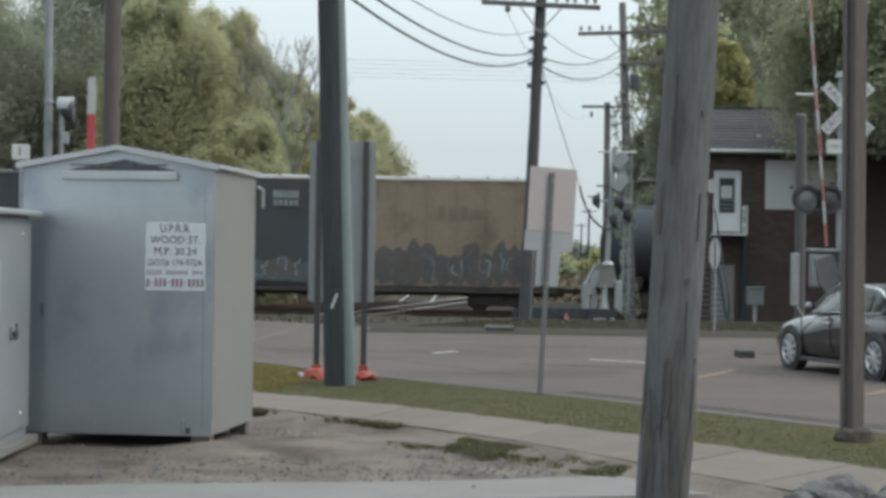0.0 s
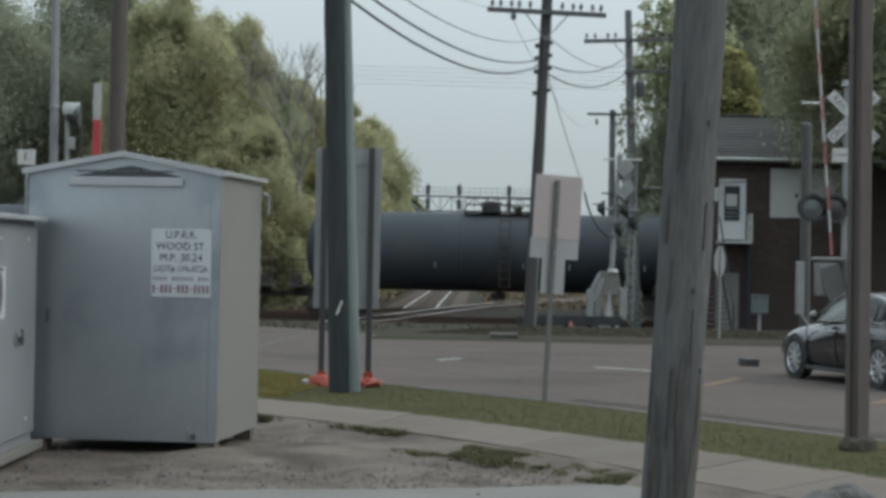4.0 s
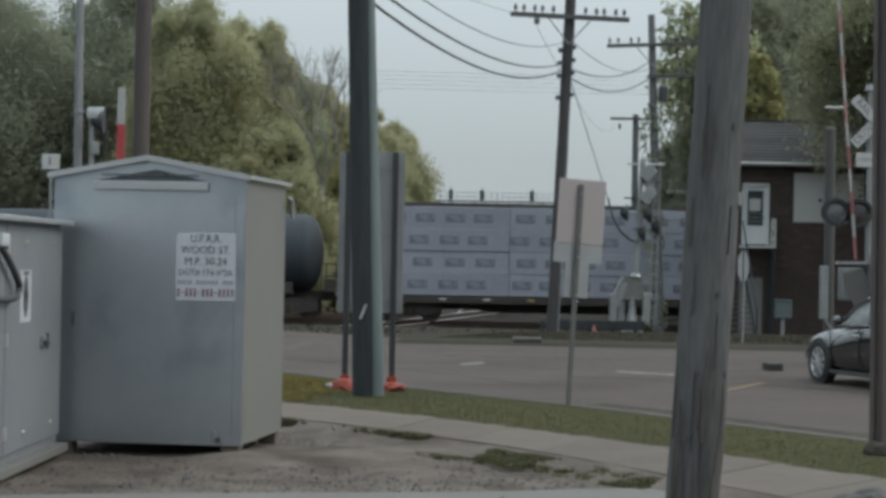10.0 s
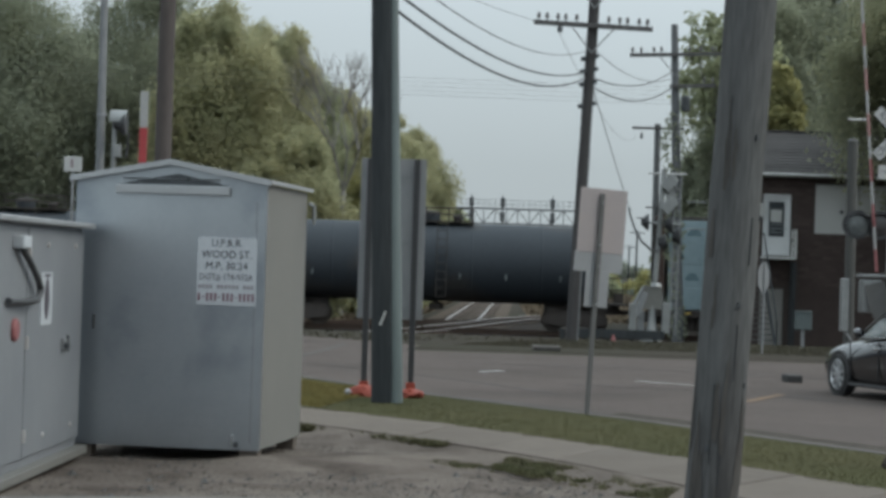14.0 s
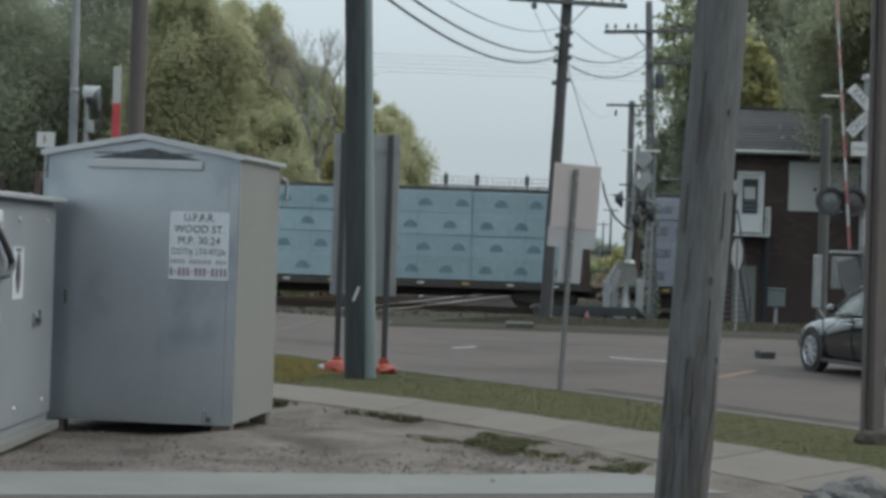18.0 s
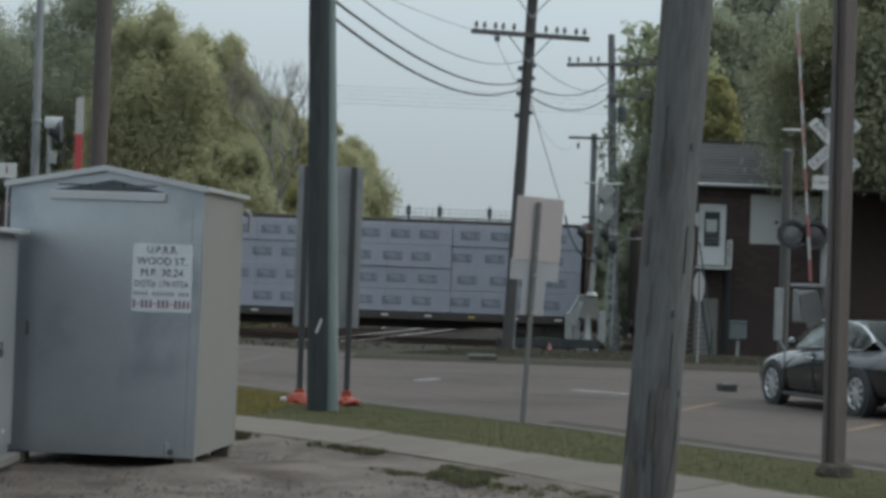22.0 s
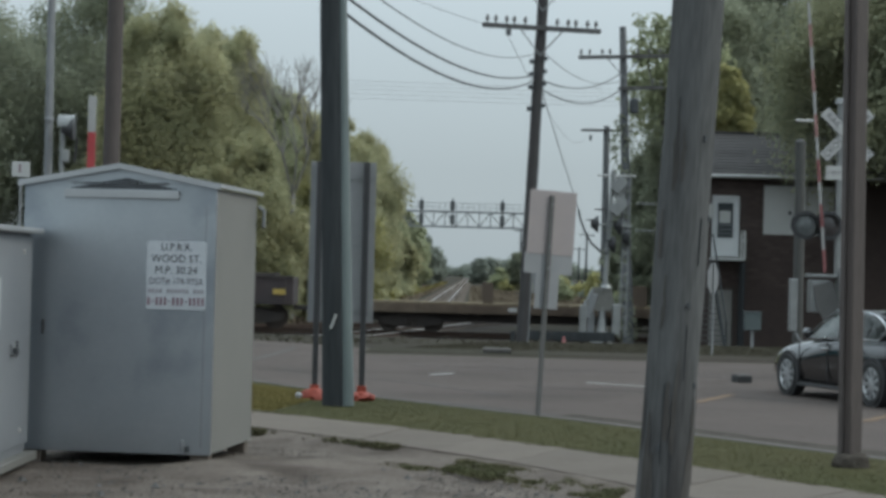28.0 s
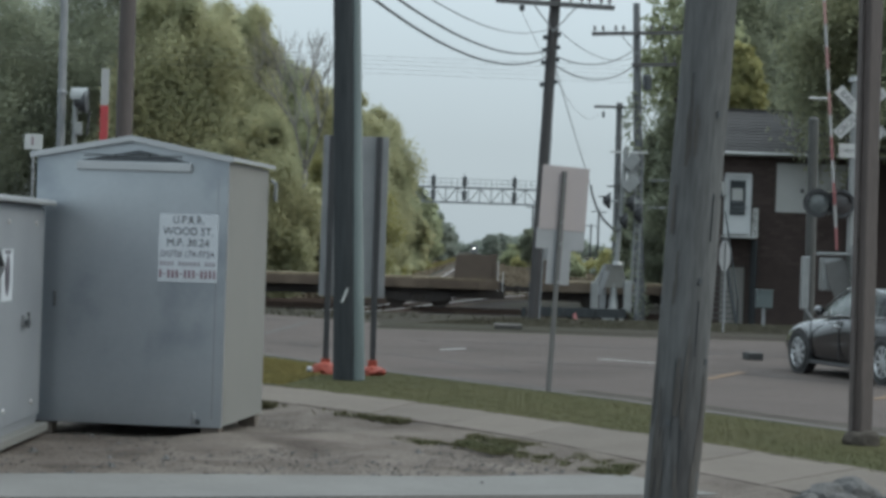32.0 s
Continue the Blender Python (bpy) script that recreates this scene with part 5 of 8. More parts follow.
def lumber_car(s0, s1, wrap, style, label):
    """Centre-beam flat car with wrapped lumber stacks four rows high."""
    L = s1 - s0
    car = rail_car("centrebeam_car", s0, label, "lumber cars in the train")
    zd, top = 1.02, 4.72
    part("side_sill", box(BM(), (L / 2, 0, zd - 0.12), (L - 1.5, 2.8, 0.26), 0.02), "under", car)
    part("centre_sill", box(BM(), (L / 2, 0, zd - 0.3), (L - 1.0, 0.7, 0.45), 0.02), "under", car)
    part("belly_beam", prism(BM(), [(3.6, zd - 0.25), (L - 3.6, zd - 0.25), (L - 6, zd - 0.62), (6, zd - 0.62)], -0.3, 0.3, "Y"), "under", car)
    part("top_chord", box(BM(), (L / 2, 0, top + 0.05), (L - 1.9, 0.55, 0.16), 0.02), "under", car)
    for x in (1.05, L - 1.05):
        part("end_bulkhead", box(BM(), (x, 0, (zd + top) / 2 + 0.08), (0.24, 2.75, top - zd + 0.22), 0.03), "flatside", car, "dark end bulkhead")
        bm = BM()
        for y in (-1.2, -0.6, 0, 0.6, 1.2):
            box(bm, (x + (0.16 if x < 3 else -0.16) * -1, y, (zd + top) / 2), (0.1, 0.08, top - zd))
        part("bulkhead_rib", bm, "under", car)
    n = 10
    a, b = 1.32, L - 1.32
    w = (b - a) / n
    for i in range(1, n):
        part("beam_post", box(BM(), (a + i * w, 0, (zd + top) / 2), (0.12, 0.3, top - zd)), "under", car)
    rng = random.Random(int(s0))
    rows, h = 4, (top - 0.06 - zd - 0.06) / 4
    half = {"boxes": 4, "fans": 5, "folds": 6}[style]     # bundles along the car
    bw = (b - a) / half
    ww = bw - 0.012
    bm = box(BM(), (0, 0, 0), (ww, 1.12, h - 0.001), 0.03)
    me = mesh_of("lumber_pack", bm, wrap)
    for side in (-1, 1):
        for r in range(rows):
            z = zd + 0.06 + r * h
            for i in range(half):
                bun = shared("lumber_pack", me, car, pose(a + (i + 0.5) * bw + rng.uniform(-0.004, 0.004), side * 0.78 + rng.uniform(-0.03, 0.03), z + h / 2, rng.uniform(-0.6, 0.6), 0, rng.uniform(-0.25, 0.25)))
                if side > 0:
                    continue
                yf = -0.563
                if style == "boxes":
                    for k in range(4):
                        x = -ww / 2 + 0.45 + 1.2 * k + rng.uniform(-0.08, 0.08) + (0.22 if r % 2 else 0.0)
                        mk = box(BM(), (x, yf, -0.01), (0.78, 0.006, 0.34), 0.0025)
                        mk = part("printed_mark", mk, "wrapline", bun, "grey printed panel")
                        for dx, dz, sx, sz in ((-0.06, 0.06, 0.4, 0.06), (0.03, -0.05, 0.34, 0.05), (0.31, 0.02, 0.05, 0.16)):
                            part("mark_bar", box(BM(), (x + dx, yf - 0.004, dz), (sx, 0.004, sz)), wrap, mk)
                elif style == "fans":
                    for k in range(3):
                        x = -ww / 2 + ww * (k + 0.5) / 3 + (0.32 if r % 2 else -0.22) + rng.uniform(-0.12, 0.12)
                        bm = BM()
                        prism(bm, [(x + (0.30 if q % 2 else 0.26) * math.cos(u), -0.17 + (0.33 if q % 2 else 0.29) * math.sin(u)) for q, u in enumerate([math.pi * q / 10 for q in range(11)])], yf - 0.004, yf + 0.001, "Y")
                        part("printed_mark", bm, "wrapgreen", bun, "dark printed fan mark")
                else:
                    # flat strips: fold highlights and crease shade as lighter and darker colour
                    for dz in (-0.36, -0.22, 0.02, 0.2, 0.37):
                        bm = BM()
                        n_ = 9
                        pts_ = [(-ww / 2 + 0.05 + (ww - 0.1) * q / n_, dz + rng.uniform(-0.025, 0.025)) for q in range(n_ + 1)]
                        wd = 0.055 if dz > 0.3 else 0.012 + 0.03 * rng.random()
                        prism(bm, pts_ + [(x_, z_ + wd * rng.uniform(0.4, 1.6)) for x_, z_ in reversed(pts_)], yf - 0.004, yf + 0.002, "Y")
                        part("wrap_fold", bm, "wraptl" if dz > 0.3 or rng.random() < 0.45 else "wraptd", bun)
    for i in range(half * 2 + 1):
        x = a + i * (b - a) / (half * 2)
        part("tie_down_strap", tube(BM(), (x, -1.37, zd), (x, -1.37, top - 0.1), 0.006, n=5), "seam", car)
    for i in range(12):
        x = a + (i + 0.5) * (b - a) / 12
        part("reflector", box(BM(), (x, -1.41, zd - 0.08), (0.28, 0.012, 0.08)), "yellow" if i % 3 == 0 else "whitep", car)
    running_gear(car, L, 2.6)
    return car


def ribbed_box(s0, s1, ztop, side_m, label, group, two_tone=None):
    L = s1 - s0
    car = rail_car("box_car", s0, label, group)
    zb = 1.0
    part("body", box(BM(), (L / 2, 0, (zb + ztop) / 2), (L - 1.7, 2.96, ztop - zb), 0.02), side_m, car)
    if two_tone:
        part("dark_section", box(BM(), (two_tone[1] / 2 + 0.85, 0, (zb + ztop) / 2 - 0.02), (two_tone[1], 3.0, ztop - zb - 0.03), 0.015), two_tone[0], car, "dark painted section")
    bm = BM()
    prism(bm, [(-1.52, ztop - 0.03), (1.52, ztop - 0.03), (1.45, ztop + 0.06), (0, ztop + 0.17), (-1.45, ztop + 0.06)], 0.8, L - 0.8, "X")
    part("roof", bm, "cabside" if two_tone else side_m, car)
    for i in range(int((L - 1.7) / 1.2) + 1):
        x = 0.95 + i * 1.2
        if x < L - 0.9:
            part("side_rib", box(BM(), (x, -1.488, (zb + ztop) / 2), (0.10, 0.035, ztop - zb - 0.1), 0.01), side_m if not two_tone or x > two_tone[1] + 0.85 else two_tone[0], car)
            part("roof_rib", box(BM(), (x, 0, ztop + 0.1), (0.08, 2.7, 0.1)), "under" if not two_tone else "cabside", car)
    c = L / 2
    if not two_tone:
        door = part("sliding_door", box(BM(), (c, -1.5, (zb + ztop) / 2 - 0.05), (3.0, 0.07, ztop - zb - 0.3), 0.01), side_m, car)
        for x in (c - 1.0, c, c + 1.0):
            part("door_rib", box(BM(), (x, -1.54, (zb + ztop) / 2 - 0.05), (0.08, 0.03, ztop - zb - 0.5)), side_m, door)
        part("door_track", box(BM(), (c, -1.56, zb + 0.06), (6.4, 0.08, 0.12)), "under", car)
    part("side_sill", box(BM(), (c, 0, zb - 0.12), (L - 1.7, 2.9, 0.25), 0.02), "under", car)
    part("centre_sill", box(BM(), (c, 0, 0.8), (L - 1.0, 0.6, 0.4)), "under", car)
    for x, sgn in ((0.83, -1), (L - 0.83, 1)):
        ladder(car, x - sgn * 0.35, -1.53, 1.0, ztop)
        ladder(car, x + sgn * 0.06, -1.0, 1.0, ztop, across=True)
        for k in range(7):
            part("end_rib", box(BM(), (x + sgn * 0.04, 0, zb + 0.4 + k * (ztop - zb - 0.6) / 6), (0.1, 2.7, 0.14), 0.03), "endpaint" if two_tone else side_m, car)
        part("brake_wheel", lathe(BM(), [(0.26, -0.02), (0.29, 0), (0.26, 0.02)], 18, "X", (x + sgn * 0.2, 0.6, 3.2)), "under", car)
    running_gear(car, L, 3.1)
    return car


def squiggle(car, x0, x1, z0, z1, y, fill, strokes, n, seed):
    """Spray-paint shapes with no reading: a ragged dark ground under rounded, looping strokes."""
    rng = random.Random(seed)
    w = (x1 - x0) / n
    for i in range(n):
        xc = x0 + (i + 0.5) * w
        hh = (z1 - z0) * rng.uniform(0.62, 1.0)
        poly = []
        for k in range(16):
            a = 2 * math.pi * k / 16
            poly.append((xc + w * 0.66 * (1 + rng.uniform(-0.2, 0.2)) * math.cos(a), z0 + hh / 2 + hh / 2 * (1 + rng.uniform(-0.16, 0.12)) * math.sin(a)))
        yy = y - 0.002 * (i % 5)
        ground = part("sprayed_patch", prism(BM(), poly, yy - 0.003, yy, "Y"), fill[i % len(fill)], car, "dark sprayed patch")
        for q in range(4):
            cx, cz = xc + rng.uniform(-0.3, 0.3) * w, z0 + hh * rng.uniform(0.3, 0.7)
            rx, rz = w * rng.uniform(0.14, 0.38), hh * rng.uniform(0.12, 0.34)
            a0, sweep, wd = rng.uniform(0, 6.28), rng.uniform(1.6, 4.6), rng.uniform(0.035, 0.085)
            ring = [(a0 + sweep * k / 12, 1 + 0.18 * math.sin(k * 1.1 + q)) for k in range(13)]
            out_ = [(cx + (rx + wd) * f * math.cos(a), cz + (rz + wd) * f * math.sin(a)) for a, f in ring]
            in_ = [(cx + rx * f * math.cos(a), cz + rz * f * math.sin(a)) for a, f in ring]
            ys = y - 0.013 - 0.003 * q
            bm = BM()
            lo = [[bm.verts.new((u, ys, v)) for u, v in row] for row in (in_, out_)]
            hi = [[bm.verts.new((u, ys - 0.002, v)) for u, v in row] for row in (in_, out_)]
            for k in range(12):
                bm.faces.new((hi[0][k], hi[0][k + 1], hi[1][k + 1], hi[1][k]))
                bm.faces.new((hi[0][k], hi[0][k + 1], lo[0][k + 1], lo[0][k]))
                bm.faces.new((hi[1][k], hi[1][k + 1], lo[1][k + 1], lo[1][k]))
            part("sprayed_stroke", bm, strokes[rng.randrange(len(strokes))], ground)


def flat_car(s0, s1):
    """Long flat car with braced end bulkheads and four stake frames."""
    L = s1 - s0
    car = rail_car("flat_car", s0, "long low brown bulkhead flat car, empty, with worn deck", "flat cars in the train")
    zd = 1.24
    for y in (-1.4, 1.4):
        part("side_sill", box(BM(), (L / 2, y, zd - 0.25), (L - 1.5, 0.09, 0.36), 0.015), "flatsill", car)
    part("centre_sill", box(BM(), (L / 2, 0, zd - 0.45), (L - 1.0, 1.7, 0.7), 0.02), "under", car)
    me = mesh_of("deck_plank", box(BM(), (0, 0, 0), (0.58, 2.85, 0.08), 0.006), "deck")
    for i in range(int((L - 1.6) / 0.6)):
        shared("deck_plank", me, car, pose(1.1 + i * 0.6, 0, zd - 0.03))
    for i in range(int((L - 2) / 1.5)):
        part("stake_pocket", box(BM(), (1.3 + i * 1.5, -1.47, zd - 0.22), (0.14, 0.06, 0.26)), "flatsill", car)
    for x, sg in ((L - 0.85, -1),):
        bh = part("end_bulkhead", box(BM(), (x + sg * 0.1, 0, zd + 0.5), (0.18, 2.75, 1.0), 0.02), "bulk", car, "brown steel end bulkhead")
        for y in (-1.36, 0.0, 1.36):
            bm = BM()
            prism(bm, [(x + sg * 0.19, zd), (x + sg * 1.75, zd), (x + sg * 1.65, zd + 0.94), (x + sg * 0.19, zd + 0.98)], y - 0.03, y + 0.03, "Y")
            part("bulkhead_brace", bm, "bulk", bh)
        part("grab_iron", tube(tube(BM(), (x - sg * 0.05, -1.42, zd - 0.5), (x - sg * 0.05, -1.42, zd + 0.85), 0.025, n=6), (x - sg * 0.25, -1.42, zd - 0.5), (x - sg * 0.25, -1.42, zd + 0.3), 0.025, n=6), "letter", car)
    for x in (1.15, L - 19.9, L - 13.7, L - 7.5):
        st = part("stake_frame", box(BM(), (x, -1.2, zd + 0.42), (0.42, 0.16, 0.84), 0.02), "bulk", car, "brown stake frame")
        part("stake_frame", box(BM(), (x, 1.2, zd + 0.42), (0.42, 0.16, 0.84), 0.02), "bulk", car, "brown stake frame")
    for x in (L * 0.3, L * 0.62):
        part("stencil_bar", box(BM(), (x, -1.455, zd - 0.24), (0.35, 0.008, 0.16)), "letter", car, "small pale stencil")
    running_gear(car, L, 4.0)
    return car


def gondola(s0, s1):
    L = s1 - s0
    car = rail_car("gondola_car", s0, "low dark gondola car loaded level with long steel", "gondola cars in the train")
    zb, zt = 1.0, 2.1
    for y in (-1.45, 1.45):
        part("side_wall", box(BM(), (L / 2, y, (zb + zt) / 2), (L - 1.5, 0.08, zt - zb), 0.01), "brownbox", car)
    for x in (0.78, L - 0.78):
        part("end_wall", box(BM(), (x, 0, (zb + zt) / 2), (0.08, 2.8, zt - zb), 0.01), "brownbox", car)
    part("floor_plate", box(BM(), (L / 2, 0, zb), (L - 1.6, 2.8, 0.1)), "under", car)
    part("top_rim", box(BM(), (L / 2, -1.5, zt), (L - 1.5, 0.1, 0.1), 0.01), "under", car)
    for i in range(12):
        part("side_rib", box(BM(), (1.1 + i * (L - 2.2) / 11, -1.52, (zb + zt) / 2), (0.12, 0.08, zt - zb)), "brownbox", car)
    for i in range(6):
        part("load_beam", box(BM(), (L / 2, -1.1 + i * 0.44, zt - 0.1), (L - 3.0, 0.4, 0.5), 0.02), "under", car)
    part("reflector", box(BM(), (L - 1.3, -1.56, 1.5), (0.5, 0.02, 0.22)), "yellow", car, "yellow reflector")
    running_gear(car, L, 2.4)
    return car


def build_train():
    G = [-30.5, -12.6, 5.25, 22.1, 39.45, 57.1, 74.75, 92.3, 110.7, 134.65, 152.0, 168.0, 190.2, 214.5, 238.9, 262.5, 286.4, 304.2, 319.4, 346.4, 373.65, 400.9]
    a = ribbed_box(G[0], G[1], 5.35, "greenbox", "dark green box car with white lettering", "box cars in the train")
    for i in range(3):
        part("lettering_bar", box(BM(), (12.3 + i * 1.0, -1.57, 3.3), (0.6, 0.012, 0.9)), "letter", a, "white lettering")
    y = ribbed_box(G[1], G[2], 5.3, "yellowbox", "faded tan box car with a dark section and graffiti", "box cars in the train", ("greenbox", 8.0))
    for r, (zz, ww_) in enumerate(((4.62, 0.2), (4.28, 0.17))):
        for i in range(5):
            part("lettering_bar", box(BM(), (5.62 + i * 0.21, -1.545, zz), (ww_, 0.01, 0.24 if r else 0.3)), "graf2", y, "pale lettering row")
    for i in range(4):
        part("lettering_bar", box(BM(), (12.3 + i * 0.46, -1.515, 4.0 - 0.03 * (i % 2)), (0.26, 0.01, 0.46 - 0.1 * (i % 2))), "fadedmark", y, "dark faded lettering")
    squiggle(y, 9.2, 16.7, 1.05, 2.95, -1.52, ("graf1",), ("graf2", "graf3", "graf3", "grafrust", "graf4", "graf4"), 13, 4)
    squiggle(y, 2.4, 8.2, 1.05, 2.3, -1.545, ("graf3", "graf1"), ("graf2", "graf3", "grafgreen"), 6, 8)
    for k, marks in ((2, 1), (3, 0), (4, 0), (5, 0), (6, 0), (7, 2)):
        tank_car(G[k], G[k + 1], marks)
    lumber_car(G[8], G[9], "wrapw", "boxes", "centre-beam car stacked with white-wrapped lumber")
    tank_car(G[9], G[10], 3)
    tank_car(G[10], G[11], 0)
    lumber_car(G[11], G[12], "wrapb", "fans", "centre-beam car stacked with pale blue wrapped lumber")
    lumber_car(G[12], G[13], "wrapb", "fans", "centre-beam car stacked with pale blue wrapped lumber")
    lumber_car(G[13], G[14], "wrapw", "boxes", "centre-beam car stacked with white-wrapped lumber")
    lumber_car(G[14], G[15], "wrapw", "boxes", "centre-beam car stacked with white-wrapped lumber")
    lumber_car(G[15], G[16], "wrapt", "folds", "centre-beam car stacked with turquoise-wrapped lumber")
    c = ribbed_box(G[16], G[17], 5.15, "brownbox", "dark brown box car with graffiti along its sill", "box cars in the train")
    # pale painted emblem near the leading end, as plain bands
    for poly in ([(1.72, 3.66), (2.1, 3.66), (2.22, 4.18), (1.84, 4.18)], [(2.24, 3.66), (2.62, 3.66), (2.74, 4.18), (2.36, 4.18)], [(2.76, 3.66), (3.14, 3.66), (3.26, 4.18), (2.88, 4.18)]):
        part("painted_emblem", prism(BM(), poly, -1.535, -1.515, "Y"), "letter", c, "plain pale painted band")
    for x, z, n_ in ((1.75, 2.98, 4), (1.75, 2.62, 3), (2.62, 2.6, 3)):
        for i in range(n_):
            part("lettering_bar", box(BM(), (x + i * 0.17, -1.52, z), (0.13, 0.01, 0.14)), "graf2", c, "faded lettering row")
    for x in (8.9, 11.4):
        for z, ww_ in ((4.38, 0.75), (4.12, 0.95), (3.9, 0.7)):
            part("lettering_bar", box(BM(), (x, -1.575, z), (ww_, 0.01, 0.17)), "graf2", c, "faded white lettering row")
    for x, z, hh in ((1.36, 1.95, 0.85), (3.85, 1.5, 0.42), (7.2, 1.6, 0.5), (8.9, 2.1, 0.5), (10.6, 1.7, 0.5), (11.4, 2.1, 0.42)):
        part("reflector", box(BM(), (x, -1.58, z), (0.1, 0.012, hh)), "amber", c, "amber reflector strip")
    squiggle(c, 2.2, 7.0, 1.1, 2.25, -1.52, ("graf3", "graf1"), ("graf2", "graf3", "grafgreen", "graf2", "graf2"), 6, 3)
    squiggle(c, 12.6, 16.4, 1.1, 2.2, -1.52, ("graf1", "graf3"), ("graf2", "graf3", "graf2"), 5, 6)
    gondola(G[17], G[18])
    flat_car(G[18], G[19])
    flat_car(G[19], G[20])
    flat_car(G[20], G[21])


SPEED = 11.6
LX = 7.9


def motions():
    """The train rolls steadily to the left."""
    times = [0.0, 0.1, 0.3, 1.0] + [2.0 * i for i in range(1, 16)] + [31.0, 31.7, 31.9, 32.0]
    for car, s in CARS:
        walk(car, [(t, pose(s - SPEED * t, TY, RZ)) for t in times])
    # wheels turn while their car passes the crossing
    start = {car: s for car, s in CARS}
    turn = math.degrees(SPEED / FPS / 0.46)
    for wheel, car, x in WHEELS:
        t_in = max(0.0, (start[car] + x - 19) / SPEED)
        t_out = min(32.0, (start[car] + x + 19) / SPEED)
        if t_out <= 0 or t_in >= 32:
            continue
        f0, f1 = math.ceil(t_in * FPS), math.floor(t_out * FPS)
        rows = [(f / FPS, pose(x, 0, 0.46, 0, -(turn * (f - f0)) % 360, 0)) for f in range(f0, f1 + 1)]
        if f0 > 0:
            rows.insert(0, (0.0, pose(x, 0, 0.46)))
        if f1 < 32 * FPS:
            rows.append((32.0, rows[-1][1]))
        walk(wheel, rows)
    # the far locomotive starts turned so its added hood hides the lamp, then swings into line
    walk(LOCO, [(t, pose(x, y, RZ, 0, 0, r)) for t, x, y, r in ((0.0, 35, 1064, 48), (15.0, 34.5, 1063, 48), (29.4, 34, 1062, 48), (30.6, LX + 3, 1038, 42), (31.0, LX, 1030, 3), (32.0, LX, 1012, 0))])


track("crossing_track", [(-500 + 10 * i, TY) for i in range(101)], "straight railway track crossing the main line", 0.6, False, head="railrust")
main_line = [(-2.9 + 0.0133 * y, y) for y in list(range(100, 300, 10)) + [340, 400, 500, 700, 900, 1100]]
track("main_track", main_line, "main-line track running to the horizon on brown ballast", 0.6, bed="farbed")
track("connecting_track", smooth_line([(-14, 46), (-9.6, 58), (-6.6, 68), (-3.3, 80.5), (-1.2, 93), (0.9, 106), (4.4, 121), (10, 138)], 90), "curving connecting track with worn bright rails", 0.6)
track("siding_track", smooth_line([(-30, 79), (-18, 84.5), (-8, 91), (-4, 95.5), (-1.7, 101)], 60), "curving siding track on dark cinders", 0.6, head="railrust")
build_train()


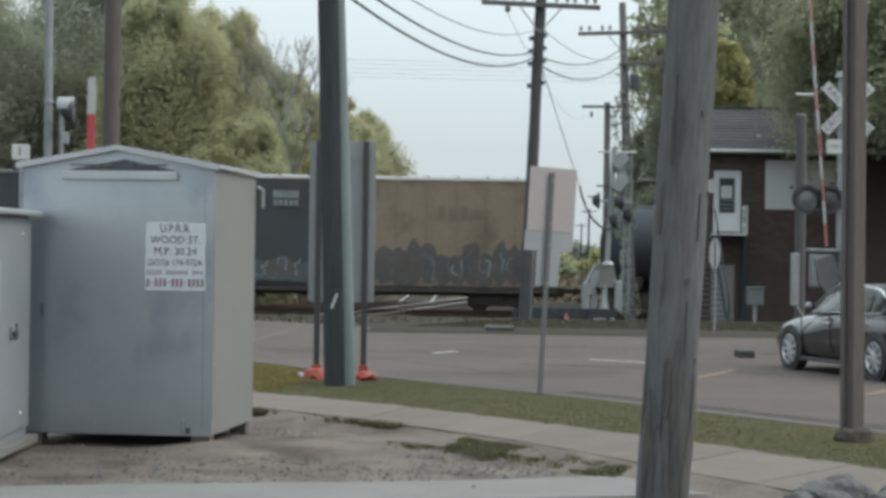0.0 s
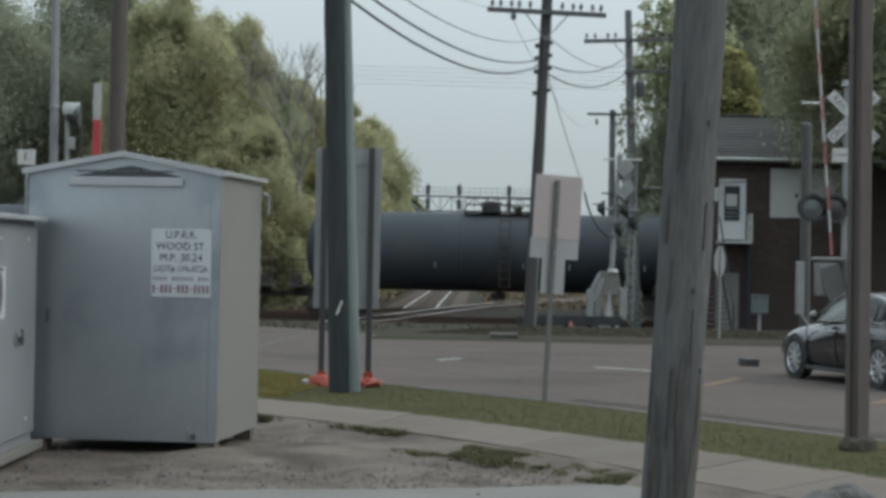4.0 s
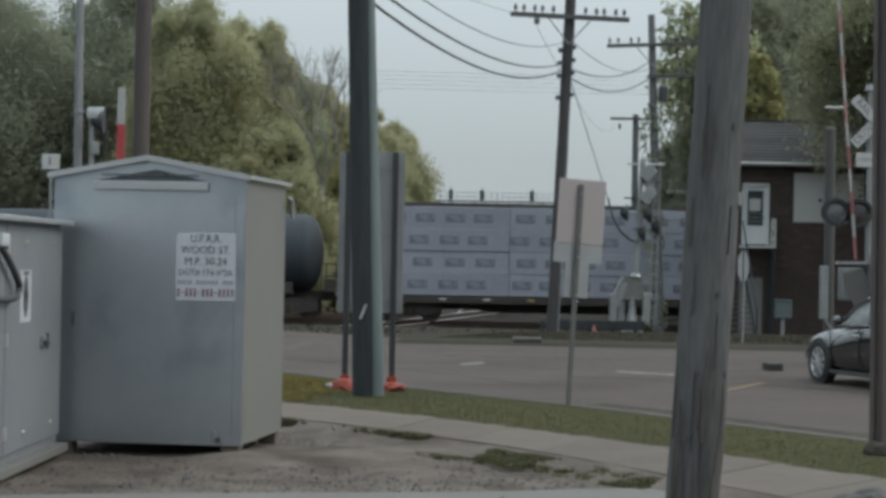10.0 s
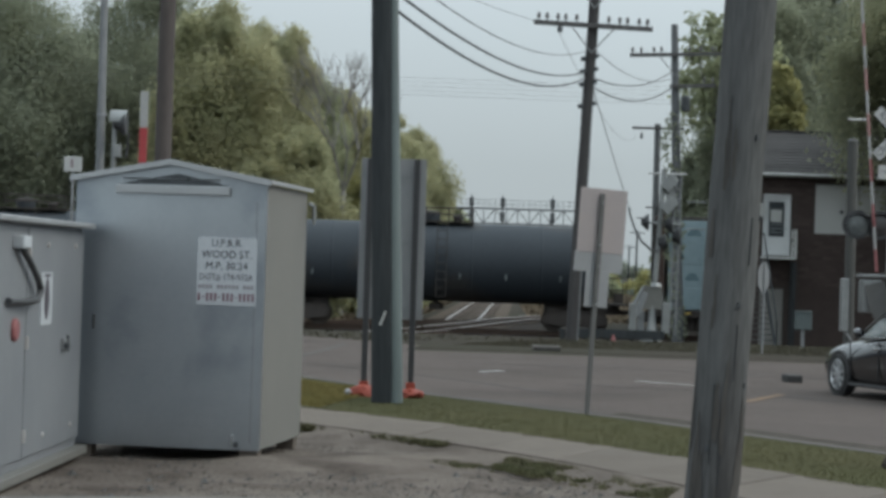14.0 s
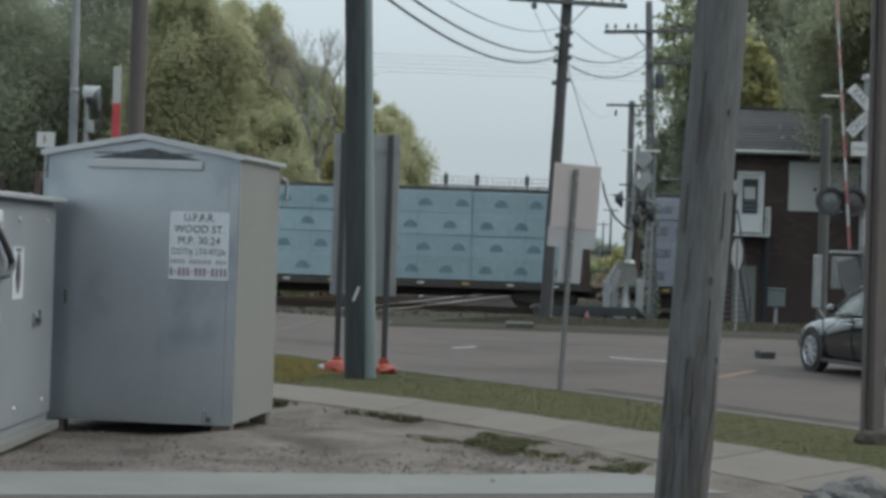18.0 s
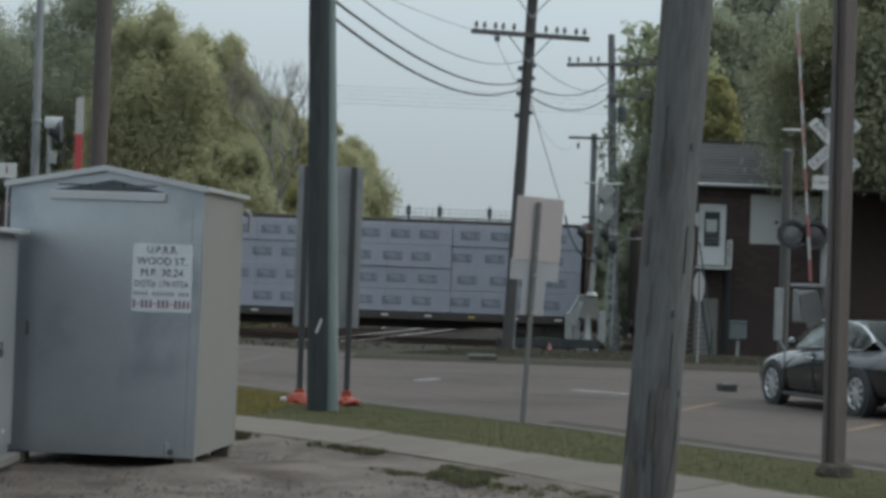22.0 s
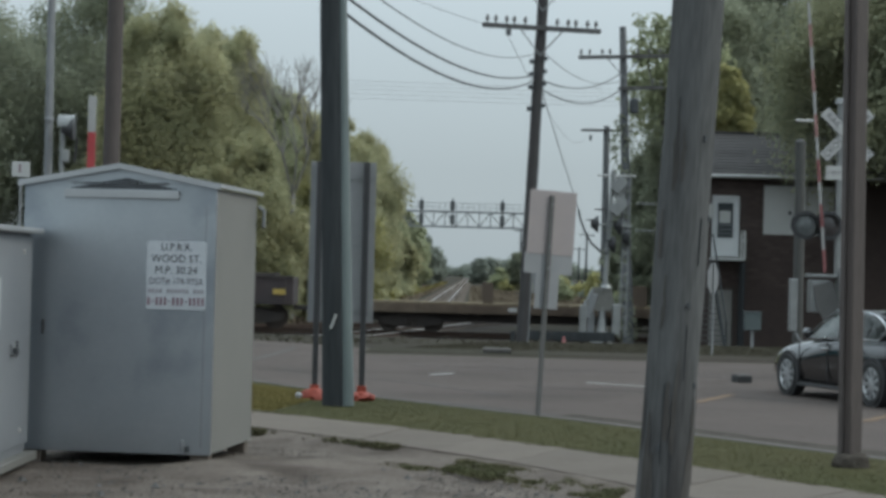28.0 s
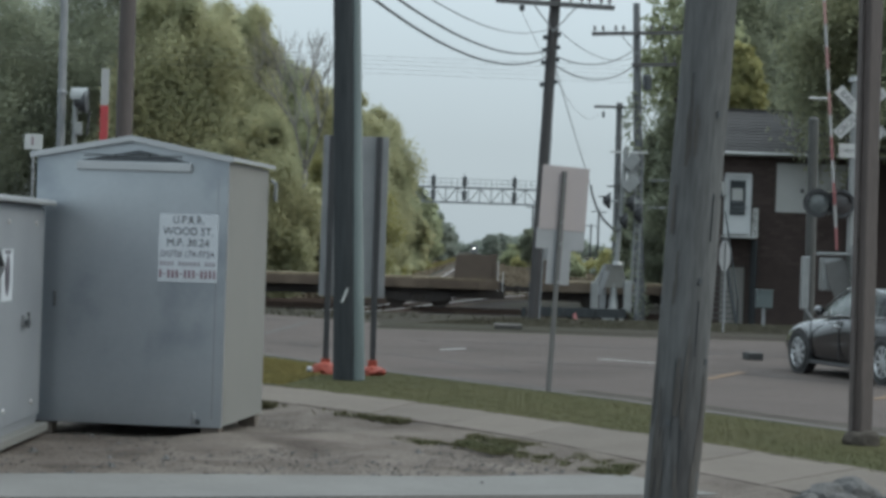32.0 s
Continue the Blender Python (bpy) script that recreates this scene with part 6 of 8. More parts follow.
# ---- trees ----
def tree(x, y, h, crown_r, leaf, n, seed, base=None, leaf_size=0.2, low=0.25, label="", droop=0.0, squash=1.0):
    """Tapered trunk, limbs to the clumps, and a crown of single leaves loosely gathered in uneven clumps."""
    rng = random.Random(seed)
    z0 = gz(y) if base is None else base
    t = thing("tree", pose(x, y, z0), label or "leafy tree with an uneven crown", "tree", "trees along the railway")
    bm = BM()
    tr = 0.022 * h
    tube(bm, (0, 0, -0.3), (0.1, 0, h * 0.35), tr, tr * 0.7, 10)
    tube(bm, (0.1, 0, h * 0.35), (-0.1, 0.1, h * 0.8), tr * 0.7, tr * 0.2, 8)
    part("trunk", bm, "bark", t)
    bm = BM()
    near = leaf_size == 0.2
    K = 84 if near else 38
    cs, rs_ = np.zeros((K, 3)), np.zeros(K)
    for i in range(K):
        a = rng.uniform(0, 6.28)
        zz = h * (low + (0.98 - low) * (i + 0.5) / K)
        f = math.sin(math.pi * min(1, 0.18 + 0.8 * (zz / h - low) / (1 - low))) ** 0.6
        rr = crown_r * f * rng.random() ** 0.45 * 0.9
        cs[i] = (rr * math.cos(a), rr * math.sin(a) * squash, zz)
        rs_[i] = crown_r * rng.uniform(0.2, 0.4) * (0.55 + 0.45 * f)
        if i % 5 == 0:
            tube(bm, (0, 0, zz * 0.6), cs[i], tr * 0.3, tr * 0.06, 6)
    part("limb_frame", bm, "bark", t)
    g = np.random.default_rng(seed + 1)
    m = int(n * 10.5) if near else n
    size = 0.105 if near else leaf_size
    k = g.integers(0, K, m)
    d = g.normal(size=(m, 3)) * (1, 1, 0.85)
    d /= np.linalg.norm(d, axis=1)[:, None]
    p = cs[k] + d * (rs_[k] * g.random(m) ** 0.42 * g.uniform(0.7, 1.22, m))[:, None]
    inner = g.random(m) < 0.34     # leaves between the limbs
    q = g.random(m) ** 0.4
    mid = np.stack([d[:, 0] * q * crown_r * 0.8, d[:, 1] * q * crown_r * 0.8 * squash, h * (low + 1) / 2 + d[:, 2] * q * h * (1 - low) * 0.43], axis=1)
    p[inner] = mid[inner]
    p[:, 2] -= droop * np.abs(d[:, 0]) * g.random(m) * rs_[k] * 1.5
    sz = (size * g.uniform(0.55, 1.45, m))[:, None]
    nrm = d + np.stack([g.uniform(-1, 1, m), g.uniform(-1, 1, m), g.uniform(-0.4, 1, m)], axis=1)
    nrm /= np.linalg.norm(nrm, axis=1)[:, None] + 1e-9
    u = np.cross(nrm, g.normal(size=(m, 3)))
    u /= np.linalg.norm(u, axis=1)[:, None] + 1e-9
    v = np.cross(nrm, u)
    if near:
        vs = np.stack([p - u * sz, p + v * sz * 0.75, p + u * sz - v * sz * 0.35], axis=1).reshape(-1, 3)
        fs = np.arange(m * 3).reshape(m, 3)
    else:
        tip = nrm * sz * 0.25
        vs = np.stack([p - u * sz, p + v * sz * 0.5 + tip, p + u * sz, p - v * sz * 0.5 + tip], axis=1).reshape(-1, 3)
        fs = np.arange(m * 4).reshape(m, 4)
    nc = fs.shape[1]
    me = bpy.data.meshes.new("crown")
    me.vertices.add(len(vs))
    me.vertices.foreach_set("co", vs.astype(np.float32).ravel())
    me.loops.add(m * nc)
    me.loops.foreach_set("vertex_index", fs.astype(np.int32).ravel())
    me.polygons.add(m)
    me.polygons.foreach_set("loop_start", np.arange(0, m * nc, nc, dtype=np.int32))
    me.update(calc_edges=True)
    me.materials.append(M[leaf])
    o = new("crown", me)
    o.parent = t
    return t


def bare_tree(x, y, h, seed):
    rng = random.Random(seed)
    t = thing("bare_tree", pose(x, y, gz(y)), "leafless grey tree with fine bare branches", "tree", "trees along the railway")
    bm = BM()
    tube(bm, (0, 0, 0), (0, 0, h * 0.5), 0.2, 0.14, 8)
    part("trunk", bm, "twig", t)
    bm = BM()
    def grow(p, d, l, r, k):
        q = p + d * l
        tube(bm, p, q, r, r * 0.7, 5, False)
        if k:
            for _ in range(3):
                dd = (d + Vector((rng.uniform(-0.7, 0.7), rng.uniform(-0.7, 0.7), rng.uniform(-0.1, 0.5)))).normalized()
                grow(q, dd, l * rng.uniform(0.6, 0.85), r * 0.6, k - 1)
    for _ in range(4):
        grow(Vector((0, 0, h * 0.45)), Vector((rng.uniform(-0.5, 0.5), rng.uniform(-0.4, 0.4), 1)).normalized(), h * 0.17, 0.075, 4)
    part("bare_crown", bm, "twig", t)


def build_trees():
    T = tree
    # row on the left beyond the crossing track
    T(-25.5, 108, 16.2, 7.0, "leafb", 9000, 1, label="large dark green tree beyond the railway")
    T(-19.5, 114, 17.8, 6.2, "leafb", 9000, 2, label="tall dark green tree beyond the railway")
    T(-14.2, 104, 15.6, 4.6, "leafa", 11000, 3, label="tall yellow-green tree with drooping twigs", droop=1.0, low=0.08)
    T(-11.7, 116, 14.6, 3.3, "leafd", 9000, 4, label="tall grey-green tree beyond the railway", low=0.1)
    T(-10.2, 101, 9.0, 3.4, "leafa", 7000, 5, label="yellow-green tree with drooping twigs", droop=0.8, low=0.05)
    T(-7.5, 128, 12.0, 4.2, "leafa", 8000, 6, label="rounded yellow-green tree beside the track", low=0.08)
    T(-6.7, 150, 12.4, 4.0, "leafa", 7000, 7, label="rounded yellow-green tree beside the track", low=0.08)
    T(-6.3, 112, 7.6, 3.0, "leafc", 6000, 8, label="yellowing bushy tree beside the track", low=0.04)
    T(-7.3, 176, 11.6, 3.6, "leafa", 7000, 9, label="rounded yellow-green tree beside the track", low=0.06)
    T(-7.6, 205, 11.0, 3.6, "leafd", 6000, 10, label="grey-green tree beside the track", low=0.06)
    T(-7.2, 240, 11.5, 3.6, "leafa", 6000, 11, leaf_size=0.45, label="grey-green tree beside the track", low=0.05)
    T(-6.6, 290, 11.0, 3.6, "leafd", 5000, 12, leaf_size=0.5, label="grey-green tree beside the track", low=0.05)
    T(-6.0, 350, 10.5, 3.8, "leafd", 4000, 13, leaf_size=0.6, label="hazy tree beside the track", low=0.05)
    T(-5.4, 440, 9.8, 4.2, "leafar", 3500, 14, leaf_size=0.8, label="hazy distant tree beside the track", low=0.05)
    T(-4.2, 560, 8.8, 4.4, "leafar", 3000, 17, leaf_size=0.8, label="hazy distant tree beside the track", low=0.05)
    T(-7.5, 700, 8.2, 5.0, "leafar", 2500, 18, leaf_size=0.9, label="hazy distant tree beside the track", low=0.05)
    T(-12.2, 122, 14.2, 3.6, "leafd", 8000, 19, label="tall grey-green tree beyond the railway", low=0.1)
    T(-17, 130, 15.5, 5.4, "leafb", 7000, 15, label="dark green tree beyond the railway")
    T(-31, 118, 15, 7.0, "leafb", 6000, 16, label="dark green tree beyond the railway")
    T(-12.2, 112, 15.4, 3.7, "leafa", 8000, 31, label="yellow-green tree with drooping twigs", droop=0.6, low=0.08)
    T(-10.0, 124, 13.0, 3.7, "leafa", 7000, 32, label="rounded yellow-green tree beside the track", low=0.06)
    T(-7.3, 136, 11.6, 3.0, "leafa", 7000, 33, label="rounded yellow-green tree beside the track", low=0.06)
    T(-5.8, 148, 10.4, 2.6, "leafa", 6000, 34, label="rounded yellow-green tree beside the track", low=0.05)
    T(-13.6, 119, 16.2, 3.2, "leafa", 7000, 35, label="yellow-green tree with drooping twigs", droop=0.6, low=0.08)
    bare_tree(-7.9, 106, 13.9, 3)
    # right side
    T(12.2, 98, 15.5, 3.9, "leafb", 12000, 21, label="dark green tree behind the brick building", low=0.06)
    T(15.2, 102, 17.5, 4.6, "leafb", 9000, 22, label="dark green tree behind the brick building", low=0.1)
    T(10.4, 106, 9.0, 2.5, "leafb", 6000, 23, label="dark green bushy tree behind the poles", low=0.04)
    T(16.6, 72.5, 13.8, 5.6, "leafe", 15000, 24, label="large dark tree overhanging the brick building", low=0.48)
    T(20.5, 104, 19, 6.0, "leafb", 9000, 25, label="tall dark tree behind the brick building")
    T(9.9, 92, 14.5, 2.6, "leafd", 3200, 26, label="thin pale-leaved tree with open twigs", low=0.62, leaf_size=0.18)
    T(11.5, 86.5, 11.6, 1.3, "leafc", 4500, 27, label="yellowing tree behind the brick building", low=0.4)
    # far wood line
    rng = random.Random(5)
    for i in range(16):
        x = -60 + i * 11 + rng.uniform(-3, 3)
        if -8 < x < 14:
            y = 1700 + rng.uniform(0, 300)
        else:
            y = 1300 + rng.uniform(0, 200)
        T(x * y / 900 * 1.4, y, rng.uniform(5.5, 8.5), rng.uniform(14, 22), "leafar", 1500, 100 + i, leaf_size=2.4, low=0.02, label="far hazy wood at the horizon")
    T(8.75, 260, 5.3, 1.15, "leafb", 2500, 41, leaf_size=0.35, label="lone dark tree beside the far track", low=0.3)
    T(9.2, 340, 3.4, 1.8, "leafd", 2500, 42, leaf_size=0.4, label="hazy green bush beside the far track", low=0.02)
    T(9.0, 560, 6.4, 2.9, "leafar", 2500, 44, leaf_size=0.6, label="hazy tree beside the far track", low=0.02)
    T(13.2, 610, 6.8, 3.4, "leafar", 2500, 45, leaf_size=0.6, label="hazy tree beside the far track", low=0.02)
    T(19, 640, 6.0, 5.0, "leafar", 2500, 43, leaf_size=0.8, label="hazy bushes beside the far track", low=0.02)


build_trees()


# ---- brick tower building ----
def building():
    X0, Y0, ZB, ZE = 9.0, 75.5, -0.72, 5.37
    W, D = 11.65, 6.2
    t = thing("brick_building", pose(X0, Y0, ZB), "two-storey dark brick railway building with a grey hip roof", "building")
    H = ZE - ZB
    # front wall with real openings
    S = 0.15
    holes = [(S + 0.42, 3.22, 0.92, 2.14), (S + 2.24, 4.05, 2.55, 1.8), (S + 0.35, 0.0, 0.86, 2.05), (S + 7.7, 4.3, 1.1, 1.2), (S + 7.7, 1.2, 1.1, 1.4)]
    xs = sorted({0, W, *[h[0] for h in holes], *[h[0] + h[2] for h in holes]})
    zs = sorted({0, H, *[h[1] for h in holes], *[h[1] + h[3] for h in holes]})
    wall = thing("wall_front", Matrix(), "", "")
    wall.parent = t
    bm = BM()
    for xa, xb in zip(xs, xs[1:]):
        for za, zb in zip(zs, zs[1:]):
            cx, cz = (xa + xb) / 2, (za + zb) / 2
            if not any(h[0] < cx < h[0] + h[2] and h[1] < cz < h[1] + h[3] for h in holes):
                box(bm, (cx, 0.15, cz), (xb - xa, 0.3, zb - za))
    part("brick_backing", bm, "mortar", wall)
    me = mesh_of("brick", box(BM(), (0, 0, 0), (0.30, 0.02, 0.115)), "brick")
    rows = int(H / 0.135)
    k = 0
    rest = BM()
    for r in range(rows):
        z = 0.07 + r * 0.135
        for c in range(int(W / 0.32)):
            x = 0.16 + c * 0.32 + (0.16 if r % 2 else 0)
            if x > W - 0.15 or any(h[0] - 0.14 < x < h[0] + h[2] + 0.14 and h[1] - 0.05 < z < h[1] + h[3] + 0.05 for h in holes):
                continue
            if k < 290 and z > 2.2 and x < 4.6:
                shared("brick", me, wall, pose(x, -0.008, z))
                k += 1
            else:
                vs = [rest.verts.new((x + dx, -0.016, z + dz)) for dx, dz in ((-0.15, -0.057), (0.15, -0.057), (0.15, 0.057), (-0.15, 0.057))]
                rest.faces.new(vs)
    tagged(part("brickwork", rest, "brick", wall), kind="stuff")
    part("side_wall", box(BM(), (0.15, D / 2 + 0.15, H / 2), (0.3, D - 0.3, H)), "mortar", t)
    part("side_wall", box(BM(), (W - 0.15, D / 2 + 0.15, H / 2), (0.3, D - 0.3, H)), "mortar", t)
    part("back_wall", box(BM(), (W / 2, D, H / 2), (W - 0.6, 0.3, H)), "mortar", t)
    part("inner_floor", box(BM(), (W / 2, D / 2, 3.1), (W - 0.7, D - 0.7, 0.2)), "deck", t)
    part("fascia", box(BM(), (W / 2 + 0.0, -0.36, H + 0.02), (W + 0.9, 0.06, 0.16), 0.01), "board", t, "pale eave board")
    part("soffit", box(BM(), (W / 2, D / 2, H - 0.03), (W + 0.84, D + 0.8, 0.05)), "mortar", t)
    # gable roof in shingle courses
    o, rh = 0.45, 1.78
    N = 14
    run = D / 2 + o
    for side in (-1, 1):
        for i in range(N):
            f0, f1 = i / N, (i + 1) / N
            y0, y1 = run * f0, run * f1 + 0.01
            z0, z1 = H + 0.05 + rh * f0 + 0.02, H + 0.05 + rh * f1
            q = (lambda v: -o + v) if side < 0 else (lambda v: D + o - v)
            bm = BM()
            vs = [bm.verts.new(c) for c in ((-o, q(y0), z0), (W + o, q(y0), z0), (W + o, q(y1), z1), (-o, q(y1), z1), (-o, q(y0), z0 - 0.03), (W + o, q(y0), z0 - 0.03))]
            bm.faces.new(vs[:4])
            bm.faces.new((vs[0], vs[1], vs[5], vs[4]))
            part("shingle_course", bm, "shingle", t)
    part("ridge_cap", box(BM(), (W / 2, D / 2, H + 0.06 + rh), (W + 2 * o, 0.3, 0.06), 0.02), "shingle", t)
    for x in (-o + 0.5, W + o - 0.5):
        bm = BM()
        prism(bm, [(-o, H), (D + o, H), (D / 2, H + rh)], x - 0.05, x + 0.05, "X")
        part("gable_end", bm, "mortar", t)
    part("gutter", tube(BM(), (-o, -o - 0.03, H + 0.03), (W + o, -o - 0.03, H + 0.03), 0.06, n=8), "board", t)
    # upper door
    d = part("door", box(BM(), (S + 0.88, 0.06, 3.22 + 1.07), (0.84, 0.06, 2.1), 0.008), "doorp", t, "pale door with a dark glazed upper half")
    part("pane", box(BM(), (S + 0.88, 0.022, 4.54), (0.56, 0.02, 1.26)), "dimglass", d)
    for z in (4.36, 4.2, 4.06):
        part("blind_slat", box(BM(), (S + 0.88, 0.008, z), (0.46, 0.012, 0.025)), "darksteel", d)
    part("pane_blind", box(BM(), (S + 0.86, 0.006, 4.66), (0.4, 0.012, 0.44)), "board", d, "pale paper in the pane")
    for x, w_, z, h_ in ((0.44, 0.09, 4.29, 2.16), (1.32, 0.09, 4.29, 2.16), (0.88, 0.97, 5.38, 0.09)):
        part("door_frame", box(BM(), (S + x, -0.02, z), (w_, 0.09, h_)), "doorp", t)
    part("knob", lathe(BM(), [(0, -0.06), (0.035, -0.04), (0.03, 0.0)], 10, "Y", (S + 1.2, 0.0, 4.2)), "steel", d)
    wd = part("window_board", box(BM(), (S + 3.515, 0.02, 4.95), (2.52, 0.05, 1.77), 0.006), "board", t, "white boarded-up window")
    part("board_hole", lathe(BM(), [(0.07, 0.0), (0.07, 0.02)], 12, "Y", (S + 3.2, -0.03, 4.86)), "black", wd)
    part("board_joint", box(BM(), (S + 3.82, -0.008, 4.95), (0.012, 0.006, 1.74)), "mortar", wd)
    for x, z, w_, h_ in ((S + 8.25, 4.9, 1.1, 1.2), (S + 8.25, 1.9, 1.1, 1.4)):
        wn_ = part("window", box(BM(), (x, 0.1, z), (w_, 0.04, h_)), "dimglass", t)
        part("window_frame", box(box(box(box(BM(), (x - w_ / 2, 0.04, z), (0.07, 0.1, h_)), (x + w_ / 2, 0.04, z), (0.07, 0.1, h_)), (x, 0.04, z + h_ / 2), (w_, 0.1, 0.07)), (x, 0.04, z), (w_, 0.1, 0.05)), "doorp", wn_)
        part("window_sill", box(BM(), (x, -0.04, z - h_ / 2 - 0.04), (w_ + 0.2, 0.2, 0.08)), "kerb", wn_)
    part("lower_door", box(BM(), (S + 0.78, 0.1, 1.02), (0.84, 0.06, 2.03)), "cabside", t, "grey lower door")
    part("wall_box", box(BM(), (S + 0.3, -0.1, 4.85), (0.26, 0.2, 0.5), 0.02), "board", t, "pale wall box")
    # landing and outside stair
    part("landing", box(BM(), (S + 0.9, -0.5, 3.14), (1.16, 0.95, 0.09)), "board", t, "pale wooden landing")
    bm = BM()
    for x, y in ((1.46, -0.93), (1.46, -0.1)):
        box(bm, (S + x, y, 3.65), (0.08, 0.08, 1.0))
    for z in (3.45, 3.8, 4.12):
        box(bm, (S + 1.46, -0.5, z), (0.06, 0.85, 0.07))
    part("landing_rail", bm, "board", t, "pale wooden rail")
    for y in (-0.1, -0.92):
        part("landing_post", box(BM(), (S + 1.45, y, 1.5), (0.1, 0.1, 3.04)), "wooddark", t)
    st = 17
    for i in range(st):
        part("stair_tread", box(BM(), (S - 0.25, -1.55 - i * 0.24, 3.02 - i * 0.18), (0.9, 0.26, 0.04)), "woodgrey", t)
    for x in (-0.72, 0.22):
        bm = BM()
        prism(bm, [(-1.4, 3.1), (-1.4, 2.85), (-1.55 - st * 0.24, -0.02), (-1.75 - st * 0.24, 0.1)], S + x - 0.03, S + x + 0.03, "X")
        part("stair_stringer", bm, "wooddark", t)
    part("stair_rail", tube(tube(BM(), (S + 0.25, -1.5, 4.0), (S + 0.25, -1.5 - st * 0.24, 0.95), 0.03, n=6), (S + 0.25, -1.5 - st * 0.24, 0.0), (S + 0.25, -1.5 - st * 0.24, 1.0), 0.03, n=6), "wooddark", t)


building()


# ---- line poles, wires ----
def insulator_mesh():
    return mesh_of("insulator", lathe(BM(), [(0.02, 0.0), (0.02, 0.07), (0.055, 0.08), (0.06, 0.13), (0.035, 0.16), (0.045, 0.2), (0.0, 0.24)], 10), "ceram", True)


INS = insulator_mesh()


def crossarm(t, z, half, pins, x0=0.0, brace=True):
    arm = part("crossarm", box(BM(), (x0, -0.2, z), (half * 2, 0.1, 0.13), 0.01), "woodgrey", t)
    for x in pins:
        o = shared("insulator", INS, arm, pose(x0 + x, -0.2, z + 0.06))
    if brace:
        for s in (-1, 1):
            part("arm_brace", tube(BM(), (x0 + s * half * 0.36, -0.22, z - 0.05), (x0, -0.2, z - 0.75), 0.018, n=6), "steel", t)


def line_poles():
    p = utility_pole("utility_pole", pose(2.13, 57.5, gz(57.5)), 0.175, 0.135, 12.5, 2.05, "polebrown", "tall dark grey wooden line pole with crossarms and insulators")
    pins = (-1.5, -1.27, -0.97, -0.76, -0.46, 0.42, 0.72, 0.93, 1.25, 1.48)
    for z in (8.72, 9.95):
        crossarm(p, z, 1.63, pins)
    part("clamp", box(BM(), (-0.9, -0.25, 8.55), (0.14, 0.1, 0.16)), "darkgap", p)
    for z in (7.2, 6.6, 7.9, 7.55):
        part("wire_clamp", box(BM(), (0.16, -0.1, z), (0.12, 0.14, 0.1), 0.01), "darkgap", p)
        part("wire_clamp", box(BM(), (-0.2, -0.1, z - 0.1), (0.14, 0.14, 0.12), 0.01), "darkgap", p)
    part("riser_cable", tube(BM(), (0.15, -0.12, 0), (0.12, -0.1, 7.5), 0.02, n=8), "darksteel", p, "grey riser cable")
    q = utility_pole("utility_pole", pose(6.5, 74, gz(74)), 0.2, 0.12, 11.3, -2.4, "woodpale", "grey wooden line pole overgrown with a creeper")
    crossarm(q, 10.22, 1.6, (-1.5, -1.2, -0.75, -0.48, 0.5, 0.9, 1.3))
    crossarm(q, 9.1, 0.8, (0.4, 0.7), 0.6, False)
    rng = random.Random(3)
    vs, fs = [], []
    for _ in range(900):
        z = rng.uniform(0.2, 8.2)
        a = rng.uniform(0, 6.28)
        r = 0.2 + rng.random() * 0.28 * (0.5 + 0.5 * math.sin(z * 2.1))
        c, s = Vector((r * math.cos(a) - 0.1, r * math.sin(a), z)), rng.uniform(0.05, 0.13)
        u = Vector((rng.uniform(-1, 1), rng.uniform(-1, 1), rng.uniform(-1, 1))).normalized()
        w = u.orthogonal().normalized()
        k = len(vs)
        vs += [c - u * s, c + w * s, c + u * s]
        fs.append((k, k + 1, k + 2))
    me = bpy.data.meshes.new("creeper")
    me.from_pydata(vs, [], fs)
    me.materials.append(M["leafb"])
    o = new("creeper", me)
    o.parent = q
    part("transformer", lathe(BM(), [(0.0, 0.0), (0.16, 0.02), (0.17, 0.5), (0.12, 0.56), (0.0, 0.58)], 14, "Z", (0.35, -0.1, 8.2)), "darkgap", q)
    r3 = utility_pole("utility_pole", pose(8.3, 110, gz(110)), 0.2, 0.16, 10.6, -0.3, "woodpale", "far wooden line pole with one crossarm")
    crossarm(r3, 10.36, 1.35, (), 0.0, False)
    part("wire_clamp", box(BM(), (-0.85, -0.2, 9.95), (0.12, 0.1, 0.3)), "darkgap", r3)
    part("side_bracket", box(BM(), (0.0, -0.2, 6.2), (1.1, 0.08, 0.08)), "woodgrey", r3)
    for i, (x, y) in enumerate(((16.5, 210), (20, 300), (11.6, 330), (24, 380), (14.5, 390))):
        f = utility_pole("utility_pole", pose(x, y, gz(y)), 0.17, 0.12, 8 + i % 3, 0.3, "wooddark", "distant wooden line pole beside the track")
        part("crossarm", box(BM(), (0, 0, 7.6 + i % 3), (2.2, 0.12, 0.14)), "wooddark", f)


line_poles()

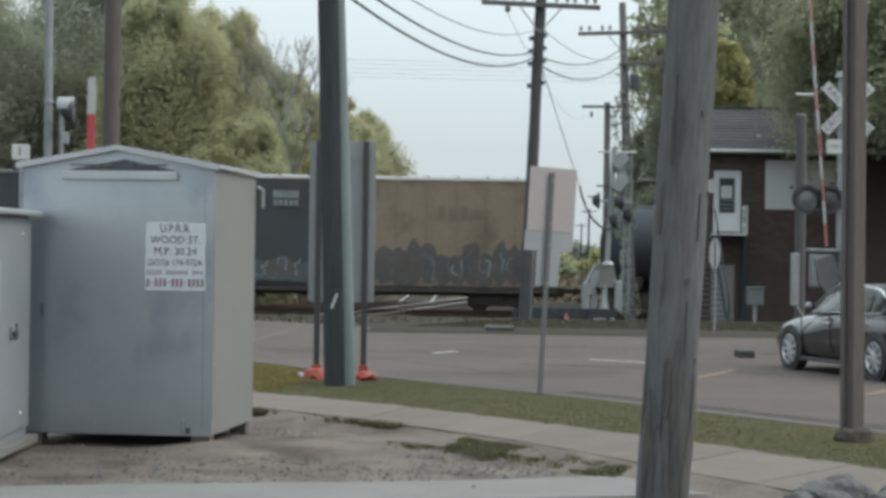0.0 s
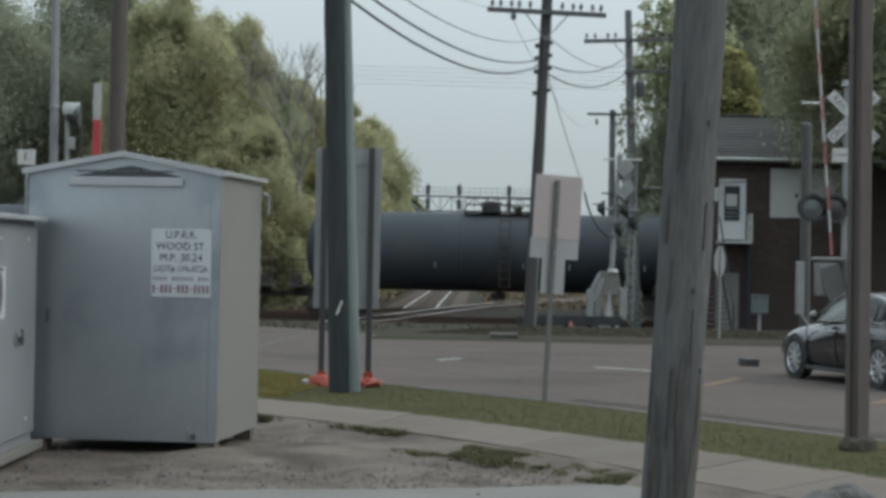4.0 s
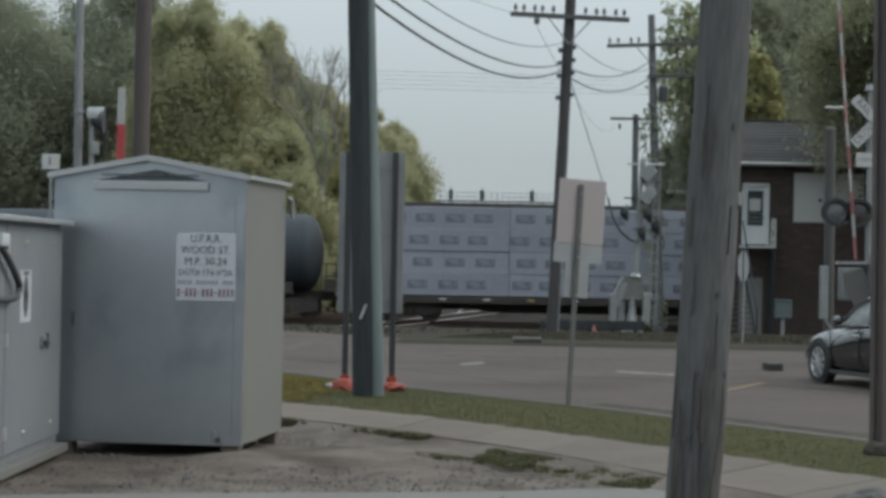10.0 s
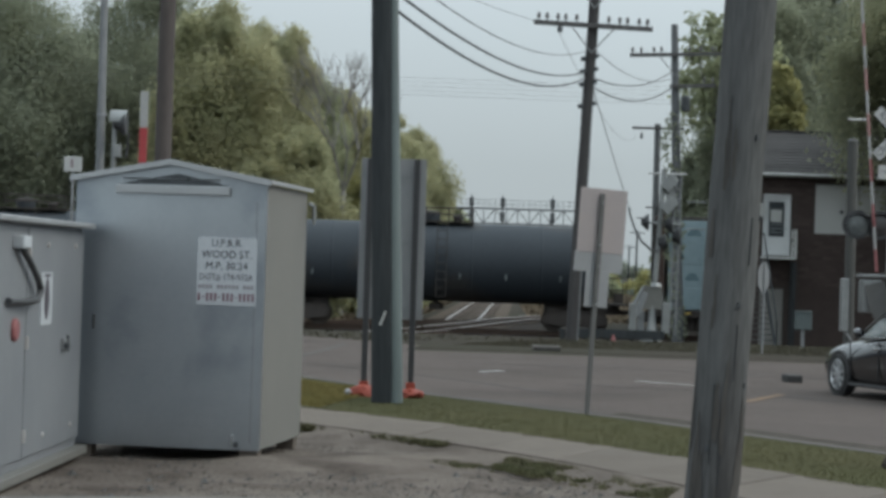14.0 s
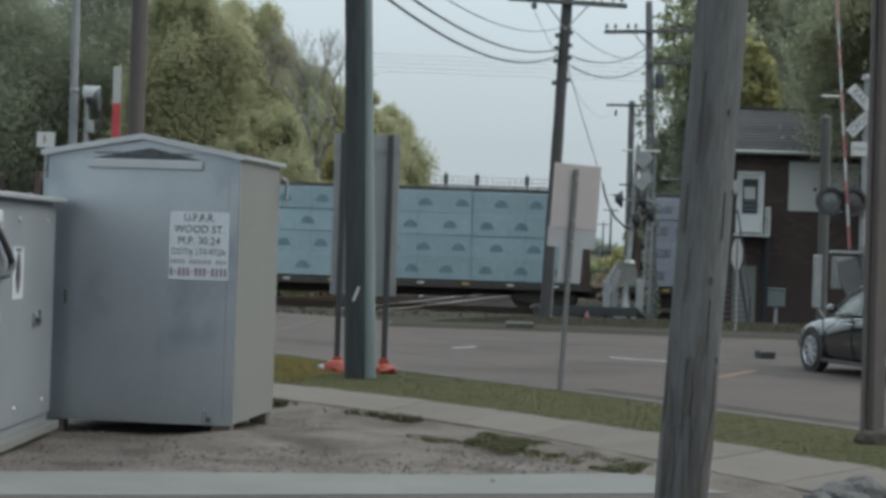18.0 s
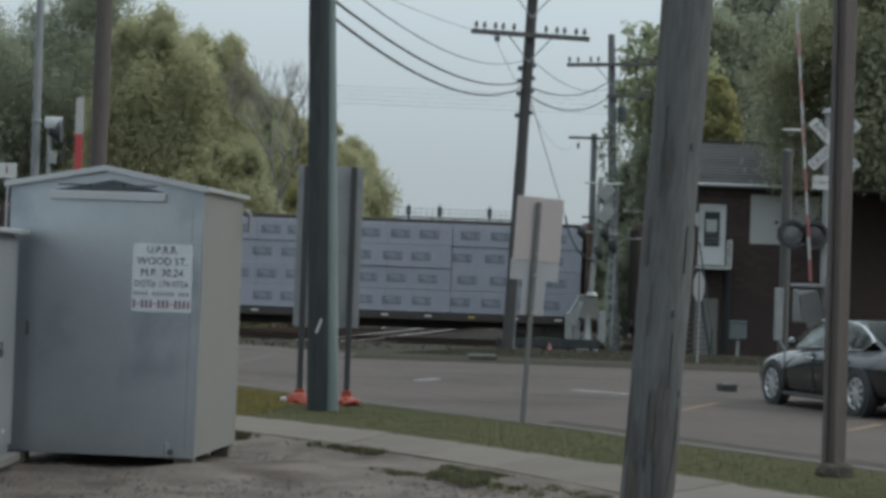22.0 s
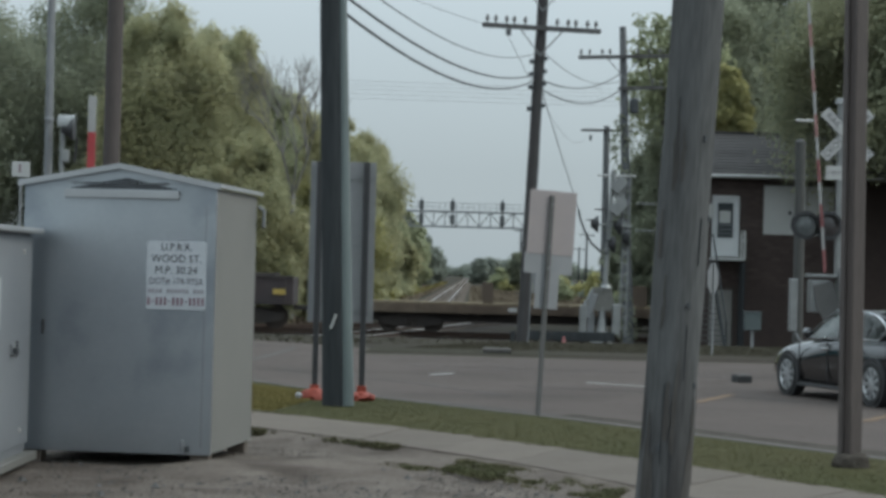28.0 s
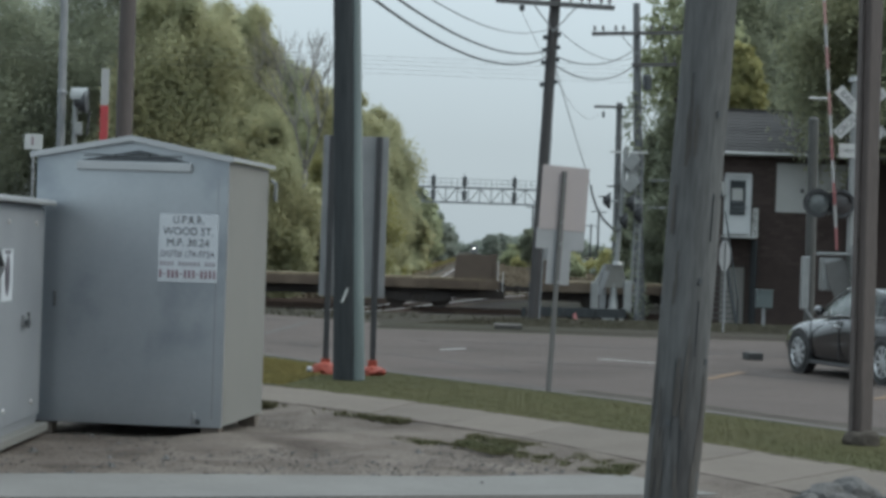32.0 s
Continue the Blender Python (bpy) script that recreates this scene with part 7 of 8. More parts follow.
CABLES = [
    ("power_cable", (-1.47, 25.6, 5.13), (2.28, 57.4, 7.17), 0.47, 0.019),
    ("power_cable", (-1.47, 25.6, 4.92), (2.28, 57.4, 7.01), 0.56, 0.020),
    ("phone_wire", (-1.45, 25.6, 5.40), (2.3, 57.4, 7.76), 0.5, 0.010),
    ("phone_wire", (-6.0, 30, 8.6), (1.4, 57.3, 8.4), 0.5, 0.006),
    ("phone_wire", (1.45, 57.3, 8.35), (2.2, 57.4, 6.95), 0.0, 0.007),
    ("power_cable", (2.45, 57.4, 7.04), (5.98, 73.9, 8.87), 0.37, 0.019),
    ("power_cable", (2.45, 57.4, 6.80), (5.98, 73.9, 8.30), 0.45, 0.020),
    ("phone_wire", (2.45, 57.4, 7.86), (6.0, 73.9, 8.62), 0.43, 0.011),
    ("guy_wire", (2.45, 57.4, 6.9), (4.0, 64, 3.7), 0.05, 0.012),
    ("phone_wire", (2.45, 57.4, 6.6), (7.2, 110, 9.0), 0.7, 0.006),
]
for nm, a_, b_, dr, rr in CABLES:
    tagged(wire(nm, sag(a_, b_, dr), rr, "cable"), "dark sagging cable between line poles" if rr > 0.015 else "thin dark wire between line poles", "cable", "overhead cables")
for i in range(5):
    z_ = 9.0 + i * 0.28
    tagged(wire("line_wire", sag((-40, 92 + i, z_ + 0.9), (24, 92 + i, z_ + 0.2), 0.25), 0.006, "cable"), "thin line wire above the railway", "cable", "overhead cables")
tagged(wire("hanging_cable", [(4.0, 64, 3.72), (4.05, 64, 3.45), (4.2, 64, 3.05), (4.4, 64, 2.7), (4.72, 64.6, 2.46), (5.0, 65.36, 2.4)], 0.036, "cable"), "thick black cable hanging beside the gate", "cable", "overhead cables")


# ---- crossing signals ----
def flasher(parent, x, y, z, r=0.27, material="lensgrey"):
    bg_ = part("flasher", lathe(BM(), [(0.0, 0.02), (r, 0.02), (r, 0.0), (0.0, 0.0)], 24, "Y", (x, y, z)), "black", parent, "round black flasher plate")
    part("flasher_lens", lathe(BM(), [(0.0, -0.05), (0.08, -0.045), (r * 0.72, -0.015), (r * 0.72, 0.01)], 20, "Y", (x + 0.02, y, z)), material, bg_)
    bm = BM()
    for i in range(12):
        a0, a1 = math.pi * i / 12, math.pi * (i + 1) / 12
        vs = [bm.verts.new((x + r * 0.8 * math.cos(a), yy, z + r * 0.8 * math.sin(a))) for a, yy in ((a0, y), (a1, y), (a1, y - 0.1), (a0, y - 0.1))]
        bm.faces.new(vs)
    bmesh.ops.remove_doubles(bm, verts=bm.verts[:], dist=0.001)
    bmesh.ops.solidify(bm, geom=bm.faces[:], thickness=0.01)
    part("flasher_hood", bm, "black", bg_)
    return bg_


def gate_arm(parent, a, b, w=0.1, band=0.4, first="whitep"):
    a, b = Vector(a), Vector(b)
    n = int((b - a).length / band)
    rot = (b - a).to_track_quat("Z", "Y").to_matrix().to_4x4()
    arm = part("gate_arm", box(BM(), (0, 0, 0), (0.04, 0.02, 0.05)), "silver", parent)
    for i in range(n):
        m_ = "dullwhite" if (i + (first == "red")) % 2 == 0 else "dullred" if i < 5 else "palered"
        bm = box(BM(), (0, 0, 0), (w, 0.035, (b - a).length / n * 0.995), 0.004)
        part("arm_band", bm, m_, arm, "", Matrix.Translation(a.lerp(b, (i + 0.5) / n)) @ rot)
    return arm


def crossbuck(parent, x, y, z, L=1.22, w=0.23, face=0.0):
    for s in (1, -1):
        bl = part("crossbuck_blade", box(BM(), (0, 0, 0), (L, 0.012, w), 0.002), "whitep", parent, "white crossbuck blade",
                  pose(x, y - 0.01 * (s > 0), z) @ pose(0, 0, 0, 0, 45 * s, 0))
        txts = (("RAIL", -0.36), ("ROAD", 0.36)) if s > 0 else (("CROS", -0.36), ("SING", 0.36))
        for tx, dx in txts:
            lettering("lettering", tx, 0.17, "ink", bl, pose(dx, -0.008, 0) @ FACE)
        for zz in (-w / 2 + 0.012, w / 2 - 0.012):
            part("blade_edge", box(BM(), (0, -0.007, zz), (L, 0.003, 0.014)), "ink", bl)


def gate_right():
    Y = 39.0
    t = thing("crossing_gate", pose(7.3, Y, ROAD_Z), "railway crossing gate raised upright with crossbuck and flashers", "crossing gate", "crossing gates")
    part("mast", tube(BM(), (0, 0, 0), (0, 0, 5.15), 0.07, n=14), "silver", t, "silver mast")
    part("mast_base", lathe(BM(), [(0.25, 0), (0.25, 0.08), (0.14, 0.3), (0.09, 0.7), (0.08, 0.72)], 18), "silver", t)
    crossbuck(t, 0.09, -0.12, 4.57)
    pl = part("track_sign", box(BM(), (-0.09, -0.1, 3.86), (0.4, 0.01, 0.26)), "whitep", t, "small white sign under the crossbuck")
    lettering("lettering", "3 TRACKS", 0.08, "ink", pl, pose(-0.09, -0.107, 3.86) @ FACE)
    part("light_bar", tube(BM(), (-0.75, -0.05, 2.87), (0.3, -0.05, 2.87), 0.035, n=8), "silver", t)
    for x, m_ in ((-0.66, "lensgrey"), (-0.24, "lensdark")):
        flasher(t, x, -0.18, 2.87, 0.27, m_)
    part("bell", lathe(BM(), [(0.0, 0.12), (0.1, 0.1), (0.13, 0.0), (0.0, 0.0)], 14, "Z", (0, 0, 5.15)), "silver", t)
    part("side_bar", tube(BM(), (-0.86, -0.05, 4.82), (-0.5, -0.05, 4.82), 0.025, n=6), "whitep", t)
    part("gate_mechanism", box(BM(), (-0.35, 0.0, 1.55), (0.38, 0.4, 0.62), 0.04), "silver", t, "silver gate motor case")
    part("mechanism_cover", box(BM(), (-0.32, -0.05, 1.93), (0.56, 0.4, 0.06), 0.02), "silver", t)
    bm = BM()
    prism(bm, [(-0.5, 1.75), (-0.15, 1.85), (0.02, 1.3), (-0.2, 0.95), (-0.42, 1.35)], -0.28, -0.22, "Y")
    part("counterweight_arm", bm, "postgrey", t)
    part("counterweight", box(BM(), (-0.84, -0.1, 1.38), (0.14, 0.2, 0.98), 0.02), "silver", t, "pale counterweight")
    part("counterweight", box(BM(), (0.1, -0.3, 1.78), (0.26, 0.2, 0.7), 0.06), "silver", t, "pale counterweight")
    part("stay", tube(BM(), (-0.1, -0.35, 1.1), (0.25, -0.35, 1.5), 0.03, n=6), "steel", t)
    part("stay", tube(BM(), (-0.85, -0.1, 0.95), (-0.55, -0.1, 0.5), 0.025, n=6), "steel", t)
    gate_arm(t, (-0.30, -0.32, 2.0), (-0.72, -0.32, 7.0), 0.12, 0.4, "red")
    m2 = thing("signal_mast", pose(6.78, 40.2, ROAD_Z), "plain grey steel signal mast beside the gate", "mast", "crossing gates")
    part("mast", tube(BM(), (0, 0, 0), (-0.03, 0, 4.5), 0.1, n=14), "mastdull", m2)
    part("mast_cap", tube(BM(), (-0.03, 0, 4.5), (-0.03, 0, 4.56), 0.11, 0.05, n=12), "mastdull", m2)
    part("mast_base", lathe(BM(), [(0.3, 0), (0.3, 0.1), (0.16, 0.3), (0.1, 0.6)], 16), "steel", m2)


def gate_centre():
    t = thing("crossing_gate", pose(4.9, 65.4, gz(65.4)), "far railway crossing gate raised upright, seen edge on", "crossing gate", "crossing gates")
    part("mast_base", lathe(BM(), [(0.34, 0), (0.33, 0.1), (0.20, 0.16), (0.15, 0.5), (0.11, 0.8), (0.09, 1.6), (0.08, 1.65)], 18), "silver", t, "silver conical base")
    part("mast", tube(BM(), (0, 0, 0.5), (0.25, 0, 5.4), 0.085, 0.075, n=12), "silver", t)
    part("gate_mechanism", prism(BM(), [(-0.5, 1.0), (0.42, 1.0), (0.26, 1.75), (-0.28, 1.75)], -0.1, 0.3, "Y"), "gatecase", t, "dull tapered gate motor case")
    part("mechanism_cover", lathe(BM(), [(0.0, 0.12), (0.14, 0.1), (0.2, 0.0), (0.0, 0.0)], 14, "Z", (0.1, 0, 1.72)), "silver", t)
    for x, z, h in ((-0.6, 0.72, 0.9), (0.42, 0.75, 0.95)):
        part("counterweight", box(BM(), (x, -0.1, z), (0.22, 0.2, h), 0.03), "silver", t, "pale counterweight")
    part("counterweight_arm", box(BM(), (-0.36, -0.1, 1.15), (0.2, 0.1, 0.8), 0.03, ry=0.3), "steel", t)
    part("counterweight_arm", tube(BM(), (-0.3, -0.15, 1.7), (-0.6, -0.15, 1.1), 0.05, n=8), "steel", t)
    part("counterweight", box(BM(), (-0.34, 0.1, 0.5), (0.22, 0.2, 0.9), 0.03), "steel", t)
    # crossbuck and flashers seen from the side
    for z in (4.25, 4.95):
        part("crossbuck_blade", box(BM(), (0.42, 0, z), (0.36, 0.4, 0.5), 0.02, ry=0.7), "silver", t)
    part("crossbuck_blade", box(BM(), (0.46, -0.02, 4.6), (0.30, 0.02, 0.75), 0.003, ry=-0.3), "silver", t)
    for x, z in ((-0.22, 3.72), (0.5, 3.68), (0.75, 3.3), (0.32, 3.1)):
        f = part("flasher", lathe(BM(), [(0.1, -0.2), (0.14, -0.14), (0.27, 0.0), (0.27, 0.03), (0.0, 0.03)], 16, "X", (x, 0, z)), "black", t)
        part("flasher_hood", box(BM(), (x - 0.2, 0, z + 0.12), (0.28, 0.3, 0.03)), "black", f)
    part("light_bar", tube(BM(), (-0.3, 0, 3.72), (0.85, 0, 3.66), 0.035, n=8), "silver", t)
    part("ladder_rail", tube(tube(BM(), (0.55, 0.1, 0.2), (0.62, 0.1, 5.2), 0.03, n=6), (0.75, 0.1, 0.2), (0.8, 0.1, 5.2), 0.03, n=6), "steel", t)
    for i in range(14):
        part("ladder_rung", tube(BM(), (0.56, 0.1, 0.5 + i * 0.33), (0.78, 0.1, 0.5 + i * 0.33), 0.018, n=6), "steel", t)
    part("top_bar", tube(BM(), (-0.25, 0, 5.25), (0.95, 0, 5.25), 0.03, n=6), "whitep", t)
    for z in (4.9, 4.05):
        part("far_bar", tube(BM(), (1.0, 0.2, z - 0.5), (1.6, 0.2, z - 0.5), 0.02, n=6), "darksteel", t)


def left_signals():
    g = thing("lamp_mast", pose(-9.58, 50, ROAD_Z), "plain grey steel mast beyond the equipment cabinet", "mast")
    part("mast", tube(BM(), (0, 0, 0), (-0.05, 0, 9.5), 0.11, 0.09, n=14), "darksteel", g)
    part("mast_base", lathe(BM(), [(0.26, 0), (0.26, 0.05), (0.15, 0.08), (0.13, 0.35)], 16), "darksteel", g)
    for z in (2.6, 5.2):
        part("mast_band", lathe(BM(), [(0.118, z), (0.122, z + 0.01), (0.122, z + 0.07), (0.116, z + 0.08)], 14, "Z", (-0.02, 0, 0)), "steel", g)
    s = thing("crossing_signal", pose(-9.2, 49.6, ROAD_Z), "crossing flasher with a hood on a silver mast", "signal")
    part("mast", tube(BM(), (0, 0, 0), (0, 0, 5.1), 0.06, n=12), "silver", s)
    f = part("flasher", lathe(BM(), [(0.12, -0.26), (0.16, -0.14), (0.28, 0.0), (0.28, 0.04), (0.0, 0.04)], 18, "X", (0.24, 0, 5.0)), "black", s)
    bm = BM()
    for i in range(10):
        a0, a1 = math.pi * i / 10, math.pi * (i + 1) / 10
        vs = [bm.verts.new((xx, 0.2 * math.cos(a), 5.05 + 0.28 * math.sin(a))) for a, xx in ((a0, -0.1), (a1, -0.1), (a1, 0.3), (a0, 0.3))]
        bm.faces.new(vs)
    bmesh.ops.remove_doubles(bm, verts=bm.verts[:], dist=0.001)
    bmesh.ops.solidify(bm, geom=bm.faces[:], thickness=0.015)
    part("flasher_hood", bm, "silver", f)
    part("junction_box", box(BM(), (0.1, -0.05, 4.35), (0.16, 0.14, 0.3), 0.02), "silver", s)
    part("cable_loop", tube(BM(), (0.35, 0, 4.8), (0.3, 0, 4.2), 0.025, n=6), "black", s)
    ga = thing("crossing_gate", pose(-8.56, 50, ROAD_Z), "raised red and white crossing gate arm beyond the cabinet", "crossing gate", "crossing gates")
    part("mast", tube(BM(), (0, 0.2, 0), (0, 0.2, 2.8), 0.07, n=12), "silver", ga)
    part("gate_mechanism", box(BM(), (0, 0, 1.2), (0.4, 0.4, 0.6), 0.04), "silver", ga)
    arm = part("gate_arm", box(BM(), (0, -0.1, 1.9), (0.12, 0.05, 1.2), 0.01), "silver", ga)
    for i, (z0, z1, m_) in enumerate(((2.5, 3.3, "dullred"), (3.3, 4.1, "dullwhite"), (4.1, 4.95, "red"), (4.95, 5.83, "dullwhite"))):
        part("arm_band", box(BM(), (0, -0.1, (z0 + z1) / 2), (0.19, 0.04, z1 - z0 - 0.004), 0.005), m_, arm)
    utility_pole("utility_pole", pose(-6.48, 40, ROAD_Z), 0.17, 0.15, 10.5, 0.1, "rustpost", "brownish wooden utility pole beyond the cabinet")
    b_ = thing("small_sign", pose(-9.43, 46, -0.3), "small pale sign board on a thin post", "sign")
    part("sign_panel", box(BM(), (0, 0, 4.0), (0.40, 0.02, 0.34), 0.01), "whitep", b_)
    part("sign_mark", box(BM(), (-0.02, -0.012, 4.02), (0.04, 0.006, 0.18)), "inkred", b_)
    part("post", tube(BM(), (0, 0.03, 0), (0, 0.03, 3.9), 0.03, n=8), "steel", b_)


gate_right()
gate_centre()
left_signals()

# stop sign seen obliquely from behind
ss = thing("stop_sign", pose(6.5, 51, gz(51), 0, 0.6, 62), "octagonal stop sign seen obliquely from behind on a steel post", "sign")
part("sign_panel", prism(BM(), [(0.40 * math.cos(math.pi / 8 + i * math.pi / 4), 1.86 + 0.40 * math.sin(math.pi / 8 + i * math.pi / 4)) for i in range(8)], 0.0, 0.008, "Y"), "darksteel", ss, "dull octagonal sign back")
part("post", box(BM(), (0, -0.02, 1.12), (0.06, 0.03, 2.28), 0.004), "steel", ss)

tb = thing("utility_box", pose(9.11, 62, gz(62)), "teal-grey metal utility box on a short post", "utility box")
part("box_body", box(BM(), (0, 0, 0.8), (0.48, 0.25, 0.52), 0.02), "teal", tb)
part("box_lid", box(BM(), (0, -0.01, 1.07), (0.52, 0.3, 0.04), 0.01), "teal", tb)
part("post", box(BM(), (0, 0.02, 0.27), (0.09, 0.09, 0.56)), "steel", tb)

# kerb inlet on the far side
dn = thing("storm_drain", pose(1.18, 46.9, -0.14), "concrete storm drain lid with a dark inlet", "drain")
part("lid", box(BM(), (0, 0.1, 0.10), (0.62, 0.8, 0.07), 0.01), "kerb", dn)
part("inlet", box(BM(), (0, -0.18, 0.03), (0.56, 0.2, 0.10)), "black", dn, "dark inlet")
for x in (-0.29, 0.29):
    part("cheek", box(BM(), (x, 0.0, 0.03), (0.05, 0.5, 0.1)), "kerb", dn)

# patched hole in the road, with a low dark block
pb = thing("road_block", pose(5.30, 37.2, ROAD_Z), "small dark rubber block lying in the road", "block")
part("block", box(BM(), (0, 0, 0.06), (0.26, 0.5, 0.13), 0.015, rz=0.1), "rubber", pb)
part("block_top", box(BM(), (0.02, 0.05, 0.128), (0.24, 0.36, 0.012), 0.004, rz=0.1), "kerb", pb)

# low plank edging in front of the track
ed = thing("plank_barrier", pose(2.0, 63.0, gz(63.0)), "low weathered plank barrier beside the track", "barrier")
for i in range(3):
    part("plank", box(BM(), (0.75 + i * 0.95, 0, 0.22), (0.93, 0.1, 0.28), 0.01), "wooddark", ed)
for i in range(5):
    part("barrier_post", box(BM(), (0.05 + i * 0.7, 0.1, 0.12), (0.14, 0.14, 0.4)), "wooddark", ed)
part("marker_cone", lathe(BM(), [(0.09, 0.0), (0.07, 0.03), (0.025, 0.22), (0.0, 0.23)], 12, "Z", (1.55, -0.6, 0.0)), "dullred", ed, "small dull red marker")


# ---- signal bridge over the far main line ----
def signal_bridge():
    Y = 280.0
    t = thing("signal_bridge", pose(0, Y, gz(Y)), "grey lattice signal bridge spanning the far main line", "signal bridge")
    z0, z1, xa, xb = 8.85, 10.85, -9.5, 11.8
    for z in (z0, z1):
        for y in (-0.7, 0.7):
            part("chord", box(BM(), ((xa + xb) / 2, y, z), (xb - xa, 0.22, 0.22)), "steel", t)
    n = 14
    w = (xb - xa) / n
    for i in range(n + 1):
        part("truss_post", box(BM(), (xa + i * w, -0.7, (z0 + z1) / 2), (0.13, 0.13, z1 - z0)), "steel", t)
        if i < n:
            a, b = ((z0, z1) if i % 2 else (z1, z0))
            part("truss_diagonal", tube(BM(), (xa + i * w, -0.7, a), (xa + (i + 1) * w, -0.7, b), 0.07, n=5), "steel", t)
    for i in range(29):
        part("rail_post", box(BM(), (xa + i * w / 2, -0.75, z1 + 0.6), (0.06, 0.06, 1.1)), "steel", t)
    for z in (0.6, 1.15):
        part("hand_rail", box(BM(), ((xa + xb) / 2, -0.75, z1 + z), (xb - xa, 0.06, 0.06)), "steel", t)
    for x in (xa, xb):
        for y in (-0.7, 0.7):
            part("leg", box(BM(), (x, y, z1 / 2), (0.35, 0.3, z1)), "steel", t)
    for x in (-3.54, 0.62, 7.28):
        for z in (11.68, 9.8):
            h = part("signal_head", box(BM(), (x, -1.0, z), (0.62, 0.4, 1.35), 0.2), "bridgeblack", t, "black signal head")
            for k in (-0.42, 0, 0.42):
                part("signal_hood", tube(BM(), (x, -1.2, z + k), (x, -1.5, z + k), 0.17, n=10), "bridgeblack", h)
        part("signal_mast", tube(BM(), (x, -0.8, z0), (x, -0.8, 12.7), 0.06, n=8), "bridgeblack", t)


signal_bridge()

# far locomotive that comes into view down the main line
lo = thing("locomotive", pose(-30, 1000, RZ), "far locomotive with a bright head lamp on the main line", "locomotive")
# grey body tone stands in for the haze at this distance
part("body", box(BM(), (0, 3, 2.6), (3.1, 16, 3.4), 0.2), "darksteel", lo)
part("cab", box(BM(), (0, -3, 3.1), (3.0, 3, 2.6), 0.15), "darksteel", lo)
for x in (-1.1, 0, 1.1):
    part("cab_window", box(BM(), (x, -5.02, 3.9), (0.7, 0.05, 0.5)), "dimglass", lo)
part("head_lamp", lathe(BM(), [(0.0, -0.02), (0.24, 0.0), (0.26, 0.05)], 16, "Y", (0, -5.06, 3.0)), "lamp", lo, "bright head lamp")
# deep tube added to block the lamp while the locomotive is turned
part("lamp_hood", tube(BM(), (0, -5.7, 3.0), (0, -4.98, 3.0), 0.36, 0.34, 16, False), "darksteel", lo)
part("wheel_set", lathe(BM(), [(0.5, -0.8), (0.5, 0.8)], 16, "X", (0, -3, 0.5)), "wheel", lo)
LOCO = lo

# brush between the far tracks
brng = random.Random(12)
for i in range(26):
    y_ = brng.uniform(105, 420)
    x_ = brng.uniform(9.0, 10 + y_ * 0.05)
    tree(x_, y_, brng.uniform(1.2, 3.0), brng.uniform(1.2, 2.4), brng.choice(("leafd", "leafc", "leafd", "leafar")), 700, 300 + i, leaf_size=0.3, low=0.02, label="low scrubby bush beside the far track")
for i in range(14):
    y_ = 105 + i * 13
    tree(-4.6 - brng.random() * 1.2, y_, brng.uniform(1.0, 2.2), brng.uniform(1.0, 1.8), brng.choice(("leafc", "leafa")), 600, 400 + i, leaf_size=0.26, low=0.02, label="low yellowing bush beside the track")


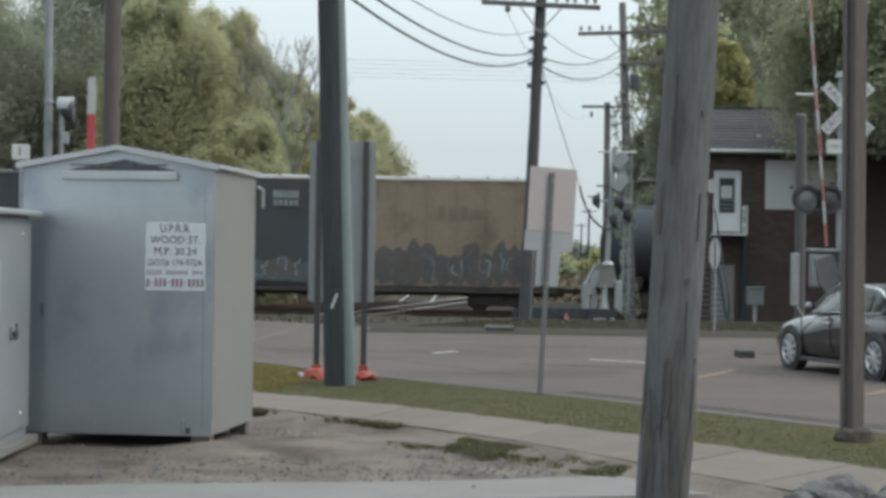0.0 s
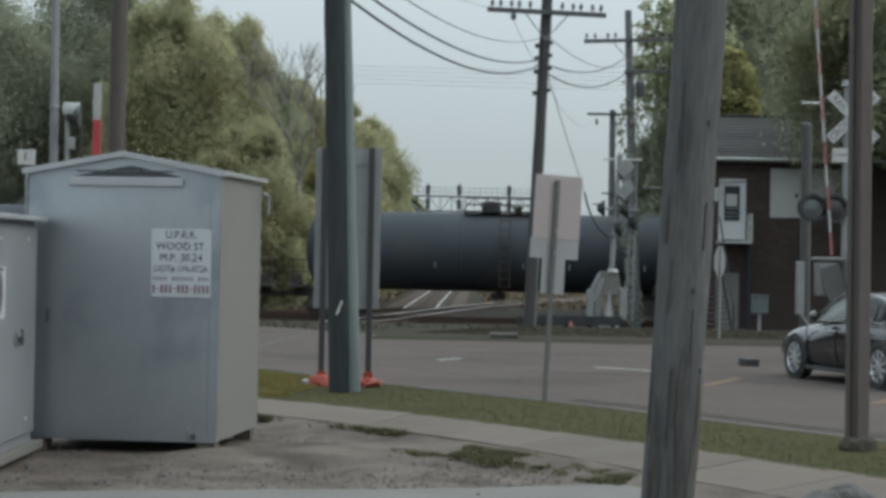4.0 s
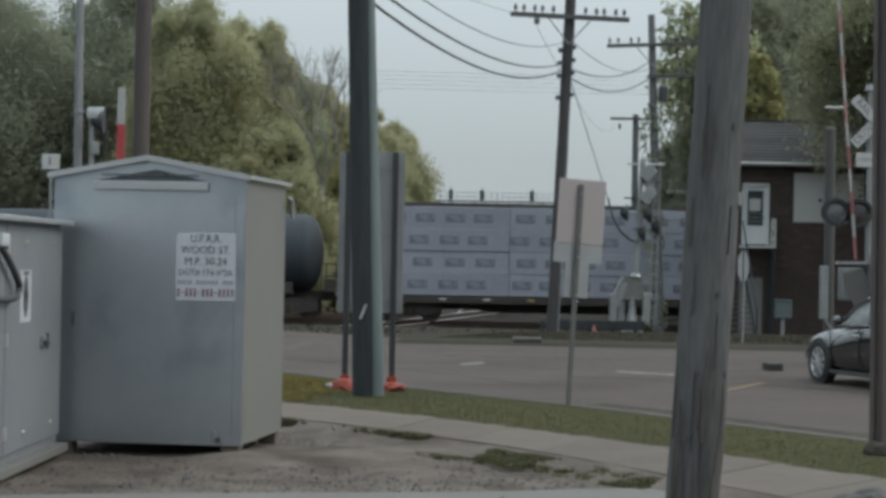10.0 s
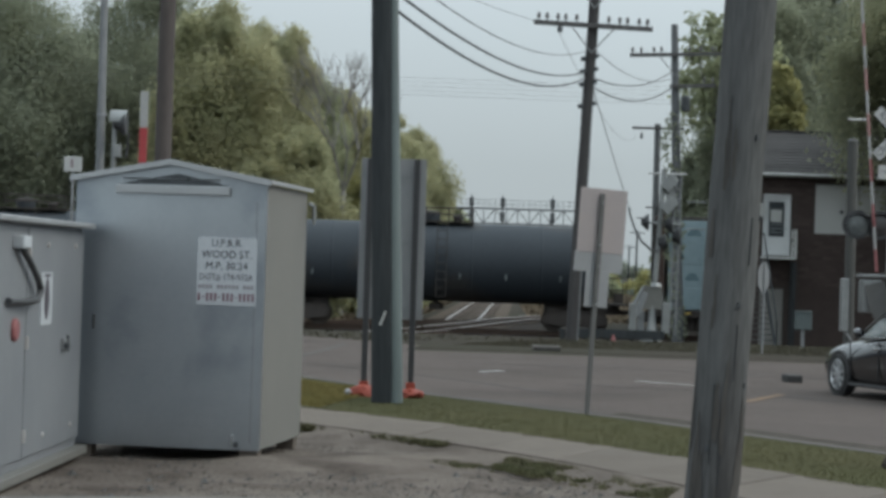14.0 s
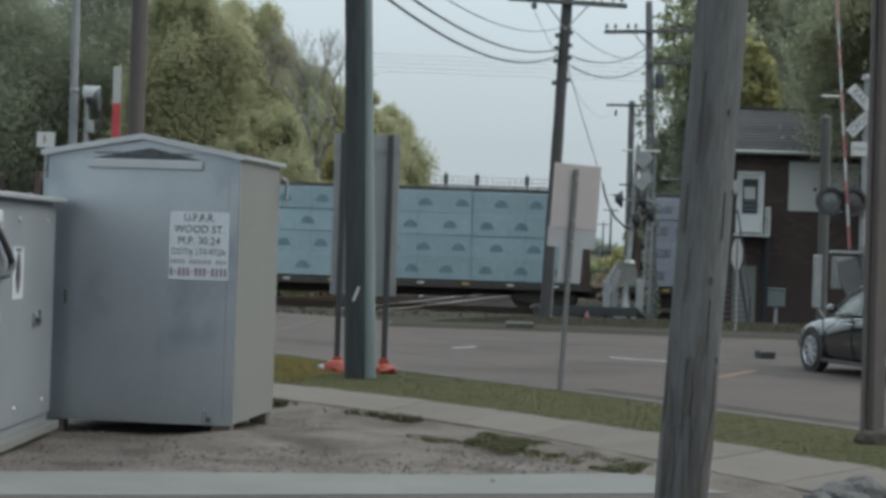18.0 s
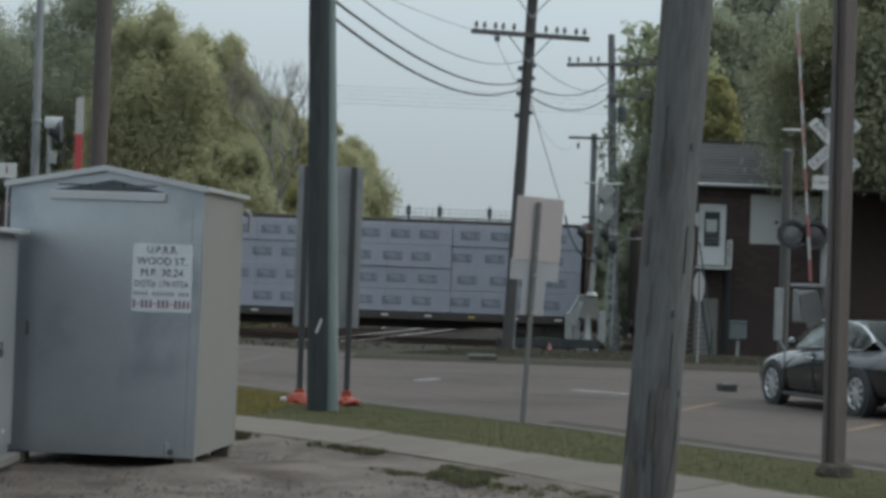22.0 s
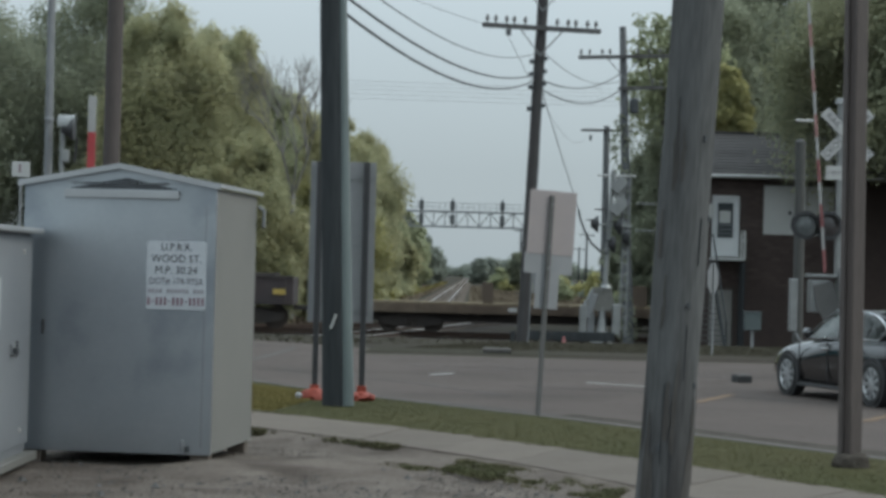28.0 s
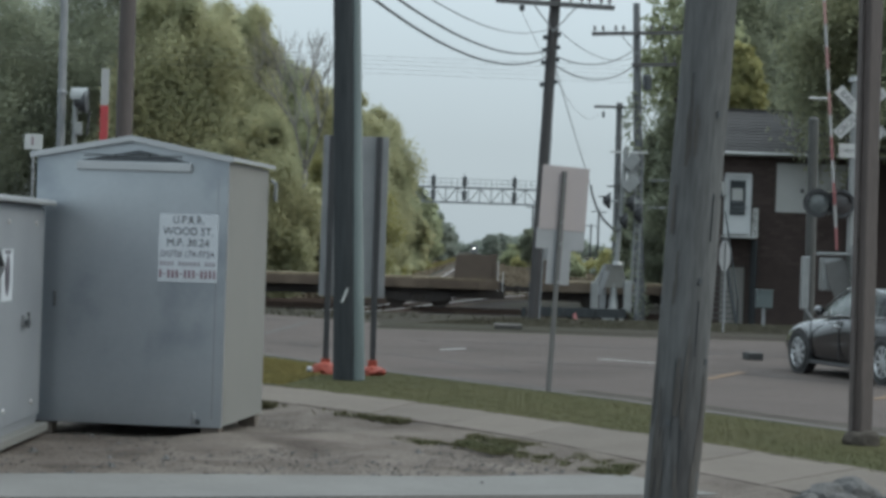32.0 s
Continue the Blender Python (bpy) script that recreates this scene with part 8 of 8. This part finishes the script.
# ---- the waiting car ----
def sedan():
    t = thing("sedan", pose(6.75, 32.3, ROAD_Z, 0, 0, 106.8), "glossy black four-door sedan with alloy wheels waiting on the road", "car")
    # +X is forward, +Y its left side. Stations: x, half width, sill, belt, plan shrink
    st = [(-2.42, 0.62, 0.45, 0.86), (-2.36, 0.76, 0.32, 0.98), (-2.1, 0.86, 0.26, 1.04), (-1.4, 0.905, 0.22, 1.0), (-0.6, 0.92, 0.2, 0.965), (0.2, 0.92, 0.2, 0.94),
          (0.9, 0.915, 0.2, 0.915), (1.4, 0.905, 0.22, 0.875), (1.9, 0.86, 0.24, 0.80), (2.25, 0.76, 0.26, 0.70), (2.4, 0.62, 0.3, 0.60), (2.45, 0.5, 0.36, 0.52)]
    bm = BM()
    rings = []
    for x, w, lo_, hi in st:
        sh = 0.27 if x >= 0.9 else 0.22 if x <= -1.2 else 0.09      # depth of the rounded shoulder
        prof = [(0, lo_), (w * 0.84, lo_), (w * 0.945, lo_ + 0.06), (w * 0.985, lo_ + (hi - lo_) * 0.4), (w, hi - sh - 0.03), (w * 0.925, hi - sh * 0.4), (w * 0.80, hi + 0.01), (0, hi + (0.07 if x > 0.8 else 0.03))]
        ring = [bm.verts.new((x, y, z)) for y, z in prof] + [bm.verts.new((x, -y, z)) for y, z in reversed(prof[1:-1])]
        rings.append(ring)
    n = len(rings[0])
    for a, b in zip(rings, rings[1:]):
        for i in range(n):
            bm.faces.new((a[i], a[(i + 1) % n], b[(i + 1) % n], b[i]))
    bm.faces.new(rings[0])
    bm.faces.new(rings[-1])
    bmesh.ops.recalc_face_normals(bm, faces=bm.faces)
    body = part("body", bm, "carpaint", t, smooth=True)
    mod = body.modifiers.new("smooth", "SUBSURF")
    mod.levels = mod.render_levels = 2
    # cabin: roof skin and dark glass
    cab_st = [(-1.95, 0.70, 1.02), (-1.5, 0.68, 1.20), (-0.95, 0.64, 1.36), (-0.45, 0.62, 1.41), (0.05, 0.62, 1.38), (0.45, 0.65, 1.23), (0.98, 0.74, 0.96)]
    bm = BM()
    rings = []
    for x, w, z in cab_st:
        rings.append([bm.verts.new((x, y, zz)) for y, zz in ((w + 0.04, z - 0.07), (w - 0.06, z - 0.01), (0, z + 0.025), (-w + 0.06, z - 0.01), (-w - 0.04, z - 0.07))])
    for a, b in zip(rings, rings[1:]):
        for i in range(4):
            bm.faces.new((a[i], b[i], b[i + 1], a[i + 1]))
    bmesh.ops.solidify(bm, geom=bm.faces[:], thickness=0.03)
    bmesh.ops.recalc_face_normals(bm, faces=bm.faces)
    part("roof", bm, "carpaint", t, smooth=True)
    for s in (1, -1):
        for poly in ([(-1.66, 1.12), (-1.5, 1.2), (-1.2, 1.3), (-1.12, 1.32), (-1.12, 0.99), (-1.45, 1.0)], [(-1.07, 0.98), (-1.07, 1.325), (-0.3, 1.385), (-0.22, 0.96)], [(-0.17, 0.96), (-0.24, 1.385), (0.1, 1.35), (0.4, 1.2), (0.74, 0.955)]):
            bm = BM()
            lo_ = [bm.verts.new((x, s * (0.86 - (z - 0.95) * 0.38), z)) for x, z in poly]
            bm.faces.new(lo_)
            bmesh.ops.solidify(bm, geom=bm.faces[:], thickness=0.012)
            part("side_window", bm, "carglass", t)
        trim = [(-1.48, 0.985), (-1.7, 1.12), (-1.52, 1.22), (-1.2, 1.33), (-0.95, 1.365), (-0.3, 1.415), (0.12, 1.375), (0.44, 1.225), (0.8, 0.945)]
        bm = BM()
        for (x0, z0), (x1, z1) in zip(trim + [], trim[1:]):
            tube(bm, (x0, s * (0.875 - (z0 - 0.95) * 0.38), z0), (x1, s * (0.875 - (z1 - 0.95) * 0.38), z1), 0.016, n=6)
        tube(bm, (-1.48, s * 0.865, 0.98), (0.8, s * 0.885, 0.945), 0.014, n=6)
        part("window_trim", bm, "chrome", t)
        part("mirror", lathe(BM(), [(0.0, -0.09), (0.07, -0.07), (0.085, 0.0), (0.06, 0.06), (0.0, 0.08)], 12, "X", (0.55, s * 1.0, 1.02)), "carpaint", t, smooth=True)
        for x in (-1.0, 0.06):
            part("door_handle", box(BM(), (x, s * 0.925, 0.80), (0.2, 0.04, 0.035), 0.012), "chrome", t)
        for x in (-0.88, 0.02, 0.98):
            part("door_seam", box(BM(), (x, s * 0.912, 0.6), (0.008, 0.02, 0.6)), "black", t)
        b_ = BM()
        bmesh.ops.create_uvsphere(b_, u_segments=20, v_segments=12, radius=1.0, matrix=Matrix.Translation((1.96, s * 0.68, 0.66)) @ Matrix.Rotation(s * -0.32, 4, "Z") @ Matrix.Rotation(0.16, 4, "Y") @ Matrix.Diagonal((0.28, 0.06, 0.06, 1)))
        part("head_lamp", b_, "lampglass", t, "large clear swept-back head lamp", smooth=True)
        part("tail_lamp", box(BM(), (-2.28, s * 0.70, 0.86), (0.3, 0.26, 0.14), 0.04, rz=s * 0.4), "red", t, "red tail lamp")
        part("sill_trim", box(BM(), (0.0, s * 0.90, 0.21), (2.0, 0.05, 0.06), 0.015), "black", t)
        for x in (1.40, -1.38):
            arch = BM()
            lathe(arch, [(0.30, -0.12), (0.375, -0.12), (0.375, 0.005), (0.35, 0.008), (0.30, 0.0)], 28, "Y", (x, s * 0.90, 0.35))
            part("wheel_arch", arch, "black", t)
            w = part("wheel", lathe(BM(), [(0.22, -0.1), (0.31, -0.11), (0.335, -0.07), (0.335, 0.07), (0.31, 0.11), (0.235, 0.105), (0.22, 0.06)], 32, "Y"), "rubber", t, "", pose(x, s * 0.815, 0.335), smooth=True)
            part("rim_lip", lathe(BM(), [(0.205, s * 0.05), (0.228, s * 0.108), (0.240, s * 0.104), (0.232, s * 0.05)], 28, "Y"), "alloy", w)
            for k in range(9):
                a = k * 2 * math.pi / 9
                part("spoke", box(BM(), (0.12 * math.cos(a), s * 0.09, 0.12 * math.sin(a)), (0.21, 0.03, 0.04), 0.008, ry=-a), "alloy", w)
            part("hub", lathe(BM(), [(0.0, s * 0.112), (0.05, s * 0.108), (0.06, s * 0.07)], 14, "Y"), "alloy", w)
            part("brake_disc", lathe(BM(), [(0.0, s * 0.03), (0.19, s * 0.03), (0.19, s * 0.02), (0.0, s * 0.02)], 20, "Y"), "darkgap", w)
    bm = BM()
    vs = [bm.verts.new(p) for p in ((0.47, 0.66, 1.24), (0.47, -0.66, 1.24), (1.0, -0.76, 0.965), (1.0, 0.76, 0.965))]
    bm.faces.new(vs)
    bmesh.ops.solidify(bm, geom=bm.faces[:], thickness=0.01)
    part("windscreen", bm, "carglass", t)
    bm = BM()
    vs = [bm.verts.new(p) for p in ((-1.02, 0.6, 1.395), (-1.02, -0.6, 1.395), (-1.9, -0.68, 1.045), (-1.9, 0.68, 1.045))]
    bm.faces.new(vs)
    bmesh.ops.solidify(bm, geom=bm.faces[:], thickness=0.01)
    part("rear_window", bm, "carglass", t)
    for x, y in ((0.05, 0.38), (0.05, -0.38), (-0.85, 0.38), (-0.85, -0.38)):
        seat = part("seat_back", box(BM(), (x, y, 0.98), (0.14, 0.46, 0.3), 0.05, ry=-0.2), "black", t, "dark seat back")
        part("headrest", box(BM(), (x - 0.06, y, 1.2), (0.1, 0.24, 0.14), 0.04), "black", seat)
    part("steering_wheel", lathe(BM(), [(0.16, -0.012), (0.185, 0.0), (0.16, 0.012)], 20, "X", (0.42, 0.38, 0.98)), "black", t)
    part("aerial", tube(BM(), (-1.3, 0.3, 1.3), (-1.6, 0.32, 1.9), 0.008, n=5), "black", t)


sedan()

# loose stones and tufts on the lot
def scatter_stones(name, count, x0, x1, y0, y1, rmin, rmax, material, label, z=-0.05):
    rng = random.Random(count)
    vs, fs = [], []
    for _ in range(count):
        c = Vector((rng.uniform(x0, x1), rng.uniform(y0, y1), z))
        r = rng.uniform(rmin, rmax) * (1 if rng.random() < 0.93 else 2.2)
        k = len(vs)
        a0 = rng.uniform(0, 6)
        vs += [c + Vector((r * rng.uniform(0.7, 1.2) * math.cos(a0 + i * 1.57), r * rng.uniform(0.7, 1.2) * math.sin(a0 + i * 1.57), -r * 0.1)) for i in range(4)]
        vs += [c + Vector((rng.uniform(-0.3, 0.3) * r, rng.uniform(-0.3, 0.3) * r, r * rng.uniform(0.5, 0.9)))]
        fs += [(k + i, k + (i + 1) % 4, k + 4) for i in range(4)]
    me = bpy.data.meshes.new(name)
    me.from_pydata(vs, [], fs)
    me.materials.append(M[material])
    return tagged(new(name, me), label, "gravel", kind="stuff")


scatter_stones("loose_gravel", 9000, -3.6, 1.6, 14.9, 21.2, 0.003, 0.010, "stone", "fine loose gravel on the lot", -0.08)
scatter_stones("dark_clods", 420, -3.4, 1.3, 15.0, 19.2, 0.008, 0.026, "rock", "small dark clods on the gravel lot", -0.08)

grass_patch("trackside_brush", smooth_line([(2.0, 112), (1.9, 160), (5.0, 420)], 60), smooth_line([(15, 112), (19, 160), (40, 420)], 60), -1.0, 42000, 0.1, 0.4, "brush", "dry brown brush beside the far track", 0.08)
grass_patch("trackside_brush", smooth_line([(-4.2, 108), (-3.4, 160), (0.0, 420)], 60), smooth_line([(-8, 97), (-8, 160), (-8, 420)], 60), -1.0, 12000, 0.06, 0.22, "brush", "dry brown brush beside the far track", 0.16)
grass_patch("tall_dry_grass", smooth_line([(-5.4, 130), (-4.3, 212), (-3.2, 260), (0.4, 560)], 60), smooth_line([(-6.2, 130), (-5.2, 212), (-4.1, 260), (-1.0, 560)], 60), -1.0, 9000, 0.15, 0.45, "drygrass", "pale dry grass along the foot of the trees", 0.1)
grass_patch("cinder_weeds", smooth_line([(-9, 54), (-3, 53.5), (2, 54)], 40), smooth_line([(-9, 62), (-3, 62), (3, 62)], 40), -0.3, 2500, 0.05, 0.16, "roughgrass", "sparse dull weeds on the cinders", 0.03, 0.5)

motions()
